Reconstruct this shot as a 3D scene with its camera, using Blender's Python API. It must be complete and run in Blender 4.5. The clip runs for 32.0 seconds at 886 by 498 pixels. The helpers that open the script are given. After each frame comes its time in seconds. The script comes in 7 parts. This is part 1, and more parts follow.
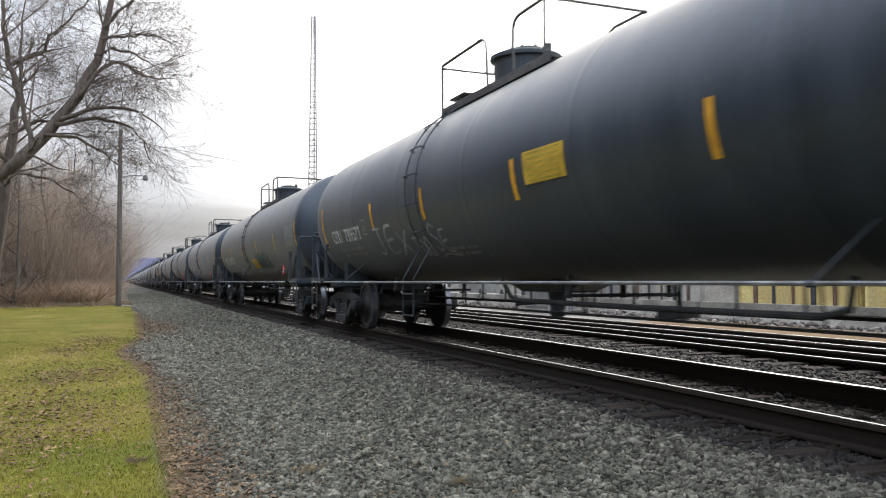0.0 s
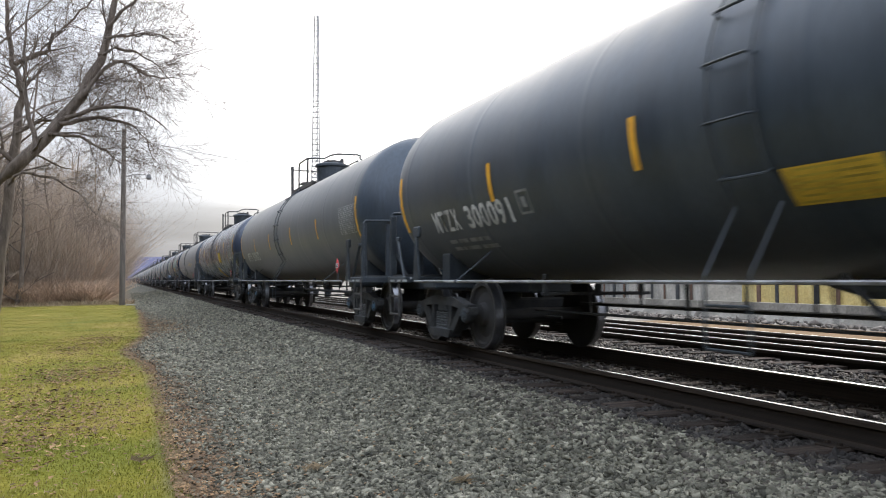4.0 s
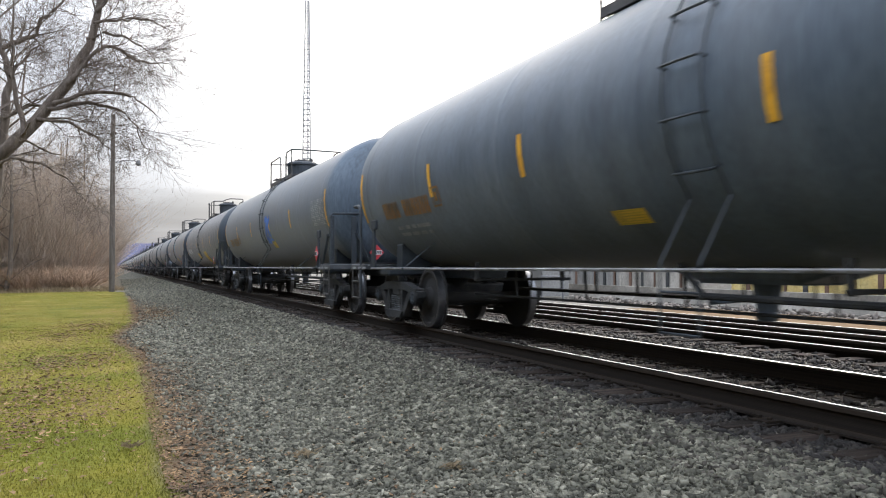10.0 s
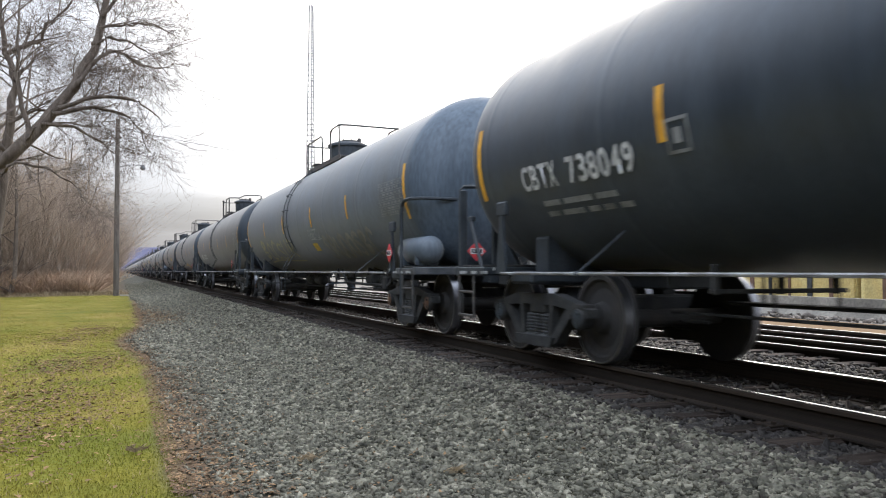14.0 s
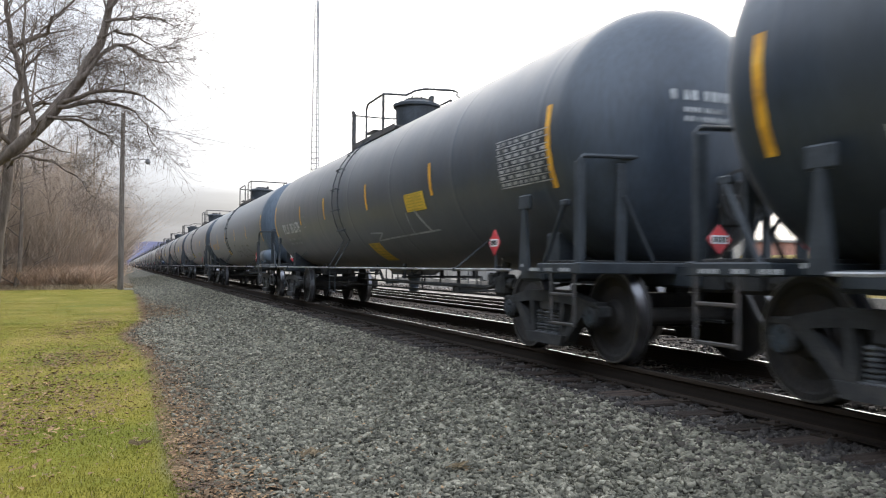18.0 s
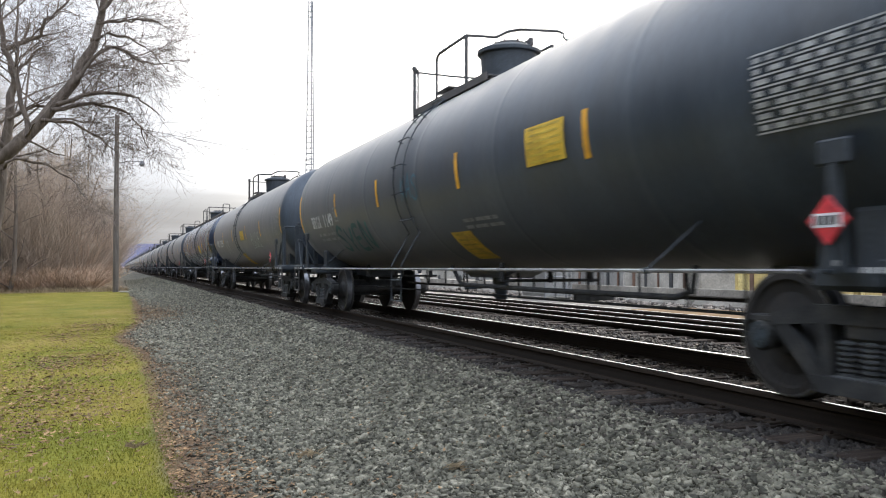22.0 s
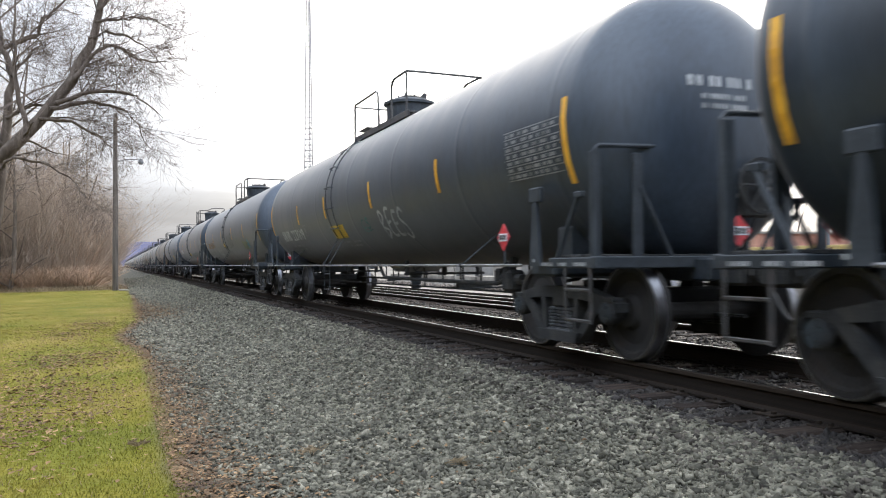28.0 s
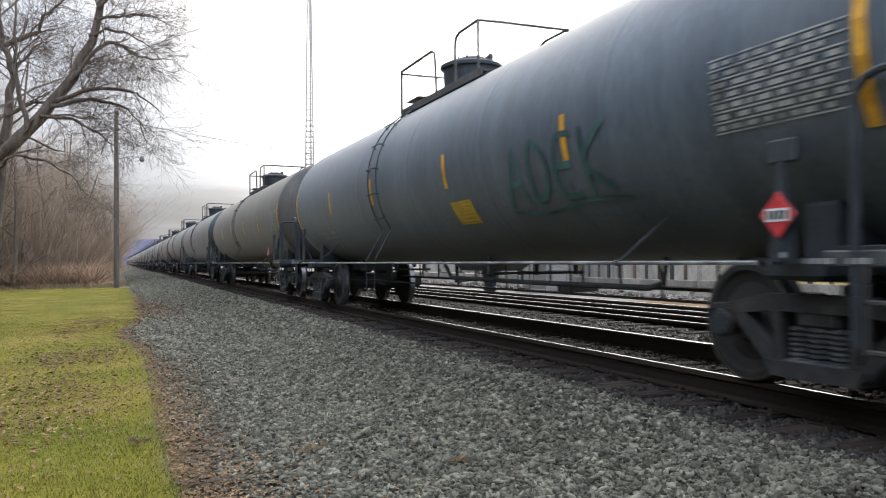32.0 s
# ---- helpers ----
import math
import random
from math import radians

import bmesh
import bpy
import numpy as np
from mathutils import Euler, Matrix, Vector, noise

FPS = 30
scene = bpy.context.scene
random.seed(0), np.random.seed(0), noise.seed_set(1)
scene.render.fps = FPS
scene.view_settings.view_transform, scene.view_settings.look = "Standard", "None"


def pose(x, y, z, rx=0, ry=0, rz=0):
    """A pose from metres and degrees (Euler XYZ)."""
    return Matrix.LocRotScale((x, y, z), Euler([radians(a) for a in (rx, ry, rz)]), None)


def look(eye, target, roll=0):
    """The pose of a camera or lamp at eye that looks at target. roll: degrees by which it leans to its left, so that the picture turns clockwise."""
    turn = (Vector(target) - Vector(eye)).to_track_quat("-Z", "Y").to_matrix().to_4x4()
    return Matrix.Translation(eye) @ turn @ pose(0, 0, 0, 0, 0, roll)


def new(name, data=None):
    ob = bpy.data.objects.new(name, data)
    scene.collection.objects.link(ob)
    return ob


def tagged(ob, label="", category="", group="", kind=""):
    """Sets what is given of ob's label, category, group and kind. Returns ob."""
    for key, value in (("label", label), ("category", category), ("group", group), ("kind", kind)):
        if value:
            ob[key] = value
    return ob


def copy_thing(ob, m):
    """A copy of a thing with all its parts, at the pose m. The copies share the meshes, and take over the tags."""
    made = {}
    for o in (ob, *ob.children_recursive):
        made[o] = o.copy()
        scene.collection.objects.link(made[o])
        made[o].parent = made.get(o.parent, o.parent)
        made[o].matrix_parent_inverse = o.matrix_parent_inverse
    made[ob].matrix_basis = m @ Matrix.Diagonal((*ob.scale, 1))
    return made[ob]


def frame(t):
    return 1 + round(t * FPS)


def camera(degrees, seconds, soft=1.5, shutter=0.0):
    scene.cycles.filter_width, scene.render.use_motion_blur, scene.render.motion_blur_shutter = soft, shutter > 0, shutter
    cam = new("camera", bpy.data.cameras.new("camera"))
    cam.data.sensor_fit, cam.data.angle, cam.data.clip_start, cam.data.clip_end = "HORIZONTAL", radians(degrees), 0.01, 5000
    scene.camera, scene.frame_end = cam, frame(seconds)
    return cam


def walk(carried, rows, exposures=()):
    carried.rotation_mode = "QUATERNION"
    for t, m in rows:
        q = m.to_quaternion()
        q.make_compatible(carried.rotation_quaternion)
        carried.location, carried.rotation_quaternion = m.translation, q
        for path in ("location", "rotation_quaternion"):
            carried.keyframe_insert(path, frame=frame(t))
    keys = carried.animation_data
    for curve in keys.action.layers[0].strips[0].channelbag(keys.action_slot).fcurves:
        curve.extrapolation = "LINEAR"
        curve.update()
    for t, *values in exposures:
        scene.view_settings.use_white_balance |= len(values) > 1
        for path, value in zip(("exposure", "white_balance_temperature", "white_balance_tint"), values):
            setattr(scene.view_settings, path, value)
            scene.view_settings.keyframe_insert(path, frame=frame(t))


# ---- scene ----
# World: y runs along the tracks, x across them, z = 0 at the top of the rails.
cam = camera(56.8, 32.0, soft=1.1, shutter=0.15)


def shot(x, y, z, turn, tilt, lean):
    """A camera pose: turned from the track's direction, tilted up, leaned."""
    return pose(x, y, z, 90 + tilt, 0, -turn) @ pose(0, 0, 0, 0, 0, -lean)


walk(cam, [
    (0, shot(0.012, 0.019, 0.929, 21.357, 2.209, 0.175)),
    (0.5, shot(0.006, 0.005, 0.933, 21.177, 2.160, 0.302)),
    (1, shot(0.003, 0.001, 0.928, 21.237, 2.212, 0.283)),
    (1.5, shot(-0.003, -0.013, 0.925, 21.073, 2.217, 0.176)),
    (2, shot(0.003, -0.007, 0.929, 21.165, 2.151, 0.204)),
    (2.5, shot(0.001, -0.004, 0.928, 21.163, 2.156, 0.222)),
    (3, shot(0.003, -0.006, 0.930, 21.108, 2.153, 0.317)),
    (3.5, shot(0.003, -0.002, 0.929, 21.028, 2.160, 0.213)),
    (5.5, shot(0.001, 0.004, 0.932, 21.766, 2.011, 0.126)),
    (6, shot(0.002, -0.003, 0.928, 21.739, 1.965, 0.201)),
    (6.5, shot(0.002, -0.005, 0.927, 21.737, 1.863, 0.188)),
    (7, shot(-0.001, -0.008, 0.931, 21.727, 1.837, 0.215)),
    (7.5, shot(-0.001, -0.004, 0.932, 21.549, 1.764, 0.306)),
    (8, shot(-0.005, 0.003, 0.933, 21.759, 1.696, 0.308)),
    (8.5, shot(-0.007, -0.000, 0.929, 21.863, 1.622, 0.222)),
    (9, shot(0.003, 0.001, 0.934, 21.918, 1.333, 0.124)),
    (9.5, shot(0.001, -0.002, 0.932, 21.903, 1.341, 0.077)),
    (10, shot(0.002, 0.002, 0.929, 21.784, 1.258, 0.008)),
    (10.5, shot(0.002, 0.009, 0.932, 21.784, 1.207, 0.116)),
    (11, shot(-0.004, -0.004, 0.930, 21.831, 1.243, 0.079)),
    (11.5, shot(-0.005, -0.010, 0.930, 21.845, 1.332, 0.132)),
    (12, shot(0.001, 0.021, 0.928, 21.878, 1.399, -0.080)),
    (12.5, shot(0.002, 0.013, 0.935, 21.812, 1.433, 0.061)),
    (13, shot(-0.000, 0.000, 0.930, 21.631, 1.580, -0.000)),
    (13.5, shot(-0.005, -0.012, 0.929, 21.508, 1.578, -0.034)),
    (14, shot(-0.005, -0.011, 0.932, 21.527, 1.534, 0.022)),
    (14.5, shot(0.003, 0.008, 0.931, 21.533, 1.514, -0.126)),
    (16.5, shot(-0.008, -0.012, 0.934, 21.586, 1.328, -0.133)),
    (17, shot(0.002, -0.008, 0.935, 21.445, 1.348, 0.028)),
    (17.5, shot(-0.007, -0.013, 0.933, 21.482, 1.263, -0.403)),
    (18, shot(-0.001, -0.001, 0.930, 21.247, 1.272, -0.412)),
    (18.5, shot(-0.001, -0.003, 0.930, 21.380, 1.266, -0.300)),
    (19, shot(-0.006, -0.005, 0.933, 21.423, 1.249, -0.312)),
    (19.5, shot(0.002, 0.012, 0.939, 21.557, 1.179, -0.157)),
    (20, shot(0.001, 0.008, 0.934, 21.523, 1.231, -0.199)),
    (20.5, shot(0.000, -0.002, 0.933, 21.489, 1.254, -0.075)),
    (21, shot(0.001, -0.004, 0.933, 21.428, 1.261, -0.186)),
    (21.5, shot(-0.002, 0.002, 0.933, 21.537, 1.278, -0.158)),
    (22, shot(-0.001, -0.004, 0.932, 21.555, 1.277, 0.009)),
    (22.5, shot(-0.000, 0.001, 0.929, 21.558, 1.323, -0.208)),
    (23, shot(0.009, 0.023, 0.937, 22.029, 1.498, -0.668)),
    (23.5, shot(-0.005, 0.002, 0.926, 22.041, 1.758, -0.688)),
    (24, shot(-0.008, -0.003, 0.932, 21.841, 1.741, -0.285)),
    (24.5, shot(-0.004, 0.001, 0.932, 21.632, 1.585, -0.288)),
    (25, shot(-0.007, -0.006, 0.931, 21.480, 1.625, -0.016)),
    (25.5, shot(-0.011, -0.006, 0.934, 21.525, 1.483, -0.009)),
    (27.5, shot(-0.012, -0.011, 0.934, 21.572, 1.028, 0.317)),
    (28, shot(-0.012, -0.011, 0.933, 21.597, 1.002, 0.420)),
    (28.5, shot(-0.009, -0.006, 0.938, 21.570, 0.963, 0.452)),
    (29, shot(-0.008, 0.009, 0.937, 21.677, 0.889, 0.411)),
    (29.5, shot(-0.006, 0.011, 0.934, 21.700, 0.932, 0.257)),
    (30, shot(-0.009, -0.010, 0.934, 21.677, 0.908, 0.233)),
    (30.5, shot(-0.008, 0.001, 0.933, 21.658, 0.906, 0.243)),
    (31, shot(-0.006, 0.004, 0.934, 21.668, 0.855, 0.302)),
    (31.5, shot(-0.010, -0.009, 0.935, 21.556, 0.877, 0.401)),
    (32, shot(-0.003, -0.003, 0.933, 21.520, 0.826, 0.412)),
], exposures=[(0, 0.50), (3, 0.62), (6, 0.64), (9, 0.67), (13, 0.69), (19, 0.68), (23, 0.71), (25.5, 0.73), (28, 0.81), (29, 0.68), (30, 0.53), (32, 0.53)])

# ---- light ----
SUN_AZ, SUN_EL = 38.0, 30.0
sun_dir = Vector((math.sin(radians(SUN_AZ)) * math.cos(radians(SUN_EL)), math.cos(radians(SUN_AZ)) * math.cos(radians(SUN_EL)), math.sin(radians(SUN_EL))))
world = bpy.data.worlds.new("overcast_sky")
scene.world = world
world.use_nodes = True
wt = world.node_tree
wt.nodes.clear()


def wnode(kind, **props):
    n = wt.nodes.new(kind)
    for k, v in props.items():
        setattr(n, k, v)
    return n


w_out = wnode("ShaderNodeOutputWorld")
w_bg = wnode("ShaderNodeBackground")
w_sky = wnode("ShaderNodeTexSky", sky_type="NISHITA", sun_disc=False, sun_elevation=radians(SUN_EL), sun_rotation=radians(SUN_AZ), dust_density=3.0)
w_sky_dim = wnode("ShaderNodeMix", data_type="RGBA", blend_type="MULTIPLY")
w_sky_dim.inputs["Factor"].default_value = 1.0
w_sky_dim.inputs[7].default_value = (0.1, 0.1, 0.1, 1)
wt.links.new(w_sky.outputs[0], w_sky_dim.inputs[6])
# cloud layer: a grey-white deck, brightest round the veiled sun, with soft streaks
w_co = wnode("ShaderNodeTexCoord")
w_map = wnode("ShaderNodeMapping")
w_map.inputs["Scale"].default_value = (1.6, 1.6, 7.0)
w_noise = wnode("ShaderNodeTexNoise")
w_noise.inputs["Scale"].default_value = 1.7
w_noise.inputs["Detail"].default_value = 7.0
wt.links.new(w_co.outputs["Generated"], w_map.inputs[0])
wt.links.new(w_map.outputs[0], w_noise.inputs["Vector"])
w_dot = wnode("ShaderNodeVectorMath", operation="DOT_PRODUCT")
w_dot.inputs[1].default_value = sun_dir
wt.links.new(w_co.outputs["Generated"], w_dot.inputs[0])
w_glow = wnode("ShaderNodeMapRange", interpolation_type="SMOOTHSTEP")
for k, v in zip(("From Min", "From Max", "To Min", "To Max"), (0.74, 0.98, 0.0, 1.0)):
    w_glow.inputs[k].default_value = v
wt.links.new(w_dot.outputs["Value"], w_glow.inputs["Value"])
w_sep = wnode("ShaderNodeSeparateXYZ")
wt.links.new(w_co.outputs["Generated"], w_sep.inputs[0])
w_deck = wnode("ShaderNodeValToRGB")
for p, c in ((0.02, (0.47, 0.485, 0.525, 1)), (0.12, (0.55, 0.565, 0.605, 1)), (0.26, (0.74, 0.775, 0.85, 1)), (0.42, (1.04, 1.12, 1.26, 1)), (0.62, (1.30, 1.43, 1.70, 1))):
    e = w_deck.color_ramp.elements[0] if p == 0.02 else w_deck.color_ramp.elements.new(p)
    e.position, e.color = p, c
w_deck.color_ramp.elements[-1].position, w_deck.color_ramp.elements[-1].color = 1.0, (1.55, 1.74, 2.08, 1)
wt.links.new(w_sep.outputs["Z"], w_deck.inputs[0])
w_ramp = wnode("ShaderNodeMapRange")
for k, v in zip(("From Min", "From Max", "To Min", "To Max"), (0.3, 0.7, 0.76, 1.22)):
    w_ramp.inputs[k].default_value = v
wt.links.new(w_noise.outputs["Fac"], w_ramp.inputs["Value"])
w_tex = wnode("ShaderNodeVectorMath", operation="SCALE")
wt.links.new(w_deck.outputs[0], w_tex.inputs[0])
wt.links.new(w_ramp.outputs[0], w_tex.inputs["Scale"])
# clouds away from the sun are lit from the front and stay a little brighter and bluer
w_away = wnode("ShaderNodeMapRange", interpolation_type="SMOOTHSTEP")
for k, v in zip(("From Min", "From Max", "To Min", "To Max"), (0.35, -0.85, 0.0, 1.0)):
    w_away.inputs[k].default_value = v
wt.links.new(w_dot.outputs["Value"], w_away.inputs["Value"])
w_front = wnode("ShaderNodeMix", data_type="RGBA")
w_front.inputs[6].default_value = (1, 1, 1, 1)
w_front.inputs[7].default_value = (1.76, 1.88, 2.04, 1)
wt.links.new(w_away.outputs[0], w_front.inputs["Factor"])
w_lit = wnode("ShaderNodeMix", data_type="RGBA", blend_type="MULTIPLY")
w_lit.inputs["Factor"].default_value = 1.0
wt.links.new(w_tex.outputs[0], w_lit.inputs[6])
wt.links.new(w_front.outputs[2], w_lit.inputs[7])
w_gl = wnode("ShaderNodeMix", data_type="RGBA")
w_gl.inputs[7].default_value = (2.9, 2.8, 2.66, 1)
wt.links.new(w_glow.outputs[0], w_gl.inputs["Factor"])
wt.links.new(w_lit.outputs[2], w_gl.inputs[6])
# long low cloud banks dim the sky just above the horizon
w_bank_map = wnode("ShaderNodeMapping")
w_bank_map.inputs["Scale"].default_value = (1.3, 1.3, 16.0)
w_bank_noise = wnode("ShaderNodeTexNoise")
w_bank_noise.inputs["Scale"].default_value = 2.3
w_bank_noise.inputs["Detail"].default_value = 6.0
wt.links.new(w_co.outputs["Generated"], w_bank_map.inputs[0])
wt.links.new(w_bank_map.outputs[0], w_bank_noise.inputs["Vector"])
w_bank_off = wnode("ShaderNodeMath", operation="MULTIPLY_ADD")
w_bank_off.inputs[1].default_value = 0.16
w_bank_off.inputs[2].default_value = -0.08
wt.links.new(w_bank_noise.outputs["Fac"], w_bank_off.inputs[0])
w_bank_z = wnode("ShaderNodeMath", operation="ADD")
wt.links.new(w_sep.outputs["Z"], w_bank_z.inputs[0])
wt.links.new(w_bank_off.outputs[0], w_bank_z.inputs[1])
w_bank = wnode("ShaderNodeMapRange", interpolation_type="SMOOTHSTEP")
for k, v in zip(("From Min", "From Max", "To Min", "To Max"), (0.035, 0.125, 0.62, 1.0)):
    w_bank.inputs[k].default_value = v
wt.links.new(w_bank_z.outputs[0], w_bank.inputs["Value"])
w_low = wnode("ShaderNodeVectorMath", operation="SCALE")
wt.links.new(w_gl.outputs[2], w_low.inputs[0])
wt.links.new(w_bank.outputs[0], w_low.inputs["Scale"])
w_mix = wnode("ShaderNodeMix", data_type="RGBA")
w_mix.inputs["Factor"].default_value = 0.9
wt.links.new(w_sky_dim.outputs[2], w_mix.inputs[6])
wt.links.new(w_low.outputs[0], w_mix.inputs[7])
wt.links.new(w_mix.outputs[2], w_bg.inputs["Color"])
w_bg.inputs["Strength"].default_value = 1.0
wt.links.new(w_bg.outputs[0], w_out.inputs[0])

sun = new("sun", bpy.data.lights.new("sun", "SUN"))
sun.data.energy, sun.data.angle, sun.data.color = 0.65, radians(16), (1.0, 0.95, 0.88)
sun.matrix_world = look(sun_dir * 100, (0, 0, 0))


# ---- materials ----
def material(name, base, rough=0.7, metal=0.0, dark=None, light=None, scale=3.0, grain=40.0, bump=0.15, coords="Object",
             stretch=(1, 1, 1), dist=0.01, spread=0.0, spec=0.5):
    """A procedural surface: base colour with stains (dark), wear (light) and fine relief; spread varies it from piece to piece."""
    m = bpy.data.materials.new(name)
    m.use_nodes = True
    t = m.node_tree
    b = t.nodes["Principled BSDF"]
    b.inputs["Metallic"].default_value = metal
    b.inputs["Specular IOR Level"].default_value = spec
    co = t.nodes.new("ShaderNodeTexCoord")
    mp = t.nodes.new("ShaderNodeMapping")
    mp.inputs["Scale"].default_value = stretch
    t.links.new(co.outputs[coords], mp.inputs[0])
    big = t.nodes.new("ShaderNodeTexNoise")
    big.inputs["Scale"].default_value, big.inputs["Detail"].default_value = scale, 6
    fine = t.nodes.new("ShaderNodeTexNoise")
    fine.inputs["Scale"].default_value, fine.inputs["Detail"].default_value = grain, 4
    info = t.nodes.new("ShaderNodeObjectInfo")
    off = t.nodes.new("ShaderNodeVectorMath")
    off.operation = "ADD"
    mul = t.nodes.new("ShaderNodeMath")
    mul.operation, mul.inputs[1].default_value = "MULTIPLY", 37.0
    t.links.new(info.outputs["Random"], mul.inputs[0])
    t.links.new(mp.outputs[0], off.inputs[0])
    t.links.new(mul.outputs[0], off.inputs[1])
    t.links.new(off.outputs[0], big.inputs["Vector"])
    t.links.new(mp.outputs[0], fine.inputs["Vector"])
    ramp = t.nodes.new("ShaderNodeValToRGB")
    dark = dark or tuple(c * 0.6 for c in base)
    light = light or tuple(min(1, c * 1.35) for c in base)
    e = ramp.color_ramp.elements
    e[0].position, e[0].color = 0.28, (*dark, 1)
    e[1].position, e[1].color = 0.74, (*light, 1)
    mid = e.new(0.5)
    mid.color = (*base, 1)
    t.links.new(big.outputs["Fac"], ramp.inputs[0])
    fr = t.nodes.new("ShaderNodeMapRange")
    fr.inputs["From Min"].default_value, fr.inputs["From Max"].default_value = 0.3, 0.7
    fr.inputs["To Min"].default_value, fr.inputs["To Max"].default_value = 0.78, 1.2
    t.links.new(fine.outputs["Fac"], fr.inputs["Value"])
    sc = t.nodes.new("ShaderNodeVectorMath")
    sc.operation = "SCALE"
    t.links.new(ramp.outputs[0], sc.inputs[0])
    last = fr.outputs[0]
    if spread:
        pr = t.nodes.new("ShaderNodeMapRange")
        pr.inputs["To Min"].default_value, pr.inputs["To Max"].default_value = 1 - spread, 1 + spread
        geo = t.nodes.new("ShaderNodeNewGeometry")
        ad = t.nodes.new("ShaderNodeMath")
        ad.operation = "ADD"
        fc = t.nodes.new("ShaderNodeMath")
        fc.operation = "FRACT"
        t.links.new(info.outputs["Random"], ad.inputs[0])
        t.links.new(geo.outputs["Random Per Island"], ad.inputs[1])
        t.links.new(ad.outputs[0], fc.inputs[0])
        t.links.new(fc.outputs[0], pr.inputs["Value"])
        mm = t.nodes.new("ShaderNodeMath")
        mm.operation = "MULTIPLY"
        t.links.new(fr.outputs[0], mm.inputs[0])
        t.links.new(pr.outputs[0], mm.inputs[1])
        last = mm.outputs[0]
    t.links.new(last, sc.inputs["Scale"])
    t.links.new(sc.outputs[0], b.inputs["Base Color"])
    rr = t.nodes.new("ShaderNodeMapRange")
    rr.inputs["To Min"].default_value, rr.inputs["To Max"].default_value = max(0.05, rough - 0.12), min(1, rough + 0.12)
    t.links.new(big.outputs["Fac"], rr.inputs["Value"])
    t.links.new(rr.outputs[0], b.inputs["Roughness"])
    if bump:
        bp = t.nodes.new("ShaderNodeBump")
        bp.inputs["Strength"].default_value, bp.inputs["Distance"].default_value = bump, dist
        t.links.new(fine.outputs["Fac"], bp.inputs["Height"])
        t.links.new(bp.outputs[0], b.inputs["Normal"])
    return m


# tank paints: streaks run down the shell, so the pattern is stretched in height
STREAK = (1.0, 1.6, 0.22)
PAINT = {
    "black": material("tank_black", (0.031, 0.044, 0.061), 0.42, dark=(0.021, 0.031, 0.045), light=(0.046, 0.062, 0.083), scale=1.6, grain=26, bump=0.05, stretch=STREAK, dist=0.004, spec=0.5),
    "gloss": material("tank_gloss_black", (0.024, 0.036, 0.064), 0.27, dark=(0.016, 0.026, 0.048), light=(0.036, 0.050, 0.084), scale=1.4, grain=26, bump=0.03, stretch=STREAK, dist=0.003, spec=0.85),
    "brown": material("tank_dusty_black", (0.075, 0.070, 0.064), 0.55, dark=(0.035, 0.035, 0.034), light=(0.13, 0.115, 0.096), scale=1.5, grain=24, bump=0.06, stretch=STREAK, dist=0.004, spec=0.3),
    "grey": material("tank_slate_grey", (0.092, 0.117, 0.146), 0.45, dark=(0.062, 0.081, 0.103), light=(0.126, 0.154, 0.184), scale=1.3, grain=24, bump=0.05, stretch=STREAK, dist=0.004, spec=0.3),
    "slate": material("tank_dark_slate", (0.060, 0.079, 0.106), 0.45, dark=(0.038, 0.051, 0.069), light=(0.082, 0.102, 0.130), scale=1.4, grain=24, bump=0.05, stretch=STREAK, dist=0.004, spec=0.5),
    "olive": material("tank_oily_grey", (0.15, 0.156, 0.155), 0.5, dark=(0.07, 0.072, 0.070), light=(0.22, 0.22, 0.205), scale=1.5, grain=24, bump=0.06, stretch=STREAK, dist=0.004, spec=0.3),
}


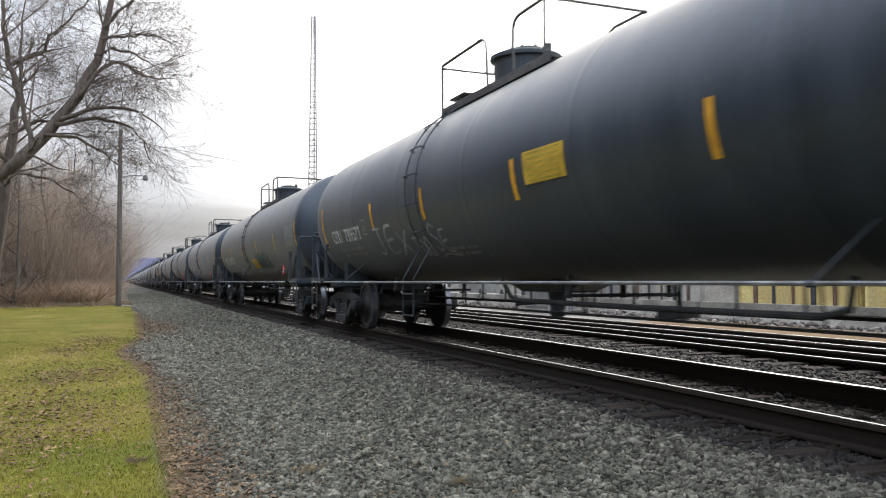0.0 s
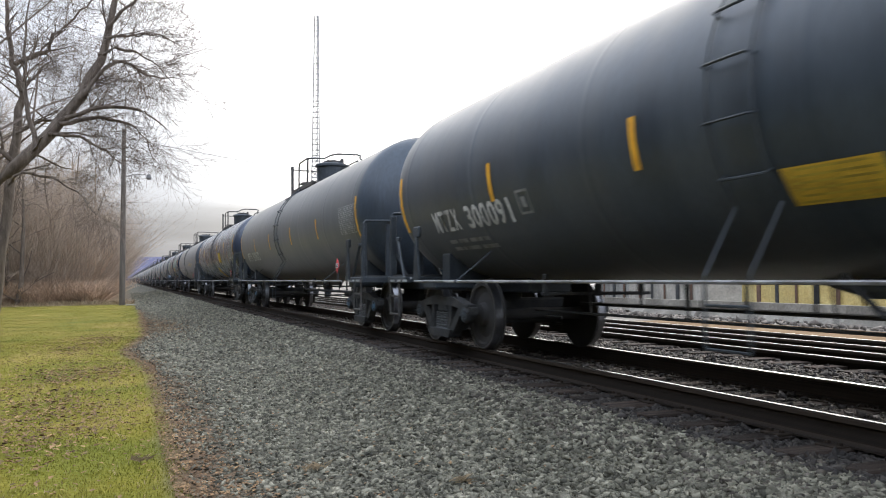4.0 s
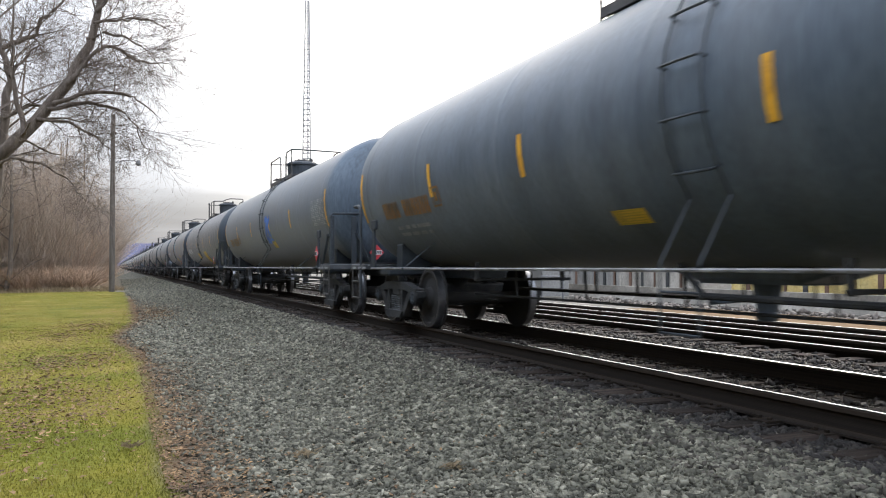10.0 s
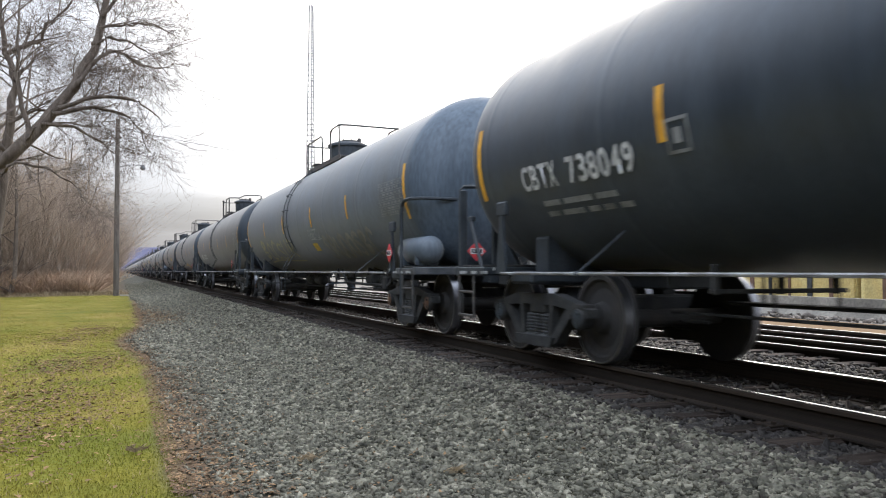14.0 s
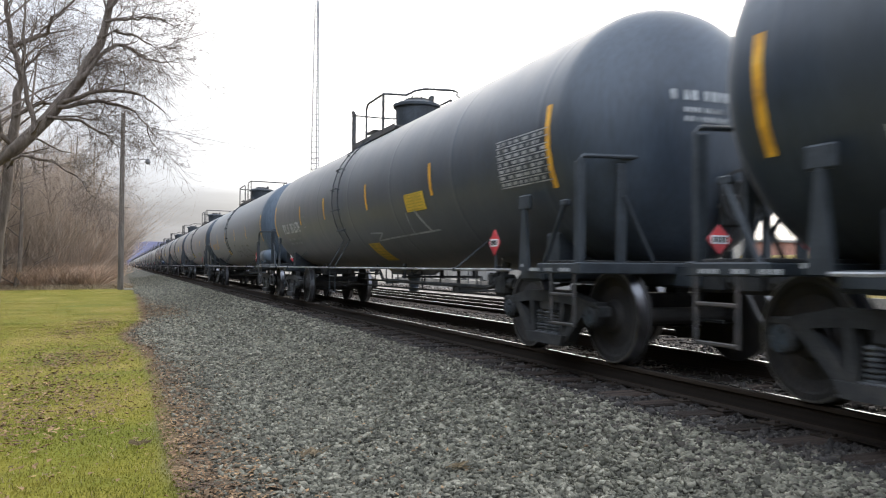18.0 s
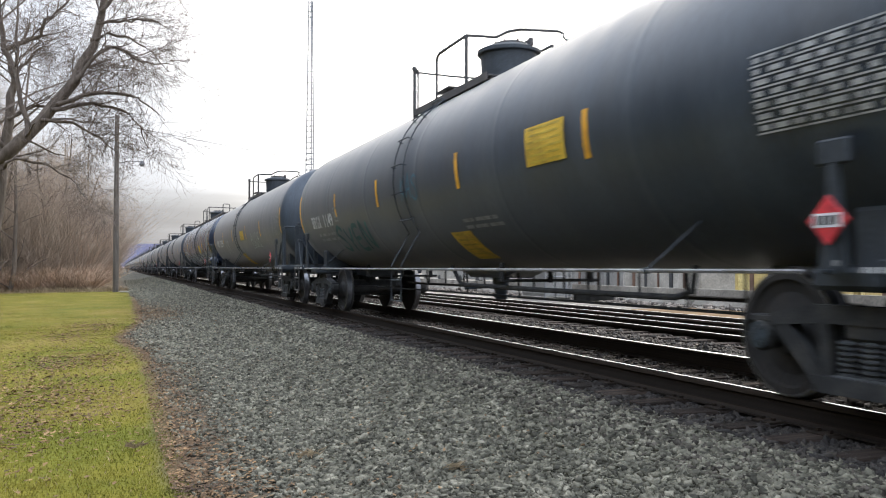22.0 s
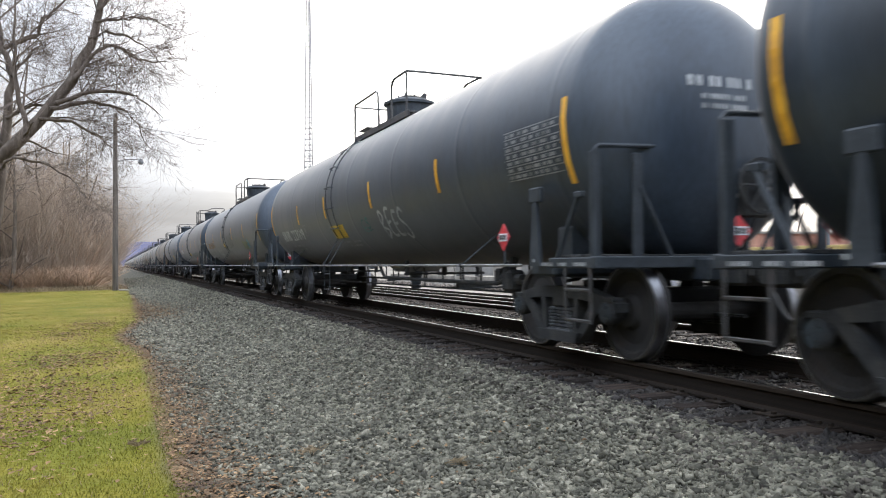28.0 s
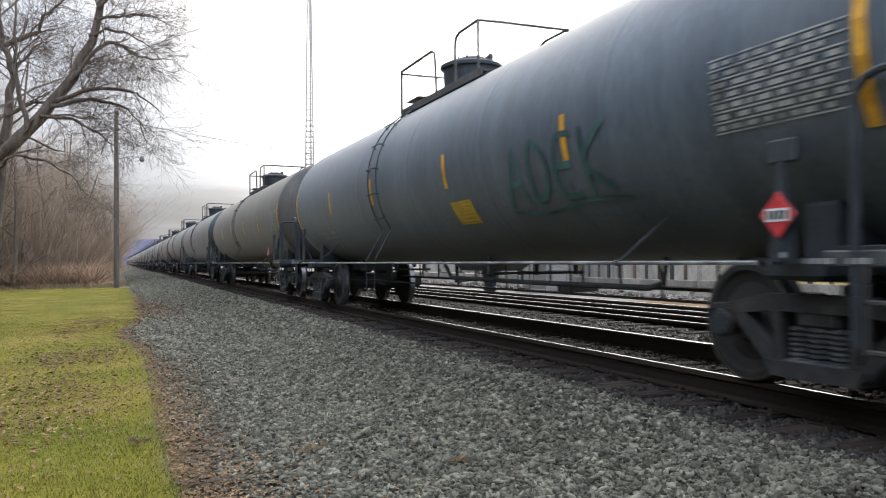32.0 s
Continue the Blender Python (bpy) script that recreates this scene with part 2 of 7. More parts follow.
def weather(m, dust, sheen, wave):
    """Road dust, pale runs of spilled oil below the dome and gently uneven plates; the sheen imitates haze."""
    t = m.node_tree
    N, L = t.nodes.new, t.links.new
    b = t.nodes["Principled BSDF"]
    # warm grazing sheen imitates haze and glare over the tanks
    b.inputs["Sheen Weight"].default_value = sheen
    b.inputs["Sheen Roughness"].default_value = 0.30
    b.inputs["Sheen Tint"].default_value = (1.0, 0.90, 0.76, 1)
    base = b.inputs["Base Color"].links[0].from_socket
    co, info = N("ShaderNodeTexCoord"), N("ShaderNodeObjectInfo")
    sep = N("ShaderNodeSeparateXYZ")
    L(co.outputs["Object"], sep.inputs[0])

    def ranged(socket, a, c, lo, hi):
        r = N("ShaderNodeMapRange")
        r.interpolation_type = "SMOOTHSTEP"
        for k, v in zip(("From Min", "From Max", "To Min", "To Max"), (a, c, lo, hi)):
            r.inputs[k].default_value = v
        L(socket, r.inputs["Value"])
        return r.outputs[0]

    def times(p, q, kind="MULTIPLY"):
        x = N("ShaderNodeMath")
        x.operation = kind
        for k, v in enumerate((p, q)):
            if isinstance(v, float):
                x.inputs[k].default_value = v
            else:
                L(v, x.inputs[k])
        return x.outputs[0]

    def streaks(scale, stretch):
        mp, off, n = N("ShaderNodeMapping"), N("ShaderNodeVectorMath"), N("ShaderNodeTexNoise")
        mp.inputs["Scale"].default_value = stretch
        n.inputs["Scale"].default_value, n.inputs["Detail"].default_value = scale, 6
        L(co.outputs["Object"], mp.inputs[0])
        L(mp.outputs[0], off.inputs[0])
        L(times(info.outputs["Random"], 91.0), off.inputs[1])
        L(off.outputs[0], n.inputs["Vector"])
        return n.outputs["Fac"]

    across = N("ShaderNodeMath")
    across.operation = "ABSOLUTE"
    L(sep.outputs["Y"], across.inputs[0])
    spill = times(ranged(across.outputs[0], 2.1, 0.2, 0.0, 1.0), ranged(streaks(2.6, (0.3, 1.6, 0.10)), 0.46, 0.62, 0.0, 0.75))
    spill = times(spill, ranged(sep.outputs["Z"], 1.7, 3.4, 0.05, 1.0))
    film = times(ranged(streaks(1.1, (0.6, 1.0, 0.16)), 0.42, 0.68, 0.0, 1.0), dust)
    mask = times(times(spill, min(1.0, dust * 1.6)), film, "MAXIMUM")
    mix = N("ShaderNodeMix")
    mix.data_type = "RGBA"
    L(mask, mix.inputs["Factor"])
    L(base, mix.inputs[6])
    mix.inputs[7].default_value = (0.165, 0.155, 0.135, 1)
    L(mix.outputs[2], b.inputs["Base Color"])
    fine = b.inputs["Normal"].links[0].from_node
    bump = N("ShaderNodeBump")
    bump.inputs["Strength"].default_value, bump.inputs["Distance"].default_value = wave, 0.05
    L(streaks(1.5, (0.7, 1.0, 0.7)), bump.inputs["Height"])
    L(bump.outputs[0], fine.inputs["Normal"])


for paint_name, (dust_amount, haze_sheen, plate_wave) in {"black": (0.10, 0.22, 0.10), "gloss": (0.04, 0.06, 0.14), "brown": (0.25, 0.25, 0.08), "grey": (0.14, 0.2, 0.08), "slate": (0.12, 0.2, 0.08), "olive": (0.30, 0.2, 0.08)}.items():
    weather(PAINT[paint_name], dust_amount, haze_sheen, plate_wave)
FRAME = material("black_frame_paint", (0.034, 0.041, 0.048), 0.55, dark=(0.022, 0.027, 0.032), light=(0.052, 0.060, 0.068), scale=4, grain=40, bump=0.1, spec=0.4)
STEEL = material("running_gear_grime", (0.036, 0.037, 0.037), 0.85, dark=(0.021, 0.0215, 0.0215), light=(0.066, 0.062, 0.056), scale=5, grain=60, bump=0.3, dist=0.006, spec=0.3)
GREYSTEEL = material("dull_grey_steel", (0.06, 0.065, 0.07), 0.55, dark=(0.03, 0.03, 0.03), light=(0.11, 0.11, 0.11), scale=5, grain=60, bump=0.15)
RAILPAINT = material("handrail_steel", (0.05, 0.05, 0.05), 0.5, dark=(0.03, 0.022, 0.018), light=(0.1, 0.08, 0.07), scale=6, grain=50, bump=0.1)
BRIGHT = material("worn_pipe_steel", (0.20, 0.20, 0.21), 0.45, 0.3, dark=(0.12, 0.11, 0.10), light=(0.45, 0.45, 0.45), scale=4, grain=60, bump=0.1)
TREAD = material("polished_wheel_steel", (0.20, 0.20, 0.21), 0.38, 1.0, scale=6, grain=80, bump=0.05)
WHEEL = material("brown_wheel_steel", (0.027, 0.0255, 0.024), 0.9, dark=(0.017, 0.016, 0.015), light=(0.044, 0.036, 0.030), scale=5, grain=50, bump=0.2)
CAPDULL = material("bearing_cap_dull_blue", (0.030, 0.038, 0.043), 0.75, dark=(0.018, 0.021, 0.023), light=(0.045, 0.062, 0.074), scale=7, grain=40, bump=0.1)
CAPBLUE = material("bearing_cap_blue", (0.028, 0.075, 0.125), 0.7, dark=(0.014, 0.026, 0.038), light=(0.045, 0.14, 0.23), scale=7, grain=40, bump=0.1)
CAPBROWN = material("bearing_cap_rust", (0.12, 0.06, 0.03), 0.7, scale=7, grain=40, bump=0.1)
YELLOW = material("reflective_yellow", (0.72, 0.36, 0.03), 0.45, dark=(0.45, 0.22, 0.03), light=(0.85, 0.47, 0.05), scale=5, grain=60, bump=0.05)
PLATE = material("yellow_panel_paint", (0.64, 0.41, 0.04), 0.55, dark=(0.42, 0.27, 0.035), light=(0.75, 0.50, 0.06), scale=4, grain=60, bump=0.05)
PLATEINK = material("faded_panel_print", (0.47, 0.34, 0.045), 0.6, bump=0.0)
WHITE = material("white_stencil_paint", (0.55, 0.56, 0.56), 0.6, dark=(0.26, 0.26, 0.26), light=(0.7, 0.7, 0.7), scale=5, grain=60, bump=0.03)
PANELWHITE = material("panel_stencil_paint", (0.34, 0.35, 0.345), 0.65, dark=(0.12, 0.12, 0.12), light=(0.42, 0.42, 0.42), scale=5, grain=60, bump=0.03)
FADED = material("faded_stencil_paint", (0.23, 0.24, 0.24), 0.6, dark=(0.11, 0.11, 0.11), light=(0.3, 0.3, 0.3), scale=5, grain=60, bump=0.03)
ORANGE = material("orange_stencil_paint", (0.55, 0.28, 0.03), 0.6, dark=(0.3, 0.15, 0.03), light=(0.65, 0.36, 0.05), scale=5, grain=60, bump=0.03)
INKBLACK = material("black_print", (0.02, 0.02, 0.02), 0.6, bump=0.0)
PLACRED = material("placard_red", (0.62, 0.05, 0.06), 0.4, dark=(0.42, 0.04, 0.05), light=(0.7, 0.08, 0.08), scale=8, grain=60, bump=0.0)
PLACWHITE = material("placard_white", (0.80, 0.80, 0.80), 0.4, dark=(0.6, 0.6, 0.6), light=(0.85, 0.85, 0.85), scale=8, grain=60, bump=0.0)
DULLORANGE = material("worn_orange_stencil_paint", (0.26, 0.13, 0.035), 0.65, dark=(0.09, 0.06, 0.035), light=(0.36, 0.19, 0.05), scale=4, grain=40, bump=0.03)
SPRAY = {
    "pale": material("pale_green_spray_paint", (0.31, 0.36, 0.30), 0.7, dark=(0.24, 0.29, 0.25), light=(0.37, 0.42, 0.35), scale=3, grain=50, bump=0.02),
    "white": material("white_spray_paint", (0.34, 0.36, 0.37), 0.6, dark=(0.12, 0.13, 0.13), light=(0.5, 0.5, 0.5), scale=3, grain=50, bump=0.02),
    "teal": material("teal_spray_paint", (0.045, 0.115, 0.115), 0.65, dark=(0.025, 0.055, 0.06), light=(0.08, 0.20, 0.19), scale=3, grain=50, bump=0.02),
    "cyan": material("cyan_spray_paint", (0.10, 0.34, 0.45), 0.6, dark=(0.05, 0.18, 0.24), light=(0.2, 0.45, 0.55), scale=3, grain=50, bump=0.02),
    "yellow": material("yellow_green_spray_paint", (0.20, 0.23, 0.12), 0.6, dark=(0.08, 0.09, 0.06), light=(0.30, 0.32, 0.18), scale=3, grain=50, bump=0.02),
    "silver": material("silver_grey_spray_paint", (0.22, 0.215, 0.19), 0.6, dark=(0.10, 0.10, 0.09), light=(0.34, 0.33, 0.28), scale=3, grain=50, bump=0.02),
    "gold": material("cream_spray_paint", (0.38, 0.34, 0.20), 0.6, dark=(0.2, 0.18, 0.1), light=(0.5, 0.45, 0.28), scale=3, grain=50, bump=0.02),
    "dim": material("worn_grey_spray_paint", (0.09, 0.10, 0.105), 0.6, dark=(0.03, 0.035, 0.04), light=(0.17, 0.18, 0.18), scale=3, grain=50, bump=0.02),
    "cyandim": material("worn_cyan_spray_paint", (0.07, 0.15, 0.19), 0.6, dark=(0.03, 0.06, 0.08), light=(0.12, 0.22, 0.27), scale=3, grain=50, bump=0.02),
    "blue": material("blue_spray_paint", (0.05, 0.15, 0.5), 0.6, dark=(0.03, 0.08, 0.3), light=(0.2, 0.4, 0.7), scale=3, grain=50, bump=0.02),
}
RAILTOP = material("polished_rail_head", (0.50, 0.49, 0.48), 0.24, 1.0, dark=(0.5, 0.48, 0.46), light=(0.7, 0.7, 0.7), scale=2, grain=30, bump=0.02, stretch=(1, 0.05, 1))
RAILSIDE = material("rail_rust", (0.026, 0.020, 0.015), 0.9, dark=(0.015, 0.012, 0.010), light=(0.050, 0.036, 0.026), scale=4, grain=60, bump=0.2, coords="Generated", spec=0.12)
TIE = material("weathered_tie_wood", (0.040, 0.030, 0.024), 0.95, dark=(0.018, 0.014, 0.012), light=(0.075, 0.056, 0.044), scale=3, grain=30, bump=0.5, stretch=(0.4, 6, 6), dist=0.01, spread=0.25, spec=0.12)
TIEDARK = material("oily_tie_wood", (0.020, 0.016, 0.0135), 0.92, dark=(0.010, 0.009, 0.008), light=(0.038, 0.029, 0.023), scale=3, grain=30, bump=0.5, stretch=(0.4, 6, 6), dist=0.01, spread=0.3, spec=0.1)
STONE = material("ballast_stone", (0.142, 0.133, 0.099), 0.85, dark=(0.058, 0.055, 0.042), light=(0.27, 0.25, 0.19), scale=9, grain=70, bump=0.3, spread=0.6, spec=0.2)
STONEDARK = material("oily_ballast_stone", (0.030, 0.025, 0.021), 0.88, dark=(0.015, 0.012, 0.010), light=(0.062, 0.051, 0.042), scale=9, grain=70, bump=0.3, spread=0.4)
STONEBROWN = material("brown_ballast_stone", (0.080, 0.070, 0.056), 0.88, dark=(0.036, 0.031, 0.026), light=(0.15, 0.13, 0.105), scale=9, grain=70, bump=0.3, spread=0.5, spec=0.15)
STONEPINK = material("dusty_ballast_stone", (0.115, 0.095, 0.078), 0.9, dark=(0.05, 0.042, 0.035), light=(0.20, 0.168, 0.14), scale=9, grain=70, bump=0.3, spread=0.5)
PALEWOOD = material("pale_dead_wood", (0.42, 0.34, 0.25), 0.85, scale=3, grain=30, bump=0.3)
GALV = material("galvanised_tower_steel", (0.16, 0.16, 0.165), 0.6, 0.3, scale=2, grain=30, bump=0.05)
TOWERSTEEL = material("pale_tower_paint", (0.22, 0.22, 0.23), 0.6, 0.0, scale=2, grain=30, bump=0.05)
POLEWOOD = material("weathered_pole_wood", (0.115, 0.095, 0.078), 0.85, dark=(0.05, 0.04, 0.034), light=(0.19, 0.165, 0.14), scale=2.2, grain=25, bump=0.4, stretch=(5, 5, 0.35))
BARK = material("bare_tree_bark", (0.115, 0.088, 0.067), 0.95, dark=(0.058, 0.044, 0.034), light=(0.18, 0.145, 0.115), scale=2.5, grain=22, bump=0.5, stretch=(3, 3, 0.6), dist=0.02)
# twig brown lightened so that the wood looks hazy
TWIG = material("haze_lightened_twig", (0.35, 0.272, 0.205), 0.9, dark=(0.25, 0.195, 0.148), light=(0.45, 0.36, 0.27), scale=1.2, grain=14, bump=0.2, spread=0.3)
TWIGDARK = material("dark_twig_bark", (0.150, 0.115, 0.092), 0.95, dark=(0.105, 0.080, 0.064), light=(0.205, 0.16, 0.128), scale=1.2, grain=14, bump=0.2, spread=0.3)
BRUSH = material("dry_brush_stems", (0.46, 0.325, 0.225), 0.9, dark=(0.33, 0.23, 0.155), light=(0.58, 0.42, 0.29), scale=0.6, grain=10, bump=0.2, spread=0.4)
LEAF = material("fallen_oak_leaf", (0.185, 0.108, 0.050), 0.9, dark=(0.085, 0.047, 0.024), light=(0.31, 0.20, 0.10), scale=3, grain=30, bump=0.2, spread=0.5)
GRASS = material("mown_grass_blade", (0.178, 0.164, 0.016), 0.9, dark=(0.120, 0.130, 0.010), light=(0.255, 0.20, 0.04), scale=0.5, grain=6, bump=0.0, spread=0.35)
DRYGRASS = material("dry_grass_blade", (0.32, 0.24, 0.145), 0.85, dark=(0.18, 0.13, 0.08), light=(0.44, 0.35, 0.22), scale=3, grain=20, bump=0.0, spread=0.35)
CONCRETE = material("pale_concrete", (0.165, 0.148, 0.122), 0.92, dark=(0.10, 0.089, 0.073), light=(0.29, 0.265, 0.225), scale=0.8, grain=14, bump=0.2)
TAN = material("sandy_pad", (0.150, 0.095, 0.050), 0.95, dark=(0.10, 0.062, 0.033), light=(0.21, 0.14, 0.08), scale=0.7, grain=10, bump=0.3, spec=0.05)
BOXYELLOW = material("yellow_container_paint", (0.42, 0.31, 0.11), 0.6, dark=(0.38, 0.30, 0.12), light=(0.6, 0.5, 0.22), scale=0.8, grain=14, bump=0.05)
BOXBROWN = material("rusty_container_post", (0.10, 0.055, 0.035), 0.8, scale=2, grain=14, bump=0.1)
BOXGREY = material("grey_container_paint", (0.17, 0.163, 0.15), 0.5, scale=0.8, grain=14, bump=0.05)
BOXWHITE = material("white_siding", (0.27, 0.248, 0.212), 0.75, scale=0.8, grain=14, bump=0.05)
BRICKRED = material("red_brick_wall", (0.33, 0.17, 0.12), 0.9, scale=0.8, grain=14, bump=0.2)
DARKGLASS = material("dark_window_glass", (0.03, 0.035, 0.04), 0.12, scale=1, grain=10, bump=0.0)
# the blue-grey of distant haze is put into the ridge's colour
HILL = material("far_hazed_hill", (0.11, 0.11, 0.16), 1.0, dark=(0.095, 0.095, 0.14), light=(0.135, 0.13, 0.18), scale=0.004, grain=0.03, bump=0.0, spec=0.0)


# ---- mesh tools ----
def part(name, bm, mat, parent=None, label="", smooth=False):
    me = bpy.data.meshes.new(name)
    bm.to_mesh(me)
    bm.free()
    me.materials.append(mat)
    if smooth:
        me.polygons.foreach_set("use_smooth", [True] * len(me.polygons))
    ob = new(name, me)
    ob.parent = parent
    if label:
        ob["label"] = label
    return ob


def piece(name, me, parent, m=None):
    ob = new(name, me)
    ob.parent = parent
    if m is not None:
        ob.matrix_basis = m
    return ob


def mesh_from(name, verts, faces, mat, smooth=False):
    me = bpy.data.meshes.new(name)
    me.from_pydata(verts, [], faces)
    me.materials.append(mat)
    if smooth:
        me.polygons.foreach_set("use_smooth", [True] * len(me.polygons))
    return me


def box(bm, c, s, bev=0.0, turn=(0, 0, 0)):
    m = pose(*c, *turn) @ Matrix.Diagonal((*s, 1))
    vs = bmesh.ops.create_cube(bm, size=1, matrix=m)["verts"]
    if bev:
        es = list({e for v in vs for e in v.link_edges})
        bmesh.ops.bevel(bm, geom=es, offset=bev, segments=1, affect="EDGES")
    return bm


def rod(bm, a, b, r, n=8, r2=None):
    a, b = Vector(a), Vector(b)
    d = b - a
    m = Matrix.Translation((a + b) / 2) @ d.to_track_quat("Z", "Y").to_matrix().to_4x4()
    bmesh.ops.create_cone(bm, cap_ends=True, segments=n, radius1=r, radius2=r if r2 is None else r2, depth=d.length, matrix=m)
    return bm


def pipe(bm, pts, r, n=8):
    """A round bar bent through the points."""
    pts = [Vector(p) for p in pts]
    rings = []
    up = None
    for i, p in enumerate(pts):
        d = (pts[min(i + 1, len(pts) - 1)] - pts[max(i - 1, 0)]).normalized()
        if up is None:
            up = d.orthogonal().normalized()
        up = (up - d * up.dot(d)).normalized()
        side = d.cross(up)
        rings.append([bm.verts.new(p + (up * math.cos(k * math.tau / n) + side * math.sin(k * math.tau / n)) * r) for k in range(n)])
    for a, b in zip(rings, rings[1:]):
        for k in range(n):
            bm.faces.new((a[k], a[(k + 1) % n], b[(k + 1) % n], b[k]))
    bm.faces.new(rings[0][::-1])
    bm.faces.new(rings[-1])
    return bm


def lathe(bm, prof, m, n=24):
    """Turns (height, radius) pairs round the local z axis of m."""
    rings = []
    for h, r in prof:
        if r < 1e-6:
            rings.append([bm.verts.new(m @ Vector((0, 0, h)))])
        else:
            rings.append([bm.verts.new(m @ Vector((r * math.cos(k * math.tau / n), r * math.sin(k * math.tau / n), h))) for k in range(n)])
    for a, b in zip(rings, rings[1:]):
        for k in range(n):
            q = [a[k % len(a)], a[(k + 1) % len(a)], b[(k + 1) % len(b)], b[k % len(b)]]
            q = [v for i, v in enumerate(q) if v not in q[:i]]
            if len(q) > 2:
                bm.faces.new(q)
    return bm


def prism(bm, pts, x0, x1):
    """A plate of outline (y, z), from x0 to x1."""
    a = [bm.verts.new((x0, y, z)) for y, z in pts]
    b = [bm.verts.new((x1, y, z)) for y, z in pts]
    n = len(pts)
    bm.faces.new(a)
    bm.faces.new(b[::-1])
    for i in range(n):
        bm.faces.new((a[i], b[i], b[(i + 1) % n], a[(i + 1) % n]))
    bmesh.ops.recalc_face_normals(bm, faces=bm.faces)
    return bm


def thing(name, label, category, group="", m=None):
    ob = new(name)
    ob.empty_display_size = 0.3
    if m is not None:
        ob.matrix_basis = m
    return tagged(ob, label, category, group)


# ---- ground, tracks ----
def profile(x):
    """Height of the ground across the tracks."""
    pts = ((-400, -1.2), (-60, -0.9), (-6, -0.66), (0.2, -0.6), (1.6, -0.56), (2.6, -0.44), (3.3, -0.245), (3.75, -0.212), (4.0, -0.222), (4.45, -0.225), (4.62, -0.205), (5.94, -0.205), (6.12, -0.225), (6.35, -0.15), (6.9, -0.115), (7.62, -0.115), (7.8, -0.2), (11.6, -0.235),
           (12.6, -0.32), (14, -0.36), (400, -0.6))
    for (a, za), (b, zb) in zip(pts, pts[1:]):
        if x <= b:
            return za + (zb - za) * (x - a) / (b - a)
    return pts[-1][1]


def grass_edge(y):
    """x of the lawn's edge beside the gravel."""
    pts = ((-60, 0.3), (3, 0.42), (6, 0.40), (8.6, 0.37), (11, 0.40), (14.0, 0.38), (16.0, 0.26), (17.8, 0.04), (19.2, -0.06), (21, 0.1), (24, 0.45), (28, 0.55), (42, 0.58), (56, 0.5), (400, 0.5))
    for (a, xa), (b, xb) in zip(pts, pts[1:]):
        if y <= b:
            return xa + (xb - xa) * (y - a) / (b - a)
    return 0.5


def ground_material():
    """Gravel, lawn, leaf litter and yard, each where it lies in the plan."""
    m = bpy.data.materials.new("ground_cover")
    m.use_nodes = True
    t = m.node_tree
    b = t.nodes["Principled BSDF"]
    b.inputs["Roughness"].default_value = 0.95
    b.inputs["Specular IOR Level"].default_value = 0.2
    N, L = t.nodes.new, t.links.new
    co = N("ShaderNodeTexCoord")

    def noise_of(scale, detail=5):
        n = N("ShaderNodeTexNoise")
        n.inputs["Scale"].default_value, n.inputs["Detail"].default_value = scale, detail
        L(co.outputs["Object"], n.inputs["Vector"])
        return n.outputs["Fac"]

    def ramp_of(fac, *stops):
        r = N("ShaderNodeValToRGB")
        e = r.color_ramp.elements
        e[0].position, e[0].color = stops[0][0], (*stops[0][1], 1)
        e[1].position, e[1].color = stops[-1][0], (*stops[-1][1], 1)
        for p, c in stops[1:-1]:
            e.new(p).color = (*c, 1)
        L(fac, r.inputs[0])
        return r.outputs[0]

    def mixed(fac, a, c):
        x = N("ShaderNodeMix")
        x.data_type = "RGBA"
        L(fac, x.inputs["Factor"])
        L(a, x.inputs[6])
        L(c, x.inputs[7])
        return x.outputs[2]

    def attr(name):
        a = N("ShaderNodeAttribute")
        a.attribute_name = name
        return a.outputs["Fac"]

    vor = N("ShaderNodeTexVoronoi")
    vor.inputs["Scale"].default_value = 22
    L(co.outputs["Object"], vor.inputs["Vector"])
    stones = ramp_of(vor.outputs["Color"], (0.1, (0.040, 0.037, 0.029)), (0.5, (0.085, 0.079, 0.061)), (0.9, (0.160, 0.149, 0.116)))
    lawn = ramp_of(noise_of(0.7), (0.32, (0.122, 0.126, 0.010)), (0.5, (0.170, 0.150, 0.015)), (0.68, (0.240, 0.186, 0.042)))
    litter = ramp_of(noise_of(9), (0.3, (0.070, 0.045, 0.027)), (0.55, (0.125, 0.082, 0.048)), (0.75, (0.19, 0.13, 0.08)))
    brushy = ramp_of(noise_of(0.8), (0.3, (0.15, 0.10, 0.062)), (0.55, (0.22, 0.15, 0.09)), (0.75, (0.29, 0.21, 0.12)))
    yard = ramp_of(noise_of(0.5), (0.3, (0.12, 0.108, 0.090)), (0.55, (0.185, 0.166, 0.138)), (0.75, (0.28, 0.255, 0.215)))
    oily = ramp_of(noise_of(6), (0.3, (0.022, 0.02, 0.018)), (0.6, (0.05, 0.044, 0.038)), (0.8, (0.10, 0.085, 0.07)))
    c = stones
    c = mixed(attr("oily"), c, oily)
    c = mixed(attr("yard"), c, yard)
    c = mixed(attr("litter"), c, litter)
    c = mixed(attr("lawn"), c, lawn)
    c = mixed(attr("brush"), c, brushy)
    L(c, b.inputs["Base Color"])
    bp = N("ShaderNodeBump")
    bp.inputs["Strength"].default_value, bp.inputs["Distance"].default_value = 0.7, 0.02
    L(vor.outputs["Distance"], bp.inputs["Height"])
    L(bp.outputs[0], b.inputs["Normal"])
    return m


def smooth01(a, b, x):
    k = min(1, max(0, (x - a) / (b - a)))
    return k * k * (3 - 2 * k)


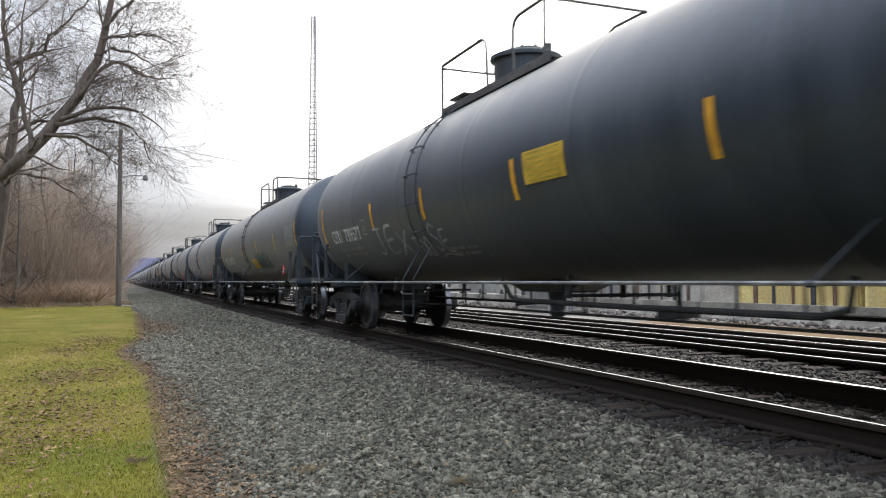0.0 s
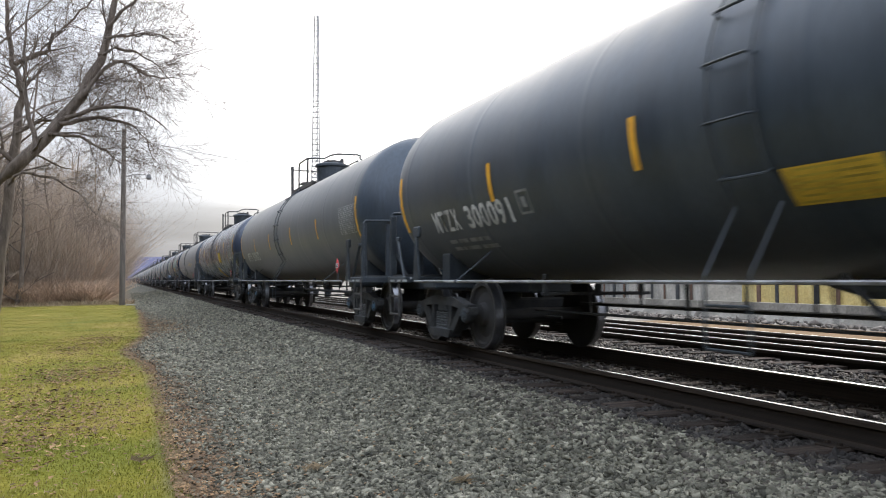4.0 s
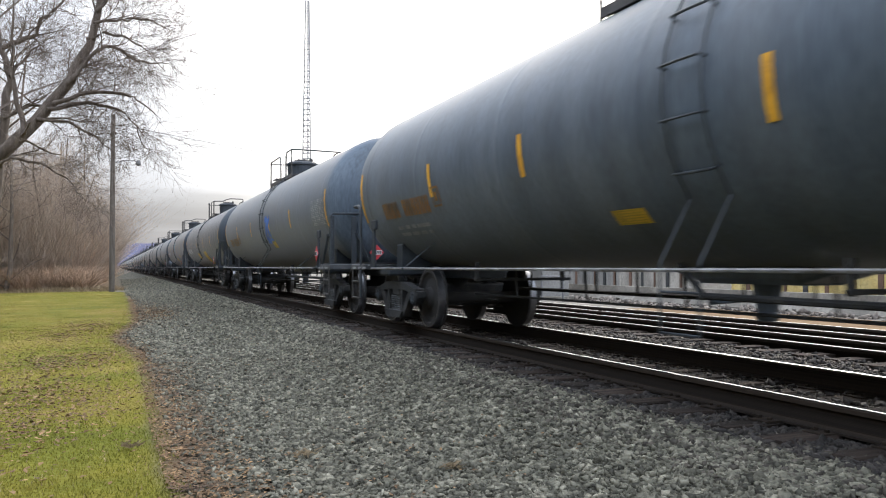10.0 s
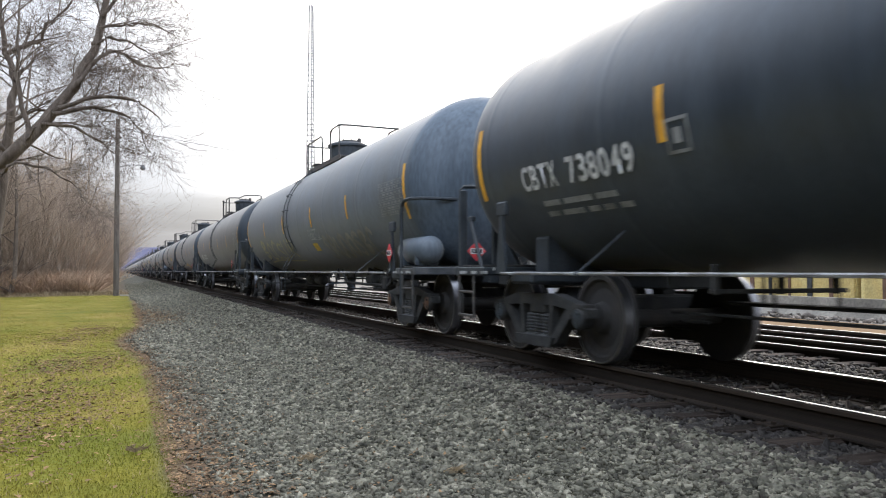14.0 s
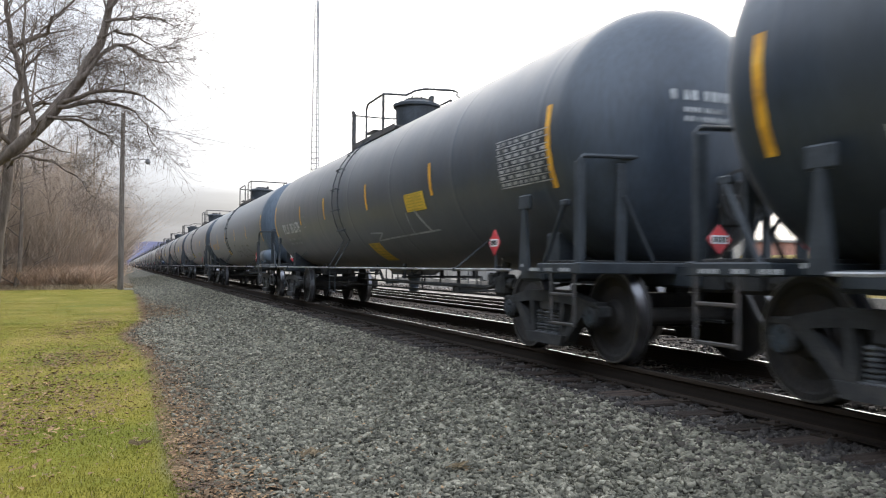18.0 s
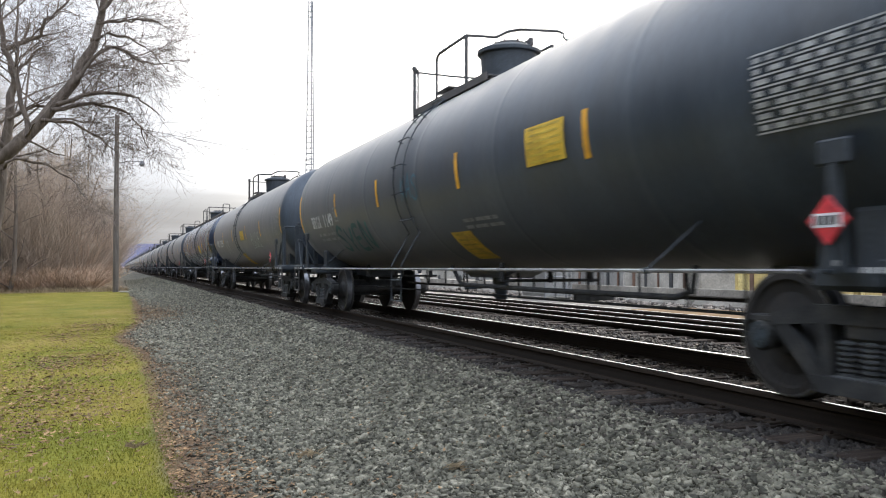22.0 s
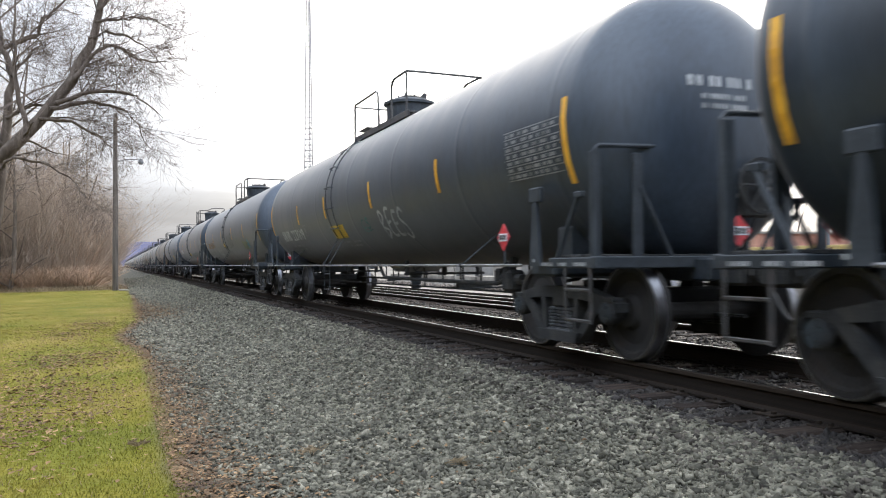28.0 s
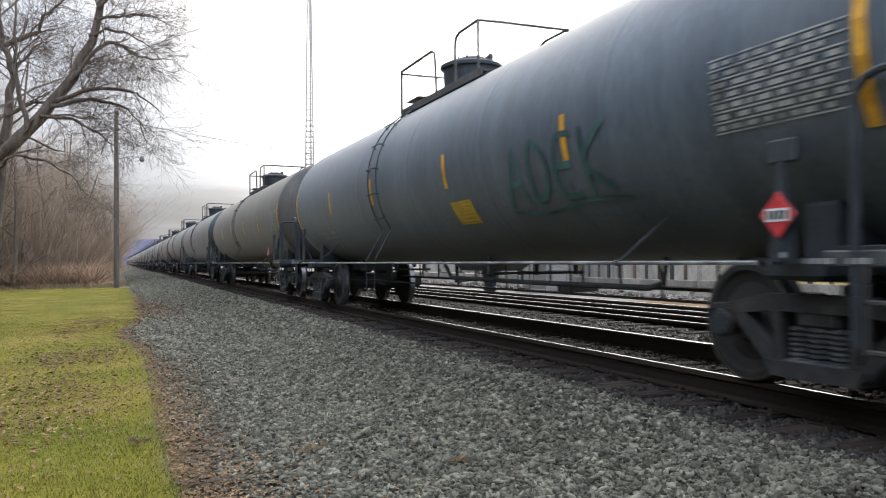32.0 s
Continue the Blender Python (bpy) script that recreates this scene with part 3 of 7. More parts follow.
def ground_z(x, y):
    """Height of the ground with its gentle unevenness."""
    z = profile(x)
    if x < 3.4 and abs(x) < 30 and 0 < y < 90:
        n = noise.noise((x * 1.3, y * 1.3, 0.0))
        z += (0.025 * n + 0.05 * noise.noise((x * 0.25, y * 0.12, 3.0))) * smooth01(3.3, 1.4, x)
    return z


def build_ground():
    xs = [-2500, -1200, -500, -200, -100, -60, -40, -30, -24, -18, -14, -10, -8, -6, -5, -4, -3] + [-2.5 + 0.125 * i for i in range(61)] + \
         [5.3, 5.94, 6.12, 6.35, 6.6, 6.9, 7.3, 7.62, 7.8, 8.2, 9, 10, 11, 11.6, 12.1, 12.6, 13.4, 14, 16, 18, 22, 27, 35, 50, 80, 150, 400, 1200, 2500]
    ys = [-400, -120, -60, -30, -20, -14, -10, -7, -4, -2] + [i * 0.25 for i in range(0, 120)] + [30 + 1.0 * i for i in range(0, 40)] + \
         [72, 76, 80, 85, 90, 100, 110, 120, 135, 150, 170, 200, 240, 300, 400, 550, 800, 1200, 1800, 2600, 4200]
    verts, cover = [], {k: [] for k in ("lawn", "litter", "oily", "yard", "brush")}
    for y in ys:
        e = grass_edge(y)
        for x in xs:
            z = ground_z(x, y)
            near = abs(x) < 30 and 0 < y < 90
            n = noise.noise((x * 1.3, y * 1.3, 0.0)) if near else 0.0
            wob = e + 0.10 * n
            lawn = 1 - smooth01(wob - 0.16, wob + 0.08, x)
            lawn *= 1 - smooth01(55, 60, y + 4 * noise.noise((x * 0.2, 5.0, 0)))
            # unseen ground further left is made brush so the tanks reflect less green
            lawn *= smooth01(-12, -9, x)
            brush = (1 - smooth01(e - 1.5, e + 0.3, x)) * (1 - lawn)
            litter = (smooth01(wob - 0.12, wob + 0.05, x) * (1 - smooth01(wob + 0.2, wob + 0.75, x + 0.35 * n))) if y < 60 else 0.0
            litter = max(litter, 0.75 * smooth01(1.2, 0.2, abs(x - 1.1)) * smooth01(4, 1.5, abs(y - 29)))
            oily = smooth01(3.62, 4.05, x + 0.15 * n) * (1 - smooth01(6.1, 6.4, x))
            yard = smooth01(11.4, 12.6, x)
            verts.append((x, y, z))
            for k, v in (("lawn", lawn), ("litter", litter), ("oily", oily), ("yard", yard), ("brush", brush)):
                cover[k].append(v)
    nx = len(xs)
    faces = [(j * nx + i, j * nx + i + 1, (j + 1) * nx + i + 1, (j + 1) * nx + i) for j in range(len(ys) - 1) for i in range(nx - 1)]
    me = mesh_from("ground", verts, faces, ground_material(), True)
    for k, v in cover.items():
        me.attributes.new(k, "FLOAT", "POINT").data.foreach_set("value", v)
    return tagged(new("ground", me), "grey ballast gravel, green lawn edge and pale yard ground", "ground", kind="structure")


build_ground()

TRACK_X = 5.28


def rail_bm(x, y0, y1):
    """Flat-bottom rail: foot, web and head, the head's top left for its own part."""
    out = [(-0.075, -0.186), (0.075, -0.186), (0.075, -0.172), (0.012, -0.155), (0.010, -0.05), (0.036, -0.038), (0.036, -0.010), (0.026, -0.0015), (-0.026, -0.0015), (-0.036, -0.010), (-0.036, -0.038), (-0.010, -0.05), (-0.012, -0.155), (-0.075, -0.172)]
    bm = bmesh.new()
    a = [bm.verts.new((x + p, y0, z)) for p, z in out]
    b = [bm.verts.new((x + p, y1, z)) for p, z in out]
    bm.faces.new(a)
    bm.faces.new(b[::-1])
    for i in range(len(out)):
        j = (i + 1) % len(out)
        bm.faces.new((a[i], a[j], b[j], b[i]))
    bmesh.ops.recalc_face_normals(bm, faces=bm.faces)
    return bm


def railhead_bm(x, y0, y1, half=0.015):
    """The narrow bright band that the wheels polish."""
    bm = bmesh.new()
    out = [(-half, -0.001), (-half * 0.6, 0.001), (half * 0.6, 0.001), (half, -0.001)]
    a = [bm.verts.new((x + p, y0, z + 0.002)) for p, z in out]
    b = [bm.verts.new((x + p, y1, z + 0.002)) for p, z in out]
    for i in range(len(out) - 1):
        bm.faces.new((a[i], b[i], b[i + 1], a[i + 1]))
    bmesh.ops.recalc_face_normals(bm, faces=bm.faces)
    return bm


def build_track(name, label, rails, y0, y1):
    t = thing(name, label, "railway track", "tracks")
    tagged(t, kind="structure")
    for x in rails:
        r = part("rail", rail_bm(x, y0, y1), RAILSIDE, t, "rusty steel rail")
        part("rail_head", railhead_bm(x, y0, y1, 0.016 if "main" in name else 0.010), RAILTOP, r, "bright worn running surface")
    return t


main_track = build_track("railway_track_main", "main railway track with polished rails on dark wooden ties", (TRACK_X - 0.7525, TRACK_X + 0.7525), -250, 1500)
side_track = build_track("railway_track_siding", "siding track with polished rails beside the main track", (7.83, 9.53), -250, 1500)
build_track("railway_track_yard", "yard track with polished rails interlaced with the siding", (8.68, 10.46), -250, 1500)


# ---- tank cars ----
R, ZC = 1.36, 2.27          # tank radius and height of its axis
PITCH = 18.66               # length over the couplers
RIM = 8.04                   # half of the tank's straight shell
HEAD = 0.43                 # depth of the domed heads, as a share of the radius
WHEEL_R, AXLE = 0.457, 0.889


def truck_at(d):
    """Place of a truck along the car; the brake end overhangs a little less."""
    return -7.33 if d < 0 else 7.07



def on_tank(y, h, lift=0.0, side=-1, r=R):
    """The point on the shell at y along the car and h up round its side from the axis height."""
    a = h / r
    return Vector((side * (r + lift) * math.cos(a), y, ZC + (r + lift) * math.sin(a)))


def patch(bm, y0, y1, h0, h1, lift=0.006, side=-1, skew=0.0, n=4, r=R):
    """A thin sheet that follows the shell."""
    rows = []
    for i in range(n + 1):
        h = h0 + (h1 - h0) * i / n
        s = skew * i / n
        rows.append([bm.verts.new(on_tank(y0 + s, h, lift, side, r)), bm.verts.new(on_tank(y1 + s, h, lift, side, r))])
    for a, b in zip(rows, rows[1:]):
        bm.faces.new((a[0], a[1], b[1], b[0]) if (side < 0) == (y1 < y0) else (a[1], a[0], b[0], b[1]))
    return bm


def ribbon(bm, pts, w, lift=0.008, side=-1):
    """A brush stroke on the shell through (s, h) points; s runs to the reader's right."""
    fine = []
    for (a, b) in zip(pts, pts[1:]):
        k = max(1, int(math.dist(a, b) / 0.12))
        fine += [(a[0] + (b[0] - a[0]) * i / k, a[1] + (b[1] - a[1]) * i / k) for i in range(k)]
    fine.append(pts[-1])
    prev = None
    for i, p in enumerate(fine):
        q0, q1 = fine[max(i - 1, 0)], fine[min(i + 1, len(fine) - 1)]
        dx, dy = q1[0] - q0[0], q1[1] - q0[1]
        l = math.hypot(dx, dy) or 1
        nx, ny = -dy / l * w / 2, dx / l * w / 2
        row = [bm.verts.new(on_tank(side * (p[0] + nx), p[1] + ny, lift, side)), bm.verts.new(on_tank(side * (p[0] - nx), p[1] - ny, lift, side))]
        if prev:
            bm.faces.new((prev[0], prev[1], row[1], row[0]))
        prev = row
    return bm


def shell_bm(r, rings=(), n=72):
    """Straight shell with two-to-one domed heads and thin girth welds."""
    prof = []
    k = 12
    proud = 0.004 if len(rings) > 10 else 0.0013
    for i in range(k + 1):
        a = math.pi / 2 * i / k
        prof.append((-RIM - r * HEAD * math.cos(a), r * math.sin(a)))
    for y in rings:
        prof += [(y - 0.10, r), (y - 0.02, r), (y - 0.008, r + proud), (y + 0.008, r + proud), (y + 0.02, r), (y + 0.10, r)]
    for i in range(k, -1, -1):
        a = math.pi / 2 * i / k
        prof.append((RIM + r * HEAD * math.cos(a), r * math.sin(a)))
    m = Matrix.Translation((0, 0, ZC)) @ pose(0, 0, 0, -90)
    return lathe(bmesh.new(), prof, m, n)


def wheelset_bm():
    bm = bmesh.new()
    for s in (-1, 1):
        m = Matrix.Translation((s * 0.7525, 0, 0)) @ pose(0, 0, 0, 0, 90 * s)
        prof = [(-0.072, 0.0), (-0.072, WHEEL_R + 0.026), (-0.045, WHEEL_R + 0.028), (-0.035, WHEEL_R + 0.004)]
        lathe(bm, prof, m, 32)
        prof = [(0.066, WHEEL_R - 0.004), (0.066, WHEEL_R - 0.065), (0.036, WHEEL_R - 0.085), (0.012, 0.30), (0.03, 0.17), (0.09, 0.14), (0.09, 0.0)]
        lathe(bm, prof, m, 32)
    rod(bm, (-0.8, 0, 0), (0.8, 0, 0), 0.085, 14)
    return bm


def tread_bm(s):
    m = Matrix.Translation((s * 0.7525, 0, 0)) @ pose(0, 0, 0, 0, 90 * s)
    return lathe(bmesh.new(), [(-0.035, WHEEL_R + 0.004), (0.0, WHEEL_R), (0.066, WHEEL_R - 0.004), (0.067, WHEEL_R - 0.02)], m, 32)


def side_frame_bm(s):
    """Cast side frame: arched top chord, jaws over the bearings, raking legs down to the spring seat."""
    bm = bmesh.new()
    x0, x1 = s * 0.93, s * 1.06
    a = AXLE
    top = [(-a - 0.17, 0.55), (-a + 0.16, 0.63), (-0.42, 0.69), (0.42, 0.69), (a - 0.16, 0.63), (a + 0.17, 0.55), (a + 0.17, 0.47), (a + 0.11, 0.56), (a - 0.12, 0.53), (0.40, 0.57), (-0.40, 0.57), (-a + 0.12, 0.53), (-a - 0.11, 0.56), (-a - 0.17, 0.47)]
    prism(bm, top, x0, x1)
    for d in (-1, 1):
        leg = [(d * (a - 0.20), 0.60), (d * (a - 0.10), 0.54), (d * 0.42, 0.18), (d * 0.34, 0.14), (d * 0.30, 0.22)]
        prism(bm, leg, x0 + s * 0.005, x1 - s * 0.005)
        col = [(d * 0.30, 0.60), (d * 0.38, 0.60), (d * 0.34, 0.24), (d * 0.26, 0.24)]
        prism(bm, col, x0, x1)
    prism(bm, [(-0.42, 0.235), (0.42, 0.235), (0.36, 0.13), (-0.36, 0.13)], s * 0.90, s * 1.10)
    return bm


def bearing_bm(s, d):
    bm = bmesh.new()
    m = Matrix.Translation((s * 0.93, d * AXLE, WHEEL_R)) @ pose(0, 0, 0, 0, 90 * s)
    lathe(bm, [(0.0, 0.10), (0.12, 0.115), (0.135, 0.105), (0.152, 0.095), (0.157, 0.05), (0.167, 0.045), (0.167, 0.0)], m, 16)
    for k in range(3):
        a = math.tau * k / 3
        rod(bm, (s * 1.08, d * AXLE + 0.065 * math.cos(a), WHEEL_R + 0.065 * math.sin(a)), (s * 1.105, d * AXLE + 0.065 * math.cos(a), WHEEL_R + 0.065 * math.sin(a)), 0.018, 6)
    box(bm, (s * 0.99, d * AXLE, WHEEL_R + 0.12), (0.15, 0.2, 0.05), 0.01)
    return bm


def bearing_mesh(s, d, cap):
    """Grimy bearing housing with a painted end cap."""
    me = as_mesh("bearing", bearing_bm(s, d), STEEL)
    me.materials.append(cap)
    for f in me.polygons:
        if abs(f.center.x) > 1.078 and abs(f.normal.x) > 0.4:
            f.material_index = 1
    return me


def springs_bm(s):
    """Three coil springs side by side on their seat."""
    bm = bmesh.new()
    for y in (-0.17, 0.0, 0.17):
        prof = [(0.0, 0.0)]
        for k in range(7):
            prof += [(0.034 * k, 0.058), (0.034 * k + 0.010, 0.078), (0.034 * k + 0.022, 0.078), (0.034 * k + 0.032, 0.058)]
        lathe(bm, prof + [(0.245, 0.0)], Matrix.Translation((s * 0.99, y, 0.235)), 10)
    box(bm, (s * 0.99, 0, 0.235), (0.16, 0.5, 0.02), 0.004)
    return bm


MESHES = {}


def cached(key, make):
    if key not in MESHES:
        MESHES[key] = make()
    return MESHES[key]


def as_mesh(name, bm, mat, smooth=False):
    me = bpy.data.meshes.new(name)
    bm.to_mesh(me)
    bm.free()
    me.materials.append(mat)
    if smooth:
        me.polygons.foreach_set("use_smooth", [True] * len(me.polygons))
    return me


WHEELSETS = []


def add_truck(car, y, cap):
    t = piece("truck", cached("bolster", lambda: as_mesh("truck", bolster_bm(), STEEL)), car, Matrix.Translation((0, y, 0)))
    for s in (-1, 1):
        piece("side_frame", cached(("sf", s), lambda: as_mesh("side_frame", side_frame_bm(s), STEEL)), t)
        piece("spring_nest", cached(("sp", s), lambda: as_mesh("spring_nest", springs_bm(s), GREYSTEEL)), t)
        for d in (-1, 1):
            piece("bearing", cached(("b", s, d, cap.name), lambda: bearing_mesh(s, d, cap)), t)
    for d in (-1, 1):
        w = piece("wheelset", cached("wheelset", wheelset_mesh), t, Matrix.Translation((0, d * AXLE, WHEEL_R)))
        WHEELSETS.append((w, d))
    piece("brake_beam", cached("beam", lambda: as_mesh("brake_beam", beam_bm(), STEEL)), t)
    return t


def wheelset_mesh():
    me = as_mesh("wheelset", wheelset_bm(), WHEEL, False)
    bm = bmesh.new()
    bm.from_mesh(me)
    n = len(bm.faces)
    for s in (-1, 1):
        b2 = tread_bm(s)
        tmp = bpy.data.meshes.new("tread")
        b2.to_mesh(tmp)
        b2.free()
        bm.from_mesh(tmp)
    bm.faces.ensure_lookup_table()
    for f in bm.faces[n:]:
        f.material_index = 1
    bm.to_mesh(me)
    bm.free()
    me.materials.append(TREAD)
    return me


def bolster_bm():
    bm = bmesh.new()
    box(bm, (0, 0, 0.56), (2.1, 0.36, 0.2), 0.03)
    rod(bm, (0, 0, 0.6), (0, 0, 0.78), 0.2, 16)
    for s in (-1, 1):
        box(bm, (s * 0.62, 0, 0.7), (0.18, 0.2, 0.1), 0.01)
    return bm


def beam_bm():
    bm = bmesh.new()
    for d in (-1, 1):
        box(bm, (0, d * 0.36, 0.36), (1.7, 0.07, 0.1), 0.01)
        for s in (-1, 1):
            box(bm, (s * 0.74, d * 0.40, 0.40), (0.10, 0.07, 0.30), 0.01, (d * 8, 0, 0))
    rod(bm, (0.12, -1.4, 0.42), (0.12, 1.4, 0.42), 0.02, 6)
    return bm


def sill_bm(d):
    """Stub sill, body bolster and tank cradle at one end."""
    bm = bmesh.new()
    y0, y1 = d * 5.75, d * 8.75
    box(bm, (0, (y0 + y1) / 2, 0.86), (0.62, abs(y1 - y0), 0.22), 0.02)
    box(bm, (0, truck_at(d), 0.86), (2.5, 0.5, 0.14), 0.03)
    pts = [(-0.98, 0.90), (0.98, 0.90), (0.98, 1.28)] + [(R * math.cos(radians(a)), ZC + R * math.sin(radians(a))) for a in range(-45, -136, -9)] + [(-0.98, 1.28)]
    a = [bm.verts.new((x, truck_at(d) - 0.14, z)) for x, z in pts]
    b = [bm.verts.new((x, truck_at(d) + 0.14, z)) for x, z in pts]
    n = len(pts)
    for i in range(n):
        bm.faces.new((a[i], a[(i + 1) % n], b[(i + 1) % n], b[i]))
    top = list(range(3, n - 1))
    # web plates on both faces, in strips from the base up to the cradle
    for v, flip in ((a, 1), (b, -1)):
        ring = [v[2]] + [v[i] for i in top] + [v[n - 1]]
        base = [bm.verts.new((q.co.x, q.co.y, 0.90)) for q in ring]
        for i in range(len(ring) - 1):
            f = (ring[i], ring[i + 1], base[i + 1], base[i])
            bm.faces.new(f if flip > 0 else f[::-1])
    return bm


def coupler_bm(d):
    bm = bmesh.new()
    box(bm, (0, d * 8.75, 0.84), (0.30, 0.5, 0.26), 0.03)
    rod(bm, (0, d * 8.7, 0.84), (0, d * 9.1, 0.84), 0.10, 10)
    box(bm, (0.05, d * 9.2, 0.84), (0.22, 0.26, 0.28), 0.05)
    box(bm, (-0.10, d * 9.26, 0.84), (0.10, 0.20, 0.26), 0.03, (0, 0, 20 * d))
    return bm


def hose_bm(d):
    bm = bmesh.new()
    pts = [(0.28, d * 8.8, 0.75)] + [(0.28 - 0.1 * i / 6, d * (8.85 + 0.48 * i / 6), 0.72 - 0.33 * math.sin(math.pi * 0.62 * i / 6)) for i in range(1, 7)]
    return pipe(bm, pts, 0.028, 8)


def platform_bm(d):
    """End platform: edge channels joined into one frame."""
    bm = bmesh.new()
    box(bm, (0, d * 8.52, 0.93), (2.78, 0.10, 0.11), 0.01)
    box(bm, (0, d * 7.75, 0.93), (2.78, 0.06, 0.09), 0.01)
    for x in (-1.36, -0.5, 0.5, 1.36):
        box(bm, (x, d * 8.13, 0.928), (0.06, 0.80, 0.10), 0.01)
    return bm


def sill_print_bm(d):
    """Short white stencilled blocks along the edge of the end platform."""
    bm = bmesh.new()
    for a, w in ((7.42, 0.07), (7.62, 0.22), (7.93, 0.16), (8.22, 0.2)):
        z = 0.955 if a < 7.5 else 0.915
        for q in range(max(1, round(w / 0.055))):
            box(bm, (-1.398, d * (a + 0.055 * q), z), (0.006, 0.036, 0.034))
    return bm


def board_bm(w):
    bm = bmesh.new()
    box(bm, (0, 0, 0), (w, 0.13, 0.03), 0.006)
    return bm


def end_railing_bm(d, hoop):
    bm = bmesh.new()
    y = d * 8.5
    top = 1.98
    if hoop:
        pts = []
        for s in (-1, 1):
            side = [(s * 1.38, d * 7.95, 0.42), (s * 1.38, d * 7.95, top - 0.18)] + [(s * 1.38, d * (7.95 + 0.18 - 0.18 * math.cos(radians(a))), top - 0.18 + 0.18 * math.sin(radians(a))) for a in (30, 60, 90)] + [(s * 1.38, y - d * 0.15, top), (s * 1.25, y, top)]
            pts += side if s < 0 else side[::-1]
        pipe(bm, pts, 0.026, 8)
    else:
        pipe(bm, [(-1.35, y, 0.94), (-1.35, y, top - 0.04), (-1.31, y, top), (0, y, top + 0.03), (1.31, y, top), (1.35, y, top - 0.04), (1.35, y, 0.94)], 0.022, 8)
    return bm


def post_bm(s, d, x):
    """Broad flat stanchion of the end frame."""
    bm = bmesh.new()
    box(bm, (s * x, d * 8.47, 1.43), (0.10, 0.05, 1.0), 0.008)
    return bm


def stay_bm(s, d, k):
    bm = bmesh.new()
    if k:
        rod(bm, (s * 0.86, d * 8.49, 1.62), (s * 0.5, d * 8.49, 0.95), 0.024, 6)
    else:
        rod(bm, (s * 1.36, d * 7.82, 0.95), (s * 1.34, d * 8.2, 1.55), 0.024, 6)
        box(bm, (s * 1.33, d * 8.2, 1.56), (0.06, 0.12, 0.06), 0.01)
    return bm


def end_ladder_bm(s, d):
    bm = bmesh.new()
    for y in (8.02, 8.46):
        rod(bm, (s * 1.38, d * y, 0.38), (s * 1.38, d * y, 0.94), 0.016, 6)
    for z in (0.40, 0.68):
        rod(bm, (s * 1.38, d * 8.02, z), (s * 1.38, d * 8.46, z), 0.016, 6)
    return bm


def hand_brake_bm():
    bm = bmesh.new()
    box(bm, (0.38, -8.56, 1.58), (0.30, 0.12, 0.46), 0.02)
    lathe(bm, [(-0.015, 0.24), (-0.015, 0.27), (0.015, 0.27), (0.015, 0.24), (-0.015, 0.24)], Matrix.Translation((0.38, -8.68, 1.65)) @ pose(0, 0, 0, 90), 20)
    for k in range(3):
        a = math.tau * k / 6
        rod(bm, (0.38 + 0.25 * math.cos(a), -8.68, 1.65 + 0.25 * math.sin(a)), (0.38 - 0.25 * math.cos(a), -8.68, 1.65 - 0.25 * math.sin(a)), 0.012, 6)
    rod(bm, (0.38, -8.6, 1.4), (0.2, -8.55, 0.9), 0.02, 6)
    return bm


def side_rail_bm(s):
    return pipe(bmesh.new(), [(s * 1.42, y, 0.905) for y in (-7.2, 0, 7.2)], 0.016, 6)


def strut_bm(s, y):
    bm = bmesh.new()
    q = on_tank(y - 0.08, -1.08, -0.01, s)
    rod(bm, (s * 1.42, y, 0.905), q, 0.009, 6)
    box(bm, (s * 1.42, y, 0.905), (0.05, 0.05, 0.05), 0.008)
    return bm


def side_ladder_bm(s, yl):
    """Flat side rails close to the shell, thin rungs standing off it, and a stirrup below."""
    bm = bmesh.new()
    for dy in (-0.23, 0.23):
        pts = [(s * 1.42, yl + dy, 0.42), (s * 1.42, yl + dy, 0.95)]
        pts += [tuple(on_tank(yl + dy, h, 0.035, s)) for h in [-0.85 + 0.2 * i for i in range(14)]]
        pipe(bm, pts, 0.011, 5)
    for z in (0.43, 0.74):
        rod(bm, (s * 1.42, yl - 0.23, z), (s * 1.42, yl + 0.23, z), 0.011, 6)
    for i in range(7):
        h = -0.62 + 0.40 * i
        pipe(bm, [on_tank(yl - 0.23, h, 0.0, s), on_tank(yl - 0.22, h, 0.075, s), on_tank(yl, h, 0.08, s), on_tank(yl + 0.22, h, 0.075, s), on_tank(yl + 0.23, h, 0.0, s)], 0.012, 6)
    return bm


DOME_H = (0.48, 0.50)


def dome_bm(kind):
    """Manway nozzle with a flange below its lid; the older kind is lower and wider."""
    h, r = DOME_H[kind], 0.46 if kind == 0 else 0.42
    return lathe(bmesh.new(), [(-0.12, r - 0.02), (h - 0.11, r), (h - 0.10, r + 0.05), (h - 0.05, r + 0.05), (h - 0.045, r + 0.01), (h, r - 0.05), (h + 0.01, 0.0)], Matrix.Translation((0, 0, ZC + R)), 28)


def dome_lid_bm(kind):
    """Hinged cover with eye bolts round it, a hinge and a small safety valve."""
    bm = bmesh.new()
    z = ZC + R + DOME_H[kind]
    lathe(bm, [(0.0, 0.25), (0.05, 0.25), (0.07, 0.20), (0.075, 0.0)], Matrix.Translation((0, -0.05, z)), 20)
    for k in range(8):
        a = math.tau * k / 8
        rod(bm, (0.23 * math.cos(a), -0.05 + 0.23 * math.sin(a), z + 0.02), (0.25 * math.cos(a), -0.05 + 0.25 * math.sin(a), z + 0.085), 0.018, 6)
    box(bm, (0.0, 0.26, z + 0.03), (0.3, 0.08, 0.06), 0.01)
    rod(bm, (0.2, -0.3, z), (0.2, -0.3, z + 0.10), 0.045, 10)
    return bm


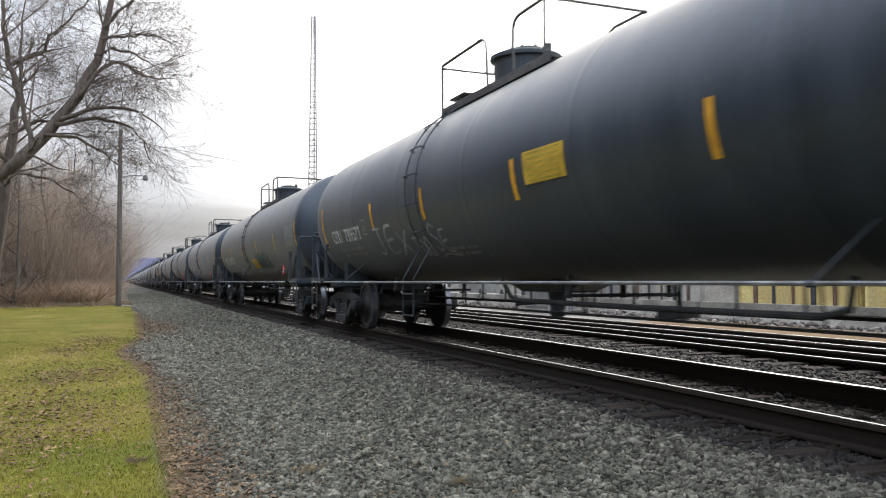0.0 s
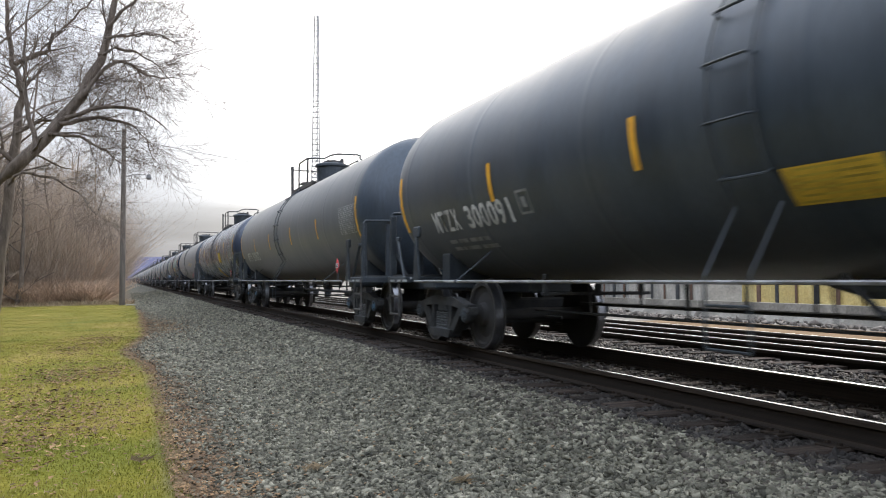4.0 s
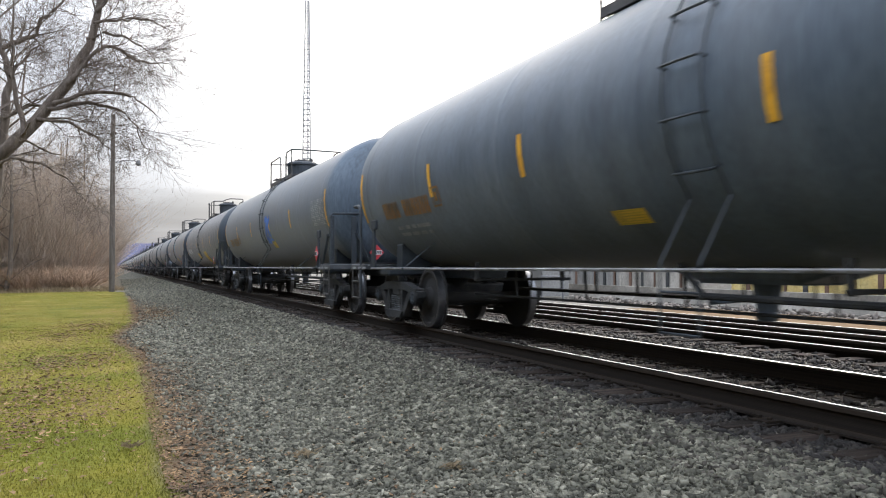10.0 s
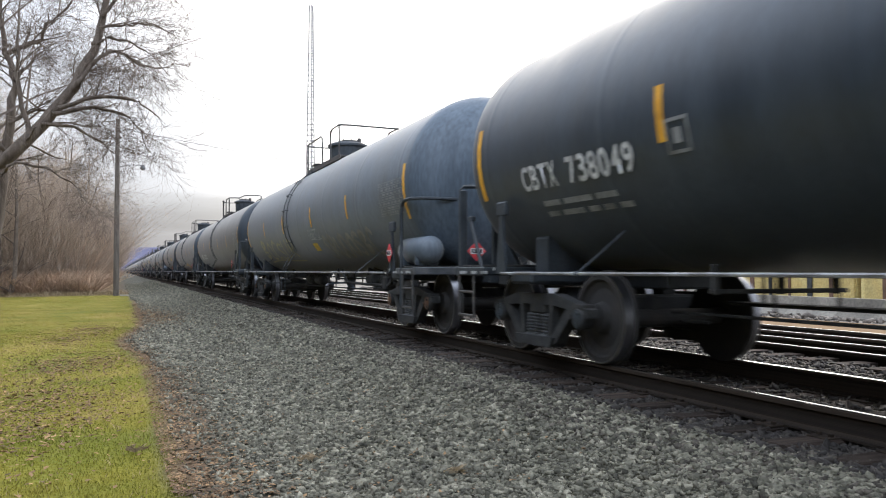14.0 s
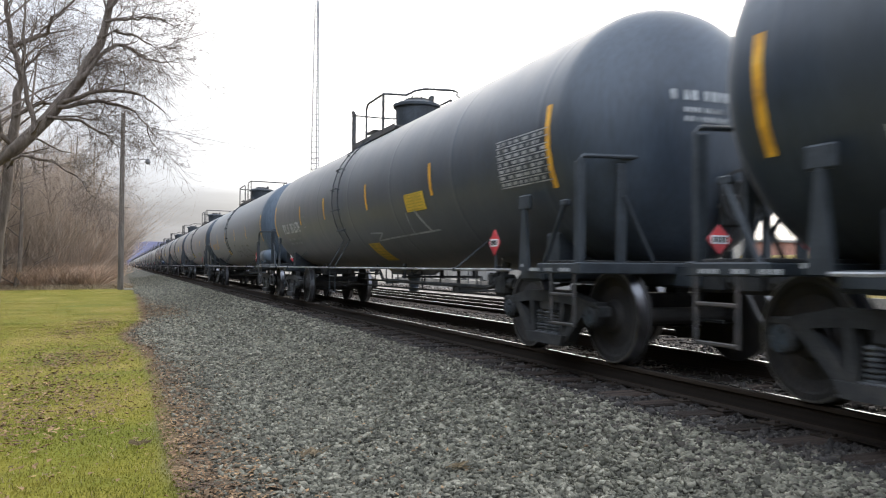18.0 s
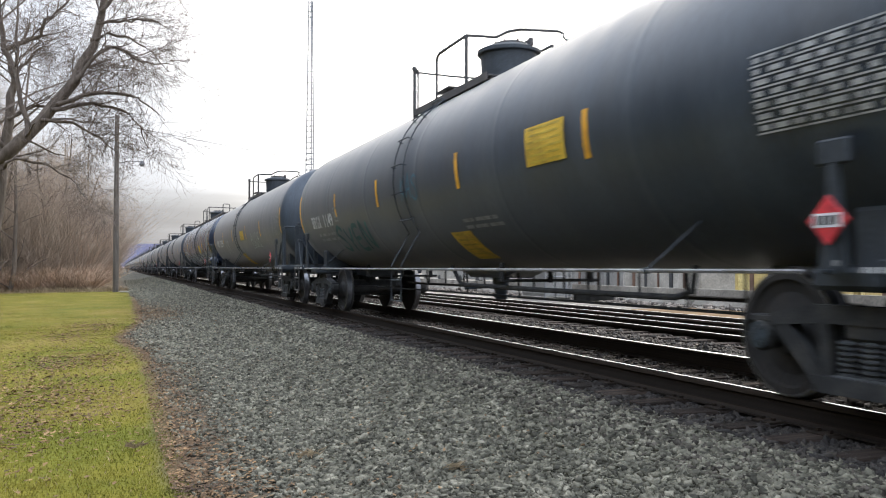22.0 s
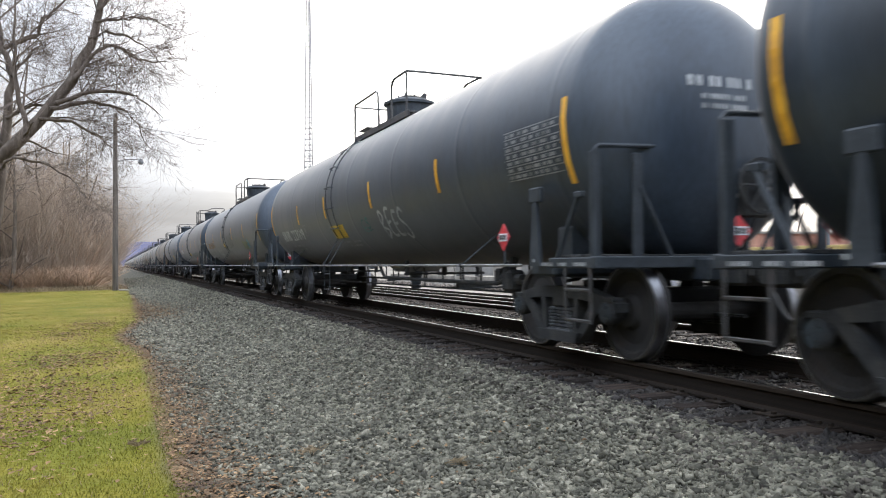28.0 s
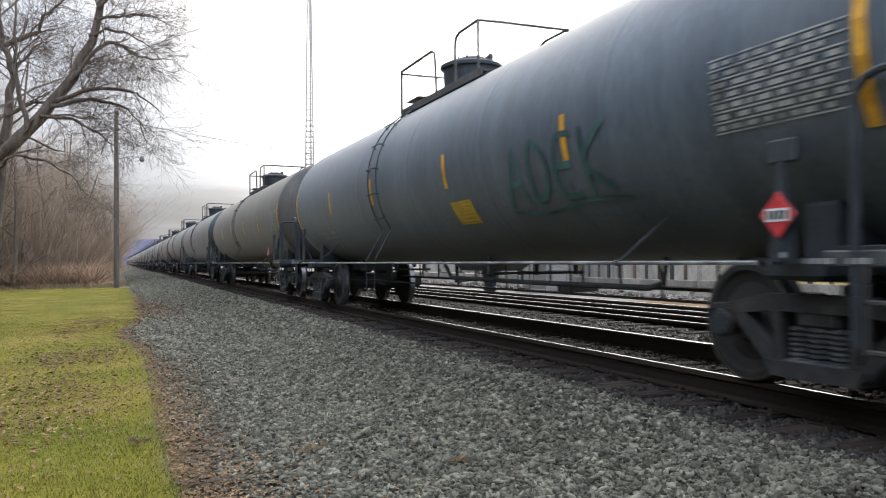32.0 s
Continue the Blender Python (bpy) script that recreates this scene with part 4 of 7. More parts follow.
def deck_bm(s, y0, y1):
    """One grated walkway beside the dome on angle brackets."""
    bm = bmesh.new()
    z = ZC + R - 0.10
    for k in range(3):
        box(bm, (s * (0.44 + 0.10 * k), (y0 + y1) / 2, z), (0.075, y1 - y0, 0.028), 0.004)
    box(bm, (s * 0.70, (y0 + y1) / 2, z - 0.02), (0.03, y1 - y0, 0.11), 0.004)
    for y in (y0 + 0.1, (y0 + y1) / 2, y1 - 0.1):
        box(bm, (s * 0.54, y, z - 0.03), (0.34, 0.05, 0.035), 0.004)
        rod(bm, (s * 0.68, y, z - 0.03), on_tank(y, 1.42, -0.01, s), 0.022, 6)
        rod(bm, (s * 0.42, y, z - 0.03), on_tank(y, 1.70, -0.02, s), 0.022, 6)
    return bm


def crosswalk_bm(y0, y1):
    bm = bmesh.new()
    z = ZC + R + 0.03
    for k in range(3):
        box(bm, (0, y0 + (y1 - y0) * (k + 0.5) / 3, z), (1.36, (y1 - y0) / 3 - 0.03, 0.028), 0.004)
    for x in (-0.45, 0.45):
        box(bm, (x, (y0 + y1) / 2, z - 0.05), (0.04, y1 - y0, 0.09), 0.004)
        rod(bm, (x, (y0 + y1) / 2, z - 0.06), (x, (y0 + y1) / 2, ZC + R * 0.93), 0.022, 6)
    return bm


def side_guard_bm(s, y0, y1, kind):
    """Guard rail along one side of the dome walkway."""
    bm = bmesh.new()
    z, x = ZC + R, 0.70
    hi = z + 0.61
    if kind == 0:
        if s < 0:
            pipe(bm, [(s * x, y1, z - 0.2), (s * x, y1, hi - 0.03), (s * x, y1 - 0.03, hi), (s * x, y1 - 1.5, hi), (s * x, y1 - 1.6, hi - 0.06), (s * x, y1 - 1.63, hi - 0.16), (s * x, y1 - 1.68, z - 0.12)], 0.022, 6)
        else:
            rod(bm, (s * x, y1, z - 0.2), (s * x, y1, hi), 0.022, 6)
    else:
        if s < 0:
            pipe(bm, [(s * x, y1, z - 0.2), (s * x, y1, hi)], 0.034, 8)
            lathe(bm, [(-0.05, 0.0), (-0.03, 0.05), (0.02, 0.05), (0.05, 0.0)], Matrix.Translation((s * x, y1, hi + 0.02)), 8)
            rod(bm, (s * x, y1 - 0.17, z - 0.16), (s * x, y1 - 0.17, hi - 0.03), 0.018, 6)
            rod(bm, (s * x, y1, hi - 0.05), (s * x, y1 - 0.17, hi - 0.05), 0.016, 6)
        else:
            rod(bm, (s * x, y1, z - 0.2), (s * x, y1, hi - 0.05), 0.024, 6)
    return bm


def dome_rail_bm(s, y0, y1, kind):
    """Second guard rail, nearer the dome."""
    bm = bmesh.new()
    z, x = ZC + R, 0.70
    hi = z + 0.61
    if kind == 0:
        pipe(bm, [(s * x, y1 - 2.45, z - 0.12), (s * x, y1 - 2.45, hi - 0.14), (s * x, y1 - 2.50, hi - 0.04), (s * x, y1 - 2.62, hi), (s * x, y0 + 0.1, hi)], 0.022, 6)
        rod(bm, (s * x, y0 + 0.12, z - 0.12), (s * x, y0 + 0.12, hi), 0.020, 6)
    else:
        pipe(bm, [(s * x, y1 - 1.03, z - 0.12), (s * x, y1 - 1.03, hi - 0.10), (s * x, y1 - 1.08, hi - 0.02), (s * x, y1 - 1.20, hi), (s * x, y1 - 2.2, hi)], 0.024, 6)
        rod(bm, (s * x, y1 - 2.2, z - 0.12), (s * x, y1 - 2.2, hi), 0.030, 6)
    return bm


def end_guard_bm(y, kind):
    """Rail across the car beside the dome: straight at the far end, or bent over the near one."""
    bm = bmesh.new()
    z = ZC + R + 0.61
    if kind == 0:
        pipe(bm, [(-0.70, y, z - 0.04), (0.0, y, z - 0.05), (0.70, y, z - 0.04)], 0.018, 6)
    elif kind == 1:
        pipe(bm, [(-0.70, y, z), (-0.45, y - 0.02, z), (0.45, y - 0.06, z - 0.02), (0.70, y - 0.06, z - 0.02)], 0.022, 6)
    else:
        pipe(bm, [(-0.70, y, z), (-0.45, y - 0.02, z + 0.01), (-0.25, y - 0.04, z + 0.01), (-0.08, y - 0.08, z + 0.10), (0.10, y - 0.12, z + 0.14), (0.62, y - 0.3, z + 0.12), (0.70, y - 0.34, z + 0.08), (0.66, y - 0.38, z + 0.02), (0.70, y - 0.42, z - 0.04), (0.74, y - 0.55, z - 0.05)], 0.024, 6)
    return bm


def outlet_bm():
    """Bottom outlet valve with its skid."""
    bm = bmesh.new()
    box(bm, (0, 0, 0.86), (0.55, 1.3, 0.16), 0.05)
    lathe(bm, [(-0.34, 0.0), (-0.34, 0.09), (-0.30, 0.11), (-0.26, 0.09), (0, 0.14), (0.08, 0.2)], Matrix.Translation((0, 0, 0.80)), 14)
    rod(bm, (0.0, 0, 0.66), (-0.55, 0.1, 0.62), 0.02, 6)
    box(bm, (0, -0.75, 0.88), (0.5, 0.4, 0.1), 0.03, (-14, 0, 0))
    box(bm, (0, 0.75, 0.88), (0.5, 0.4, 0.1), 0.03, (14, 0, 0))
    return bm


def brake_gear_bm():
    """Long brake rod and train pipe slung under the tank on hangers."""
    bm = bmesh.new()
    rod(bm, (0.55, -5.9, 0.60), (0.55, 5.9, 0.60), 0.024, 6)
    rod(bm, (-0.15, -5.9, 0.52), (-0.15, 5.9, 0.52), 0.016, 6)
    for k in range(13):
        y = -5.4 + 0.9 * k
        rod(bm, (0.55, y, 0.60), (0.55, y, 1.0), 0.016, 6)
        if k % 2:
            rod(bm, (-0.15, y, 0.52), (-0.15, y + 0.06, 0.95), 0.014, 6)
    box(bm, (0.3, -2.1, 0.56), (0.9, 0.05, 0.1), 0.01, (0, 0, 25))
    return bm


def pipe_bracket_bm(y):
    """Dark angle bracket that carries the pipes below the tank."""
    bm = bmesh.new()
    box(bm, (0.0, y, 0.76), (1.5, 0.05, 0.04), 0.008)
    for x in (-0.7, 0.0, 0.62):
        box(bm, (x, y, 0.86), (0.06, 0.06, 0.26), 0.01)
    return bm


def equalising_pipe_bm(y0, y1):
    bm = bmesh.new()
    pipe(bm, [(-0.62, y0, 0.95), (-0.62, y0 + 0.05, 0.72), (-0.60, y0 + 0.3, 0.66), (-0.58, (y0 + y1) / 2, 0.66), (-0.60, y1 - 0.3, 0.68), (-0.62, y1, 0.95)], 0.03, 8)
    return bm


def brake_cylinder_bm(y):
    bm = bmesh.new()
    lathe(bm, [(-0.36, 0.0), (-0.35, 0.10), (-0.30, 0.13), (0.22, 0.13), (0.22, 0.17), (0.27, 0.17), (0.28, 0.10), (0.34, 0.05), (0.5, 0.04), (0.5, 0.0)], Matrix.Translation((-0.40, y, 0.76)) @ pose(0, 0, 0, 90), 18)
    rod(bm, (-0.40, y - 0.45, 0.76), (0.2, y - 0.8, 0.62), 0.03, 6)
    for d in (-0.3, 0.3):
        box(bm, (-0.40, y + d * 0.7, 0.90), (0.2, 0.05, 0.22), 0.01)
    return bm


def valve_bm(y):
    """Control valve with its pipe bracket, dirt collector and auxiliary reservoir."""
    bm = bmesh.new()
    box(bm, (-0.52, y, 0.70), (0.24, 0.26, 0.28), 0.04)
    rod(bm, (-0.52, y - 0.30, 0.72), (-0.52, y + 0.30, 0.72), 0.07, 10)
    box(bm, (-0.50, y + 0.38, 0.75), (0.18, 0.14, 0.22), 0.03)
    rod(bm, (-0.52, y - 0.06, 0.58), (-0.52, y - 0.06, 0.48), 0.05, 8)
    rod(bm, (-0.52, y + 0.1, 0.62), (-1.2, y + 0.2, 0.60), 0.012, 5)
    rod(bm, (-0.55, y, 0.8), (-0.5, y, 1.0), 0.06, 8)
    pipe(bm, [(-0.55, y - 0.3, 0.7), (-0.45, y - 0.7, 0.66), (-0.2, y - 1.1, 0.74), (-0.1, y - 1.4, 0.95)], 0.025, 6)
    return bm


def air_tank_bm(y):
    """Air tank lying along the car below the shell, in two straps."""
    bm = bmesh.new()
    lathe(bm, [(-0.36, 0.0), (-0.34, 0.09), (-0.28, 0.14), (0.28, 0.14), (0.34, 0.09), (0.36, 0.0)], Matrix.Translation((-0.15, y, 0.70)) @ pose(0, 0, 0, 90), 16)
    for d in (-0.2, 0.2):
        box(bm, (-0.15, y + d, 0.86), (0.30, 0.04, 0.26), 0.01)
    return bm


def relay_valve_bm(y):
    """Small valve block on a hanger with a lever and pipe stubs."""
    bm = bmesh.new()
    box(bm, (-0.45, y, 0.74), (0.2, 0.22, 0.22), 0.03)
    box(bm, (-0.45, y - 0.24, 0.78), (0.14, 0.14, 0.14), 0.02)
    rod(bm, (-0.45, y, 0.8), (-0.42, y, 1.0), 0.05, 8)
    rod(bm, (-0.45, y + 0.1, 0.6), (-1.1, y + 0.35, 0.56), 0.016, 6)
    rod(bm, (-0.45, y - 0.3, 0.74), (-0.30, y - 0.9, 0.74), 0.025, 6)
    return bm


def reservoir_bm(d):
    bm = bmesh.new()
    lathe(bm, [(-0.55, 0.0), (-0.53, 0.12), (-0.46, 0.2), (0.46, 0.2), (0.53, 0.12), (0.55, 0.0)], Matrix.Translation((-1.1, d * 8.0, 1.24)) @ pose(0, 0, 0, 90), 20)
    for k in (-0.28, 0.28):
        box(bm, (-1.1, d * 8.0 + k, 1.12), (0.36, 0.05, 0.22), 0.01)
    return bm


def gusset_bm(s, d):
    """Tapered bracket that ties the sill to the shell side."""
    bm = bmesh.new()
    prism(bm, [(d * 7.24, 0.9), (d * 7.46, 0.9), (d * 7.38, 1.55), (d * 7.32, 1.55)], s * 1.315, s * 1.35)
    box(bm, (s * 1.325, d * 7.35, 1.62), (0.05, 0.24, 0.16), 0.015)
    return bm


def placard(car, at, face):
    """Red and white hazard diamond in its holder; at is the centre, face the way it looks."""
    m = Matrix.Translation(at) @ pose(0, 0, 0, 0, 0, face)
    h = piece("placard", cached("placard", lambda: as_mesh("placard", diamond_bm(), PLACRED)), car, m)
    h["label"] = "red diamond hazard placard with a white band"
    piece("placard_band", cached("pband", lambda: as_mesh("placard_band", band_bm(), PLACWHITE)), h)
    piece("placard_bars", cached("pbars", lambda: as_mesh("placard_bars", bars_bm(), INKBLACK)), h)
    return h


def placard_holder_bm():
    bm = bmesh.new()
    box(bm, (-1.365, -6.80, 1.06), (0.012, 0.05, 0.34), 0.003)
    box(bm, (-1.365, -6.80, 1.21), (0.012, 0.16, 0.16), 0.003, (45, 0, 0))
    rod(bm, (-1.365, -6.80, 0.91), (-1.42, -6.80, 0.905), 0.014, 6)
    return bm


def diamond_bm():
    bm = bmesh.new()
    return box(bm, (0, 0, 0), (0.215, 0.012, 0.215), 0.003, (0, 45, 0))


def band_bm():
    bm = bmesh.new()
    box(bm, (0, -0.008, 0), (0.20, 0.006, 0.085))
    return bm


def bars_bm():
    bm = bmesh.new()
    for k in range(4):
        box(bm, (-0.066 + 0.044 * k, -0.0125, 0), (0.028, 0.004, 0.055))
    return bm


def lettering_bm(text, s0, h0, size, width, side=-1):
    """Stencilled mark and number from the built-in font laid round the shell; # stands for a plain block."""
    bm = bmesh.new()
    cell = width / len(text)
    for k, ch in enumerate(text):
        a = s0 + k * cell
        if ch == " ":
            continue
        if ch == "#":
            for b in (0.06, 0.52):
                patch(bm, side * (a + cell * b), side * (a + cell * (b + 0.30)), h0, h0 + size * 0.72, 0.009, side, n=2)
            continue
        c = bpy.data.curves.new("figures", "FONT")
        c.body, c.size, c.offset = ch, size, size * 0.022
        tmp = bpy.data.objects.new("figures", c)
        scene.collection.objects.link(tmp)
        me = bpy.data.meshes.new_from_object(tmp)
        b2 = bmesh.new()
        b2.from_mesh(me)
        x0, x1 = min(v.co.x for v in b2.verts), max(v.co.x for v in b2.verts)
        k_x = min(1.15, 0.84 * cell / (x1 - x0))
        for v in b2.verts:
            v.co = on_tank(side * (a + cell * 0.5 + (v.co.x - (x0 + x1) / 2) * k_x), h0 + v.co.y, 0.010, side)
        me2 = bpy.data.meshes.new("figures")
        b2.to_mesh(me2)
        b2.free()
        bm.from_mesh(me2)
        bpy.data.objects.remove(tmp)
        bpy.data.curves.remove(c)
    return bm


def small_print_bm(s0, h0, width, rows, row_h, side=-1, seed=1, gap=0.5):
    """Lines of unreadable stencilling as short bars."""
    rnd = random.Random(seed)
    bm = bmesh.new()
    for r in range(rows):
        s = s0
        h = h0 - r * row_h
        while s < s0 + width - row_h:
            l = rnd.uniform(1.2, 4.5) * row_h
            l = min(l, s0 + width - s)
            patch(bm, side * s, side * (s + l), h, h + row_h * (1 - gap), 0.009, side, n=1)
            s += l + row_h * rnd.uniform(0.4, 0.9)
    return bm


def data_panel_bm(s0, h0, width, height, side=-1):
    """Inspection table: ruled lines with cells of small print."""
    bm = bmesh.new()
    rnd = random.Random(7)
    n = 7
    for r in range(n + 1):
        h = h0 + height * r / n
        patch(bm, side * s0, side * (s0 + width), h, h + 0.012, 0.009, side, n=1)
        if r < n:
            s = s0 + 0.03
            while s < s0 + width - 0.1:
                l = rnd.uniform(0.05, 0.16)
                patch(bm, side * s, side * (s + l), h + height / n * 0.34, h + height / n * 0.8, 0.009, side, n=1)
                s += l + rnd.uniform(0.03, 0.10)
    return bm


def class_box_bm(s0, h0, size, side=-1):
    bm = bmesh.new()
    t = size * 0.1
    for a in ((s0, s0 + size, h0, h0 + t), (s0, s0 + size, h0 + size - t, h0 + size), (s0, s0 + t, h0 + t, h0 + size - t), (s0 + size - t, s0 + size, h0 + t, h0 + size - t),
              (s0 + size * 0.32, s0 + size * 0.68, h0 + size * 0.28, h0 + size * 0.72)):
        patch(bm, side * a[0], side * a[1], a[2], a[3], 0.009, side, n=1)
    return bm


def smooth_line(pts, k=6):
    """A curve that runs smoothly through the points."""
    out = []
    for i in range(len(pts) - 1):
        p0, p1, p2, p3 = pts[max(i - 1, 0)], pts[i], pts[i + 1], pts[min(i + 2, len(pts) - 1)]
        for q in range(k):
            t = q / k
            out.append(tuple(0.5 * (2 * p1[c] + (p2[c] - p0[c]) * t + (2 * p0[c] - 5 * p1[c] + 4 * p2[c] - p3[c]) * t * t + (3 * p1[c] - p0[c] - 3 * p2[c] + p3[c]) * t ** 3) for c in (0, 1)))
    return out + [pts[-1]]


STROKES = {
    "A": (((0.05, 0.0), (0.3, 0.6), (0.5, 1.0), (0.7, 0.5), (0.95, 0.0)), ((0.2, 0.38), (0.8, 0.42))), "B": (((0.15, 0.0), (0.18, 1.0), (0.75, 0.85), (0.2, 0.52), (0.85, 0.3), (0.15, 0.0)),),
    "C": (((0.9, 0.85), (0.5, 1.0), (0.12, 0.55), (0.4, 0.02), (0.9, 0.15)),), "D": (((0.15, 0.0), (0.15, 1.0), (0.7, 0.85), (0.88, 0.45), (0.6, 0.05), (0.15, 0.0)),),
    "E": (((0.85, 0.98), (0.2, 0.9), (0.15, 0.1), (0.9, 0.05)), ((0.2, 0.5), (0.72, 0.55))), "G": (((0.85, 0.9), (0.4, 1.0), (0.1, 0.5), (0.4, 0.0), (0.85, 0.2), (0.85, 0.5), (0.55, 0.48)),),
    "H": (((0.15, 1.0), (0.12, 0.0)), ((0.85, 1.0), (0.88, 0.0)), ((0.15, 0.5), (0.85, 0.55))), "J": (((0.2, 1.0), (0.95, 0.98)), ((0.62, 1.0), (0.6, 0.3), (0.4, 0.0), (0.05, 0.15))),
    "K": (((0.15, 1.0), (0.15, 0.0)), ((0.9, 1.0), (0.2, 0.5), (0.95, 0.0))), "M": (((0.05, 0.0), (0.2, 1.0), (0.5, 0.3), (0.8, 1.0), (0.95, 0.0)),),
    "N": (((0.1, 0.0), (0.15, 1.0), (0.8, 0.05), (0.88, 1.0)),), "O": (((0.5, 1.0), (0.12, 0.6), (0.3, 0.05), (0.8, 0.1), (0.9, 0.65), (0.5, 1.0)),),
    "R": (((0.15, 0.0), (0.2, 1.0), (0.8, 0.88), (0.7, 0.55), (0.2, 0.5), (0.95, 0.0)),), "S": (((0.9, 0.85), (0.45, 1.0), (0.15, 0.72), (0.75, 0.42), (0.8, 0.12), (0.4, 0.0), (0.05, 0.18)),),
    "T": (((0.0, 0.95), (1.0, 1.0)), ((0.5, 0.98), (0.45, 0.0))), "U": (((0.1, 1.0), (0.12, 0.25), (0.45, 0.0), (0.8, 0.25), (0.88, 1.0)),),
    "V": (((0.05, 1.0), (0.45, 0.0), (0.95, 1.0)),), "X": (((0.05, 0.0), (0.95, 1.0)), ((0.1, 0.95), (0.9, 0.05))),
    "Y": (((0.05, 1.0), (0.45, 0.5), (0.95, 1.0)), ((0.45, 0.5), (0.4, 0.0))), "Z": (((0.1, 0.95), (0.9, 1.0), (0.1, 0.05), (0.95, 0.0)),),
}


def sprayed_word_bm(word, seed, s0, h0, width, height, w):
    """Loose sprayed capitals with a tail, each stroke lifted a little over the last."""
    r = random.Random(seed)
    bm = bmesh.new()
    step, lift = width / len(word), 0.008
    for k, ch in enumerate(word):
        tall, drop, tilt = r.uniform(0.85, 1.1), r.uniform(-0.08, 0.08), r.uniform(0.02, 0.2)
        for line in STROKES[ch]:
            pts = [(s0 + step * (k + a * 0.92 + tilt * b + r.uniform(-0.03, 0.03)), h0 + height * (drop + b * tall + r.uniform(-0.03, 0.03))) for a, b in line]
            ribbon(bm, smooth_line(pts), w * r.uniform(0.75, 1.05), lift)
            lift += 0.0005
    if r.random() < 0.5:
        ribbon(bm, smooth_line([(s0 + width * f, h0 - height * (0.16 + 0.08 * math.sin(6 * f + seed))) for f in (0.0, 0.35, 0.7, 1.05)]), w * 0.5, lift)
    return bm


# reflective strips of each car along its side, and the height of their lower ends
STRIPS = (-7.98, -4.75, -1.85, 1.5, 4.6, 7.98)
STRIPS_OF = {
    0: (-7.6, -4.03, -1.51, 1.43, 4.64, 7.9), 1: (-7.94, -4.72, -1.68, 1.69, 4.95, 7.98), 2: (-7.94, -4.85, -1.68, 1.3, 4.6, 7.98), 5: (-7.75, -4.54, -1.68, 1.81, 4.7, 7.9), 6: (-7.9, -4.77, -1.55, 1.84, 4.6, 7.98),
    7: (-7.98, -4.7, -1.54, 1.89, 4.9, 7.98), 8: (-7.98, -4.75, -2.07, 1.46, 4.79, 7.98), 9: (-7.98, -4.9, -1.86, 1.4, 4.33, 7.98), 10: (-7.98, -4.85, -1.86, 1.53, 4.67, 7.98),
    11: (-7.9, -4.45, -1.93, 1.46, 4.71, 7.98), 14: (-7.85, -4.46, -1.53, 1.83, 4.7, 7.98), 15: (-7.91, -4.51, -2.0, 1.25, 4.5, 7.9), 16: (-7.98, -4.75, -1.77, 1.45, 4.59, 7.98),
    17: (-7.98, -4.65, -1.7, 1.62, 4.65, 7.98), 24: (-7.98, -4.6, -1.5, 1.75, 4.75, 7.98),
    18: (-7.96, -4.7, -1.91, 1.53, 4.6, 7.98), 19: (-7.98, -4.71, -1.89, 1.62, 4.6, 7.98), 20: (-7.98, -4.72, -1.86, 1.25, 4.43, 7.98), 23: (-7.98, -4.55, -1.85, 1.43, 4.6, 7.98)}
STRIP_H = {0: -0.48, 1: -0.48, 2: -0.44, 3: -0.44, 4: -0.44, 5: -0.15, 7: -0.34, 11: -0.33, 12: -0.37, 15: -0.35, 18: -0.35}


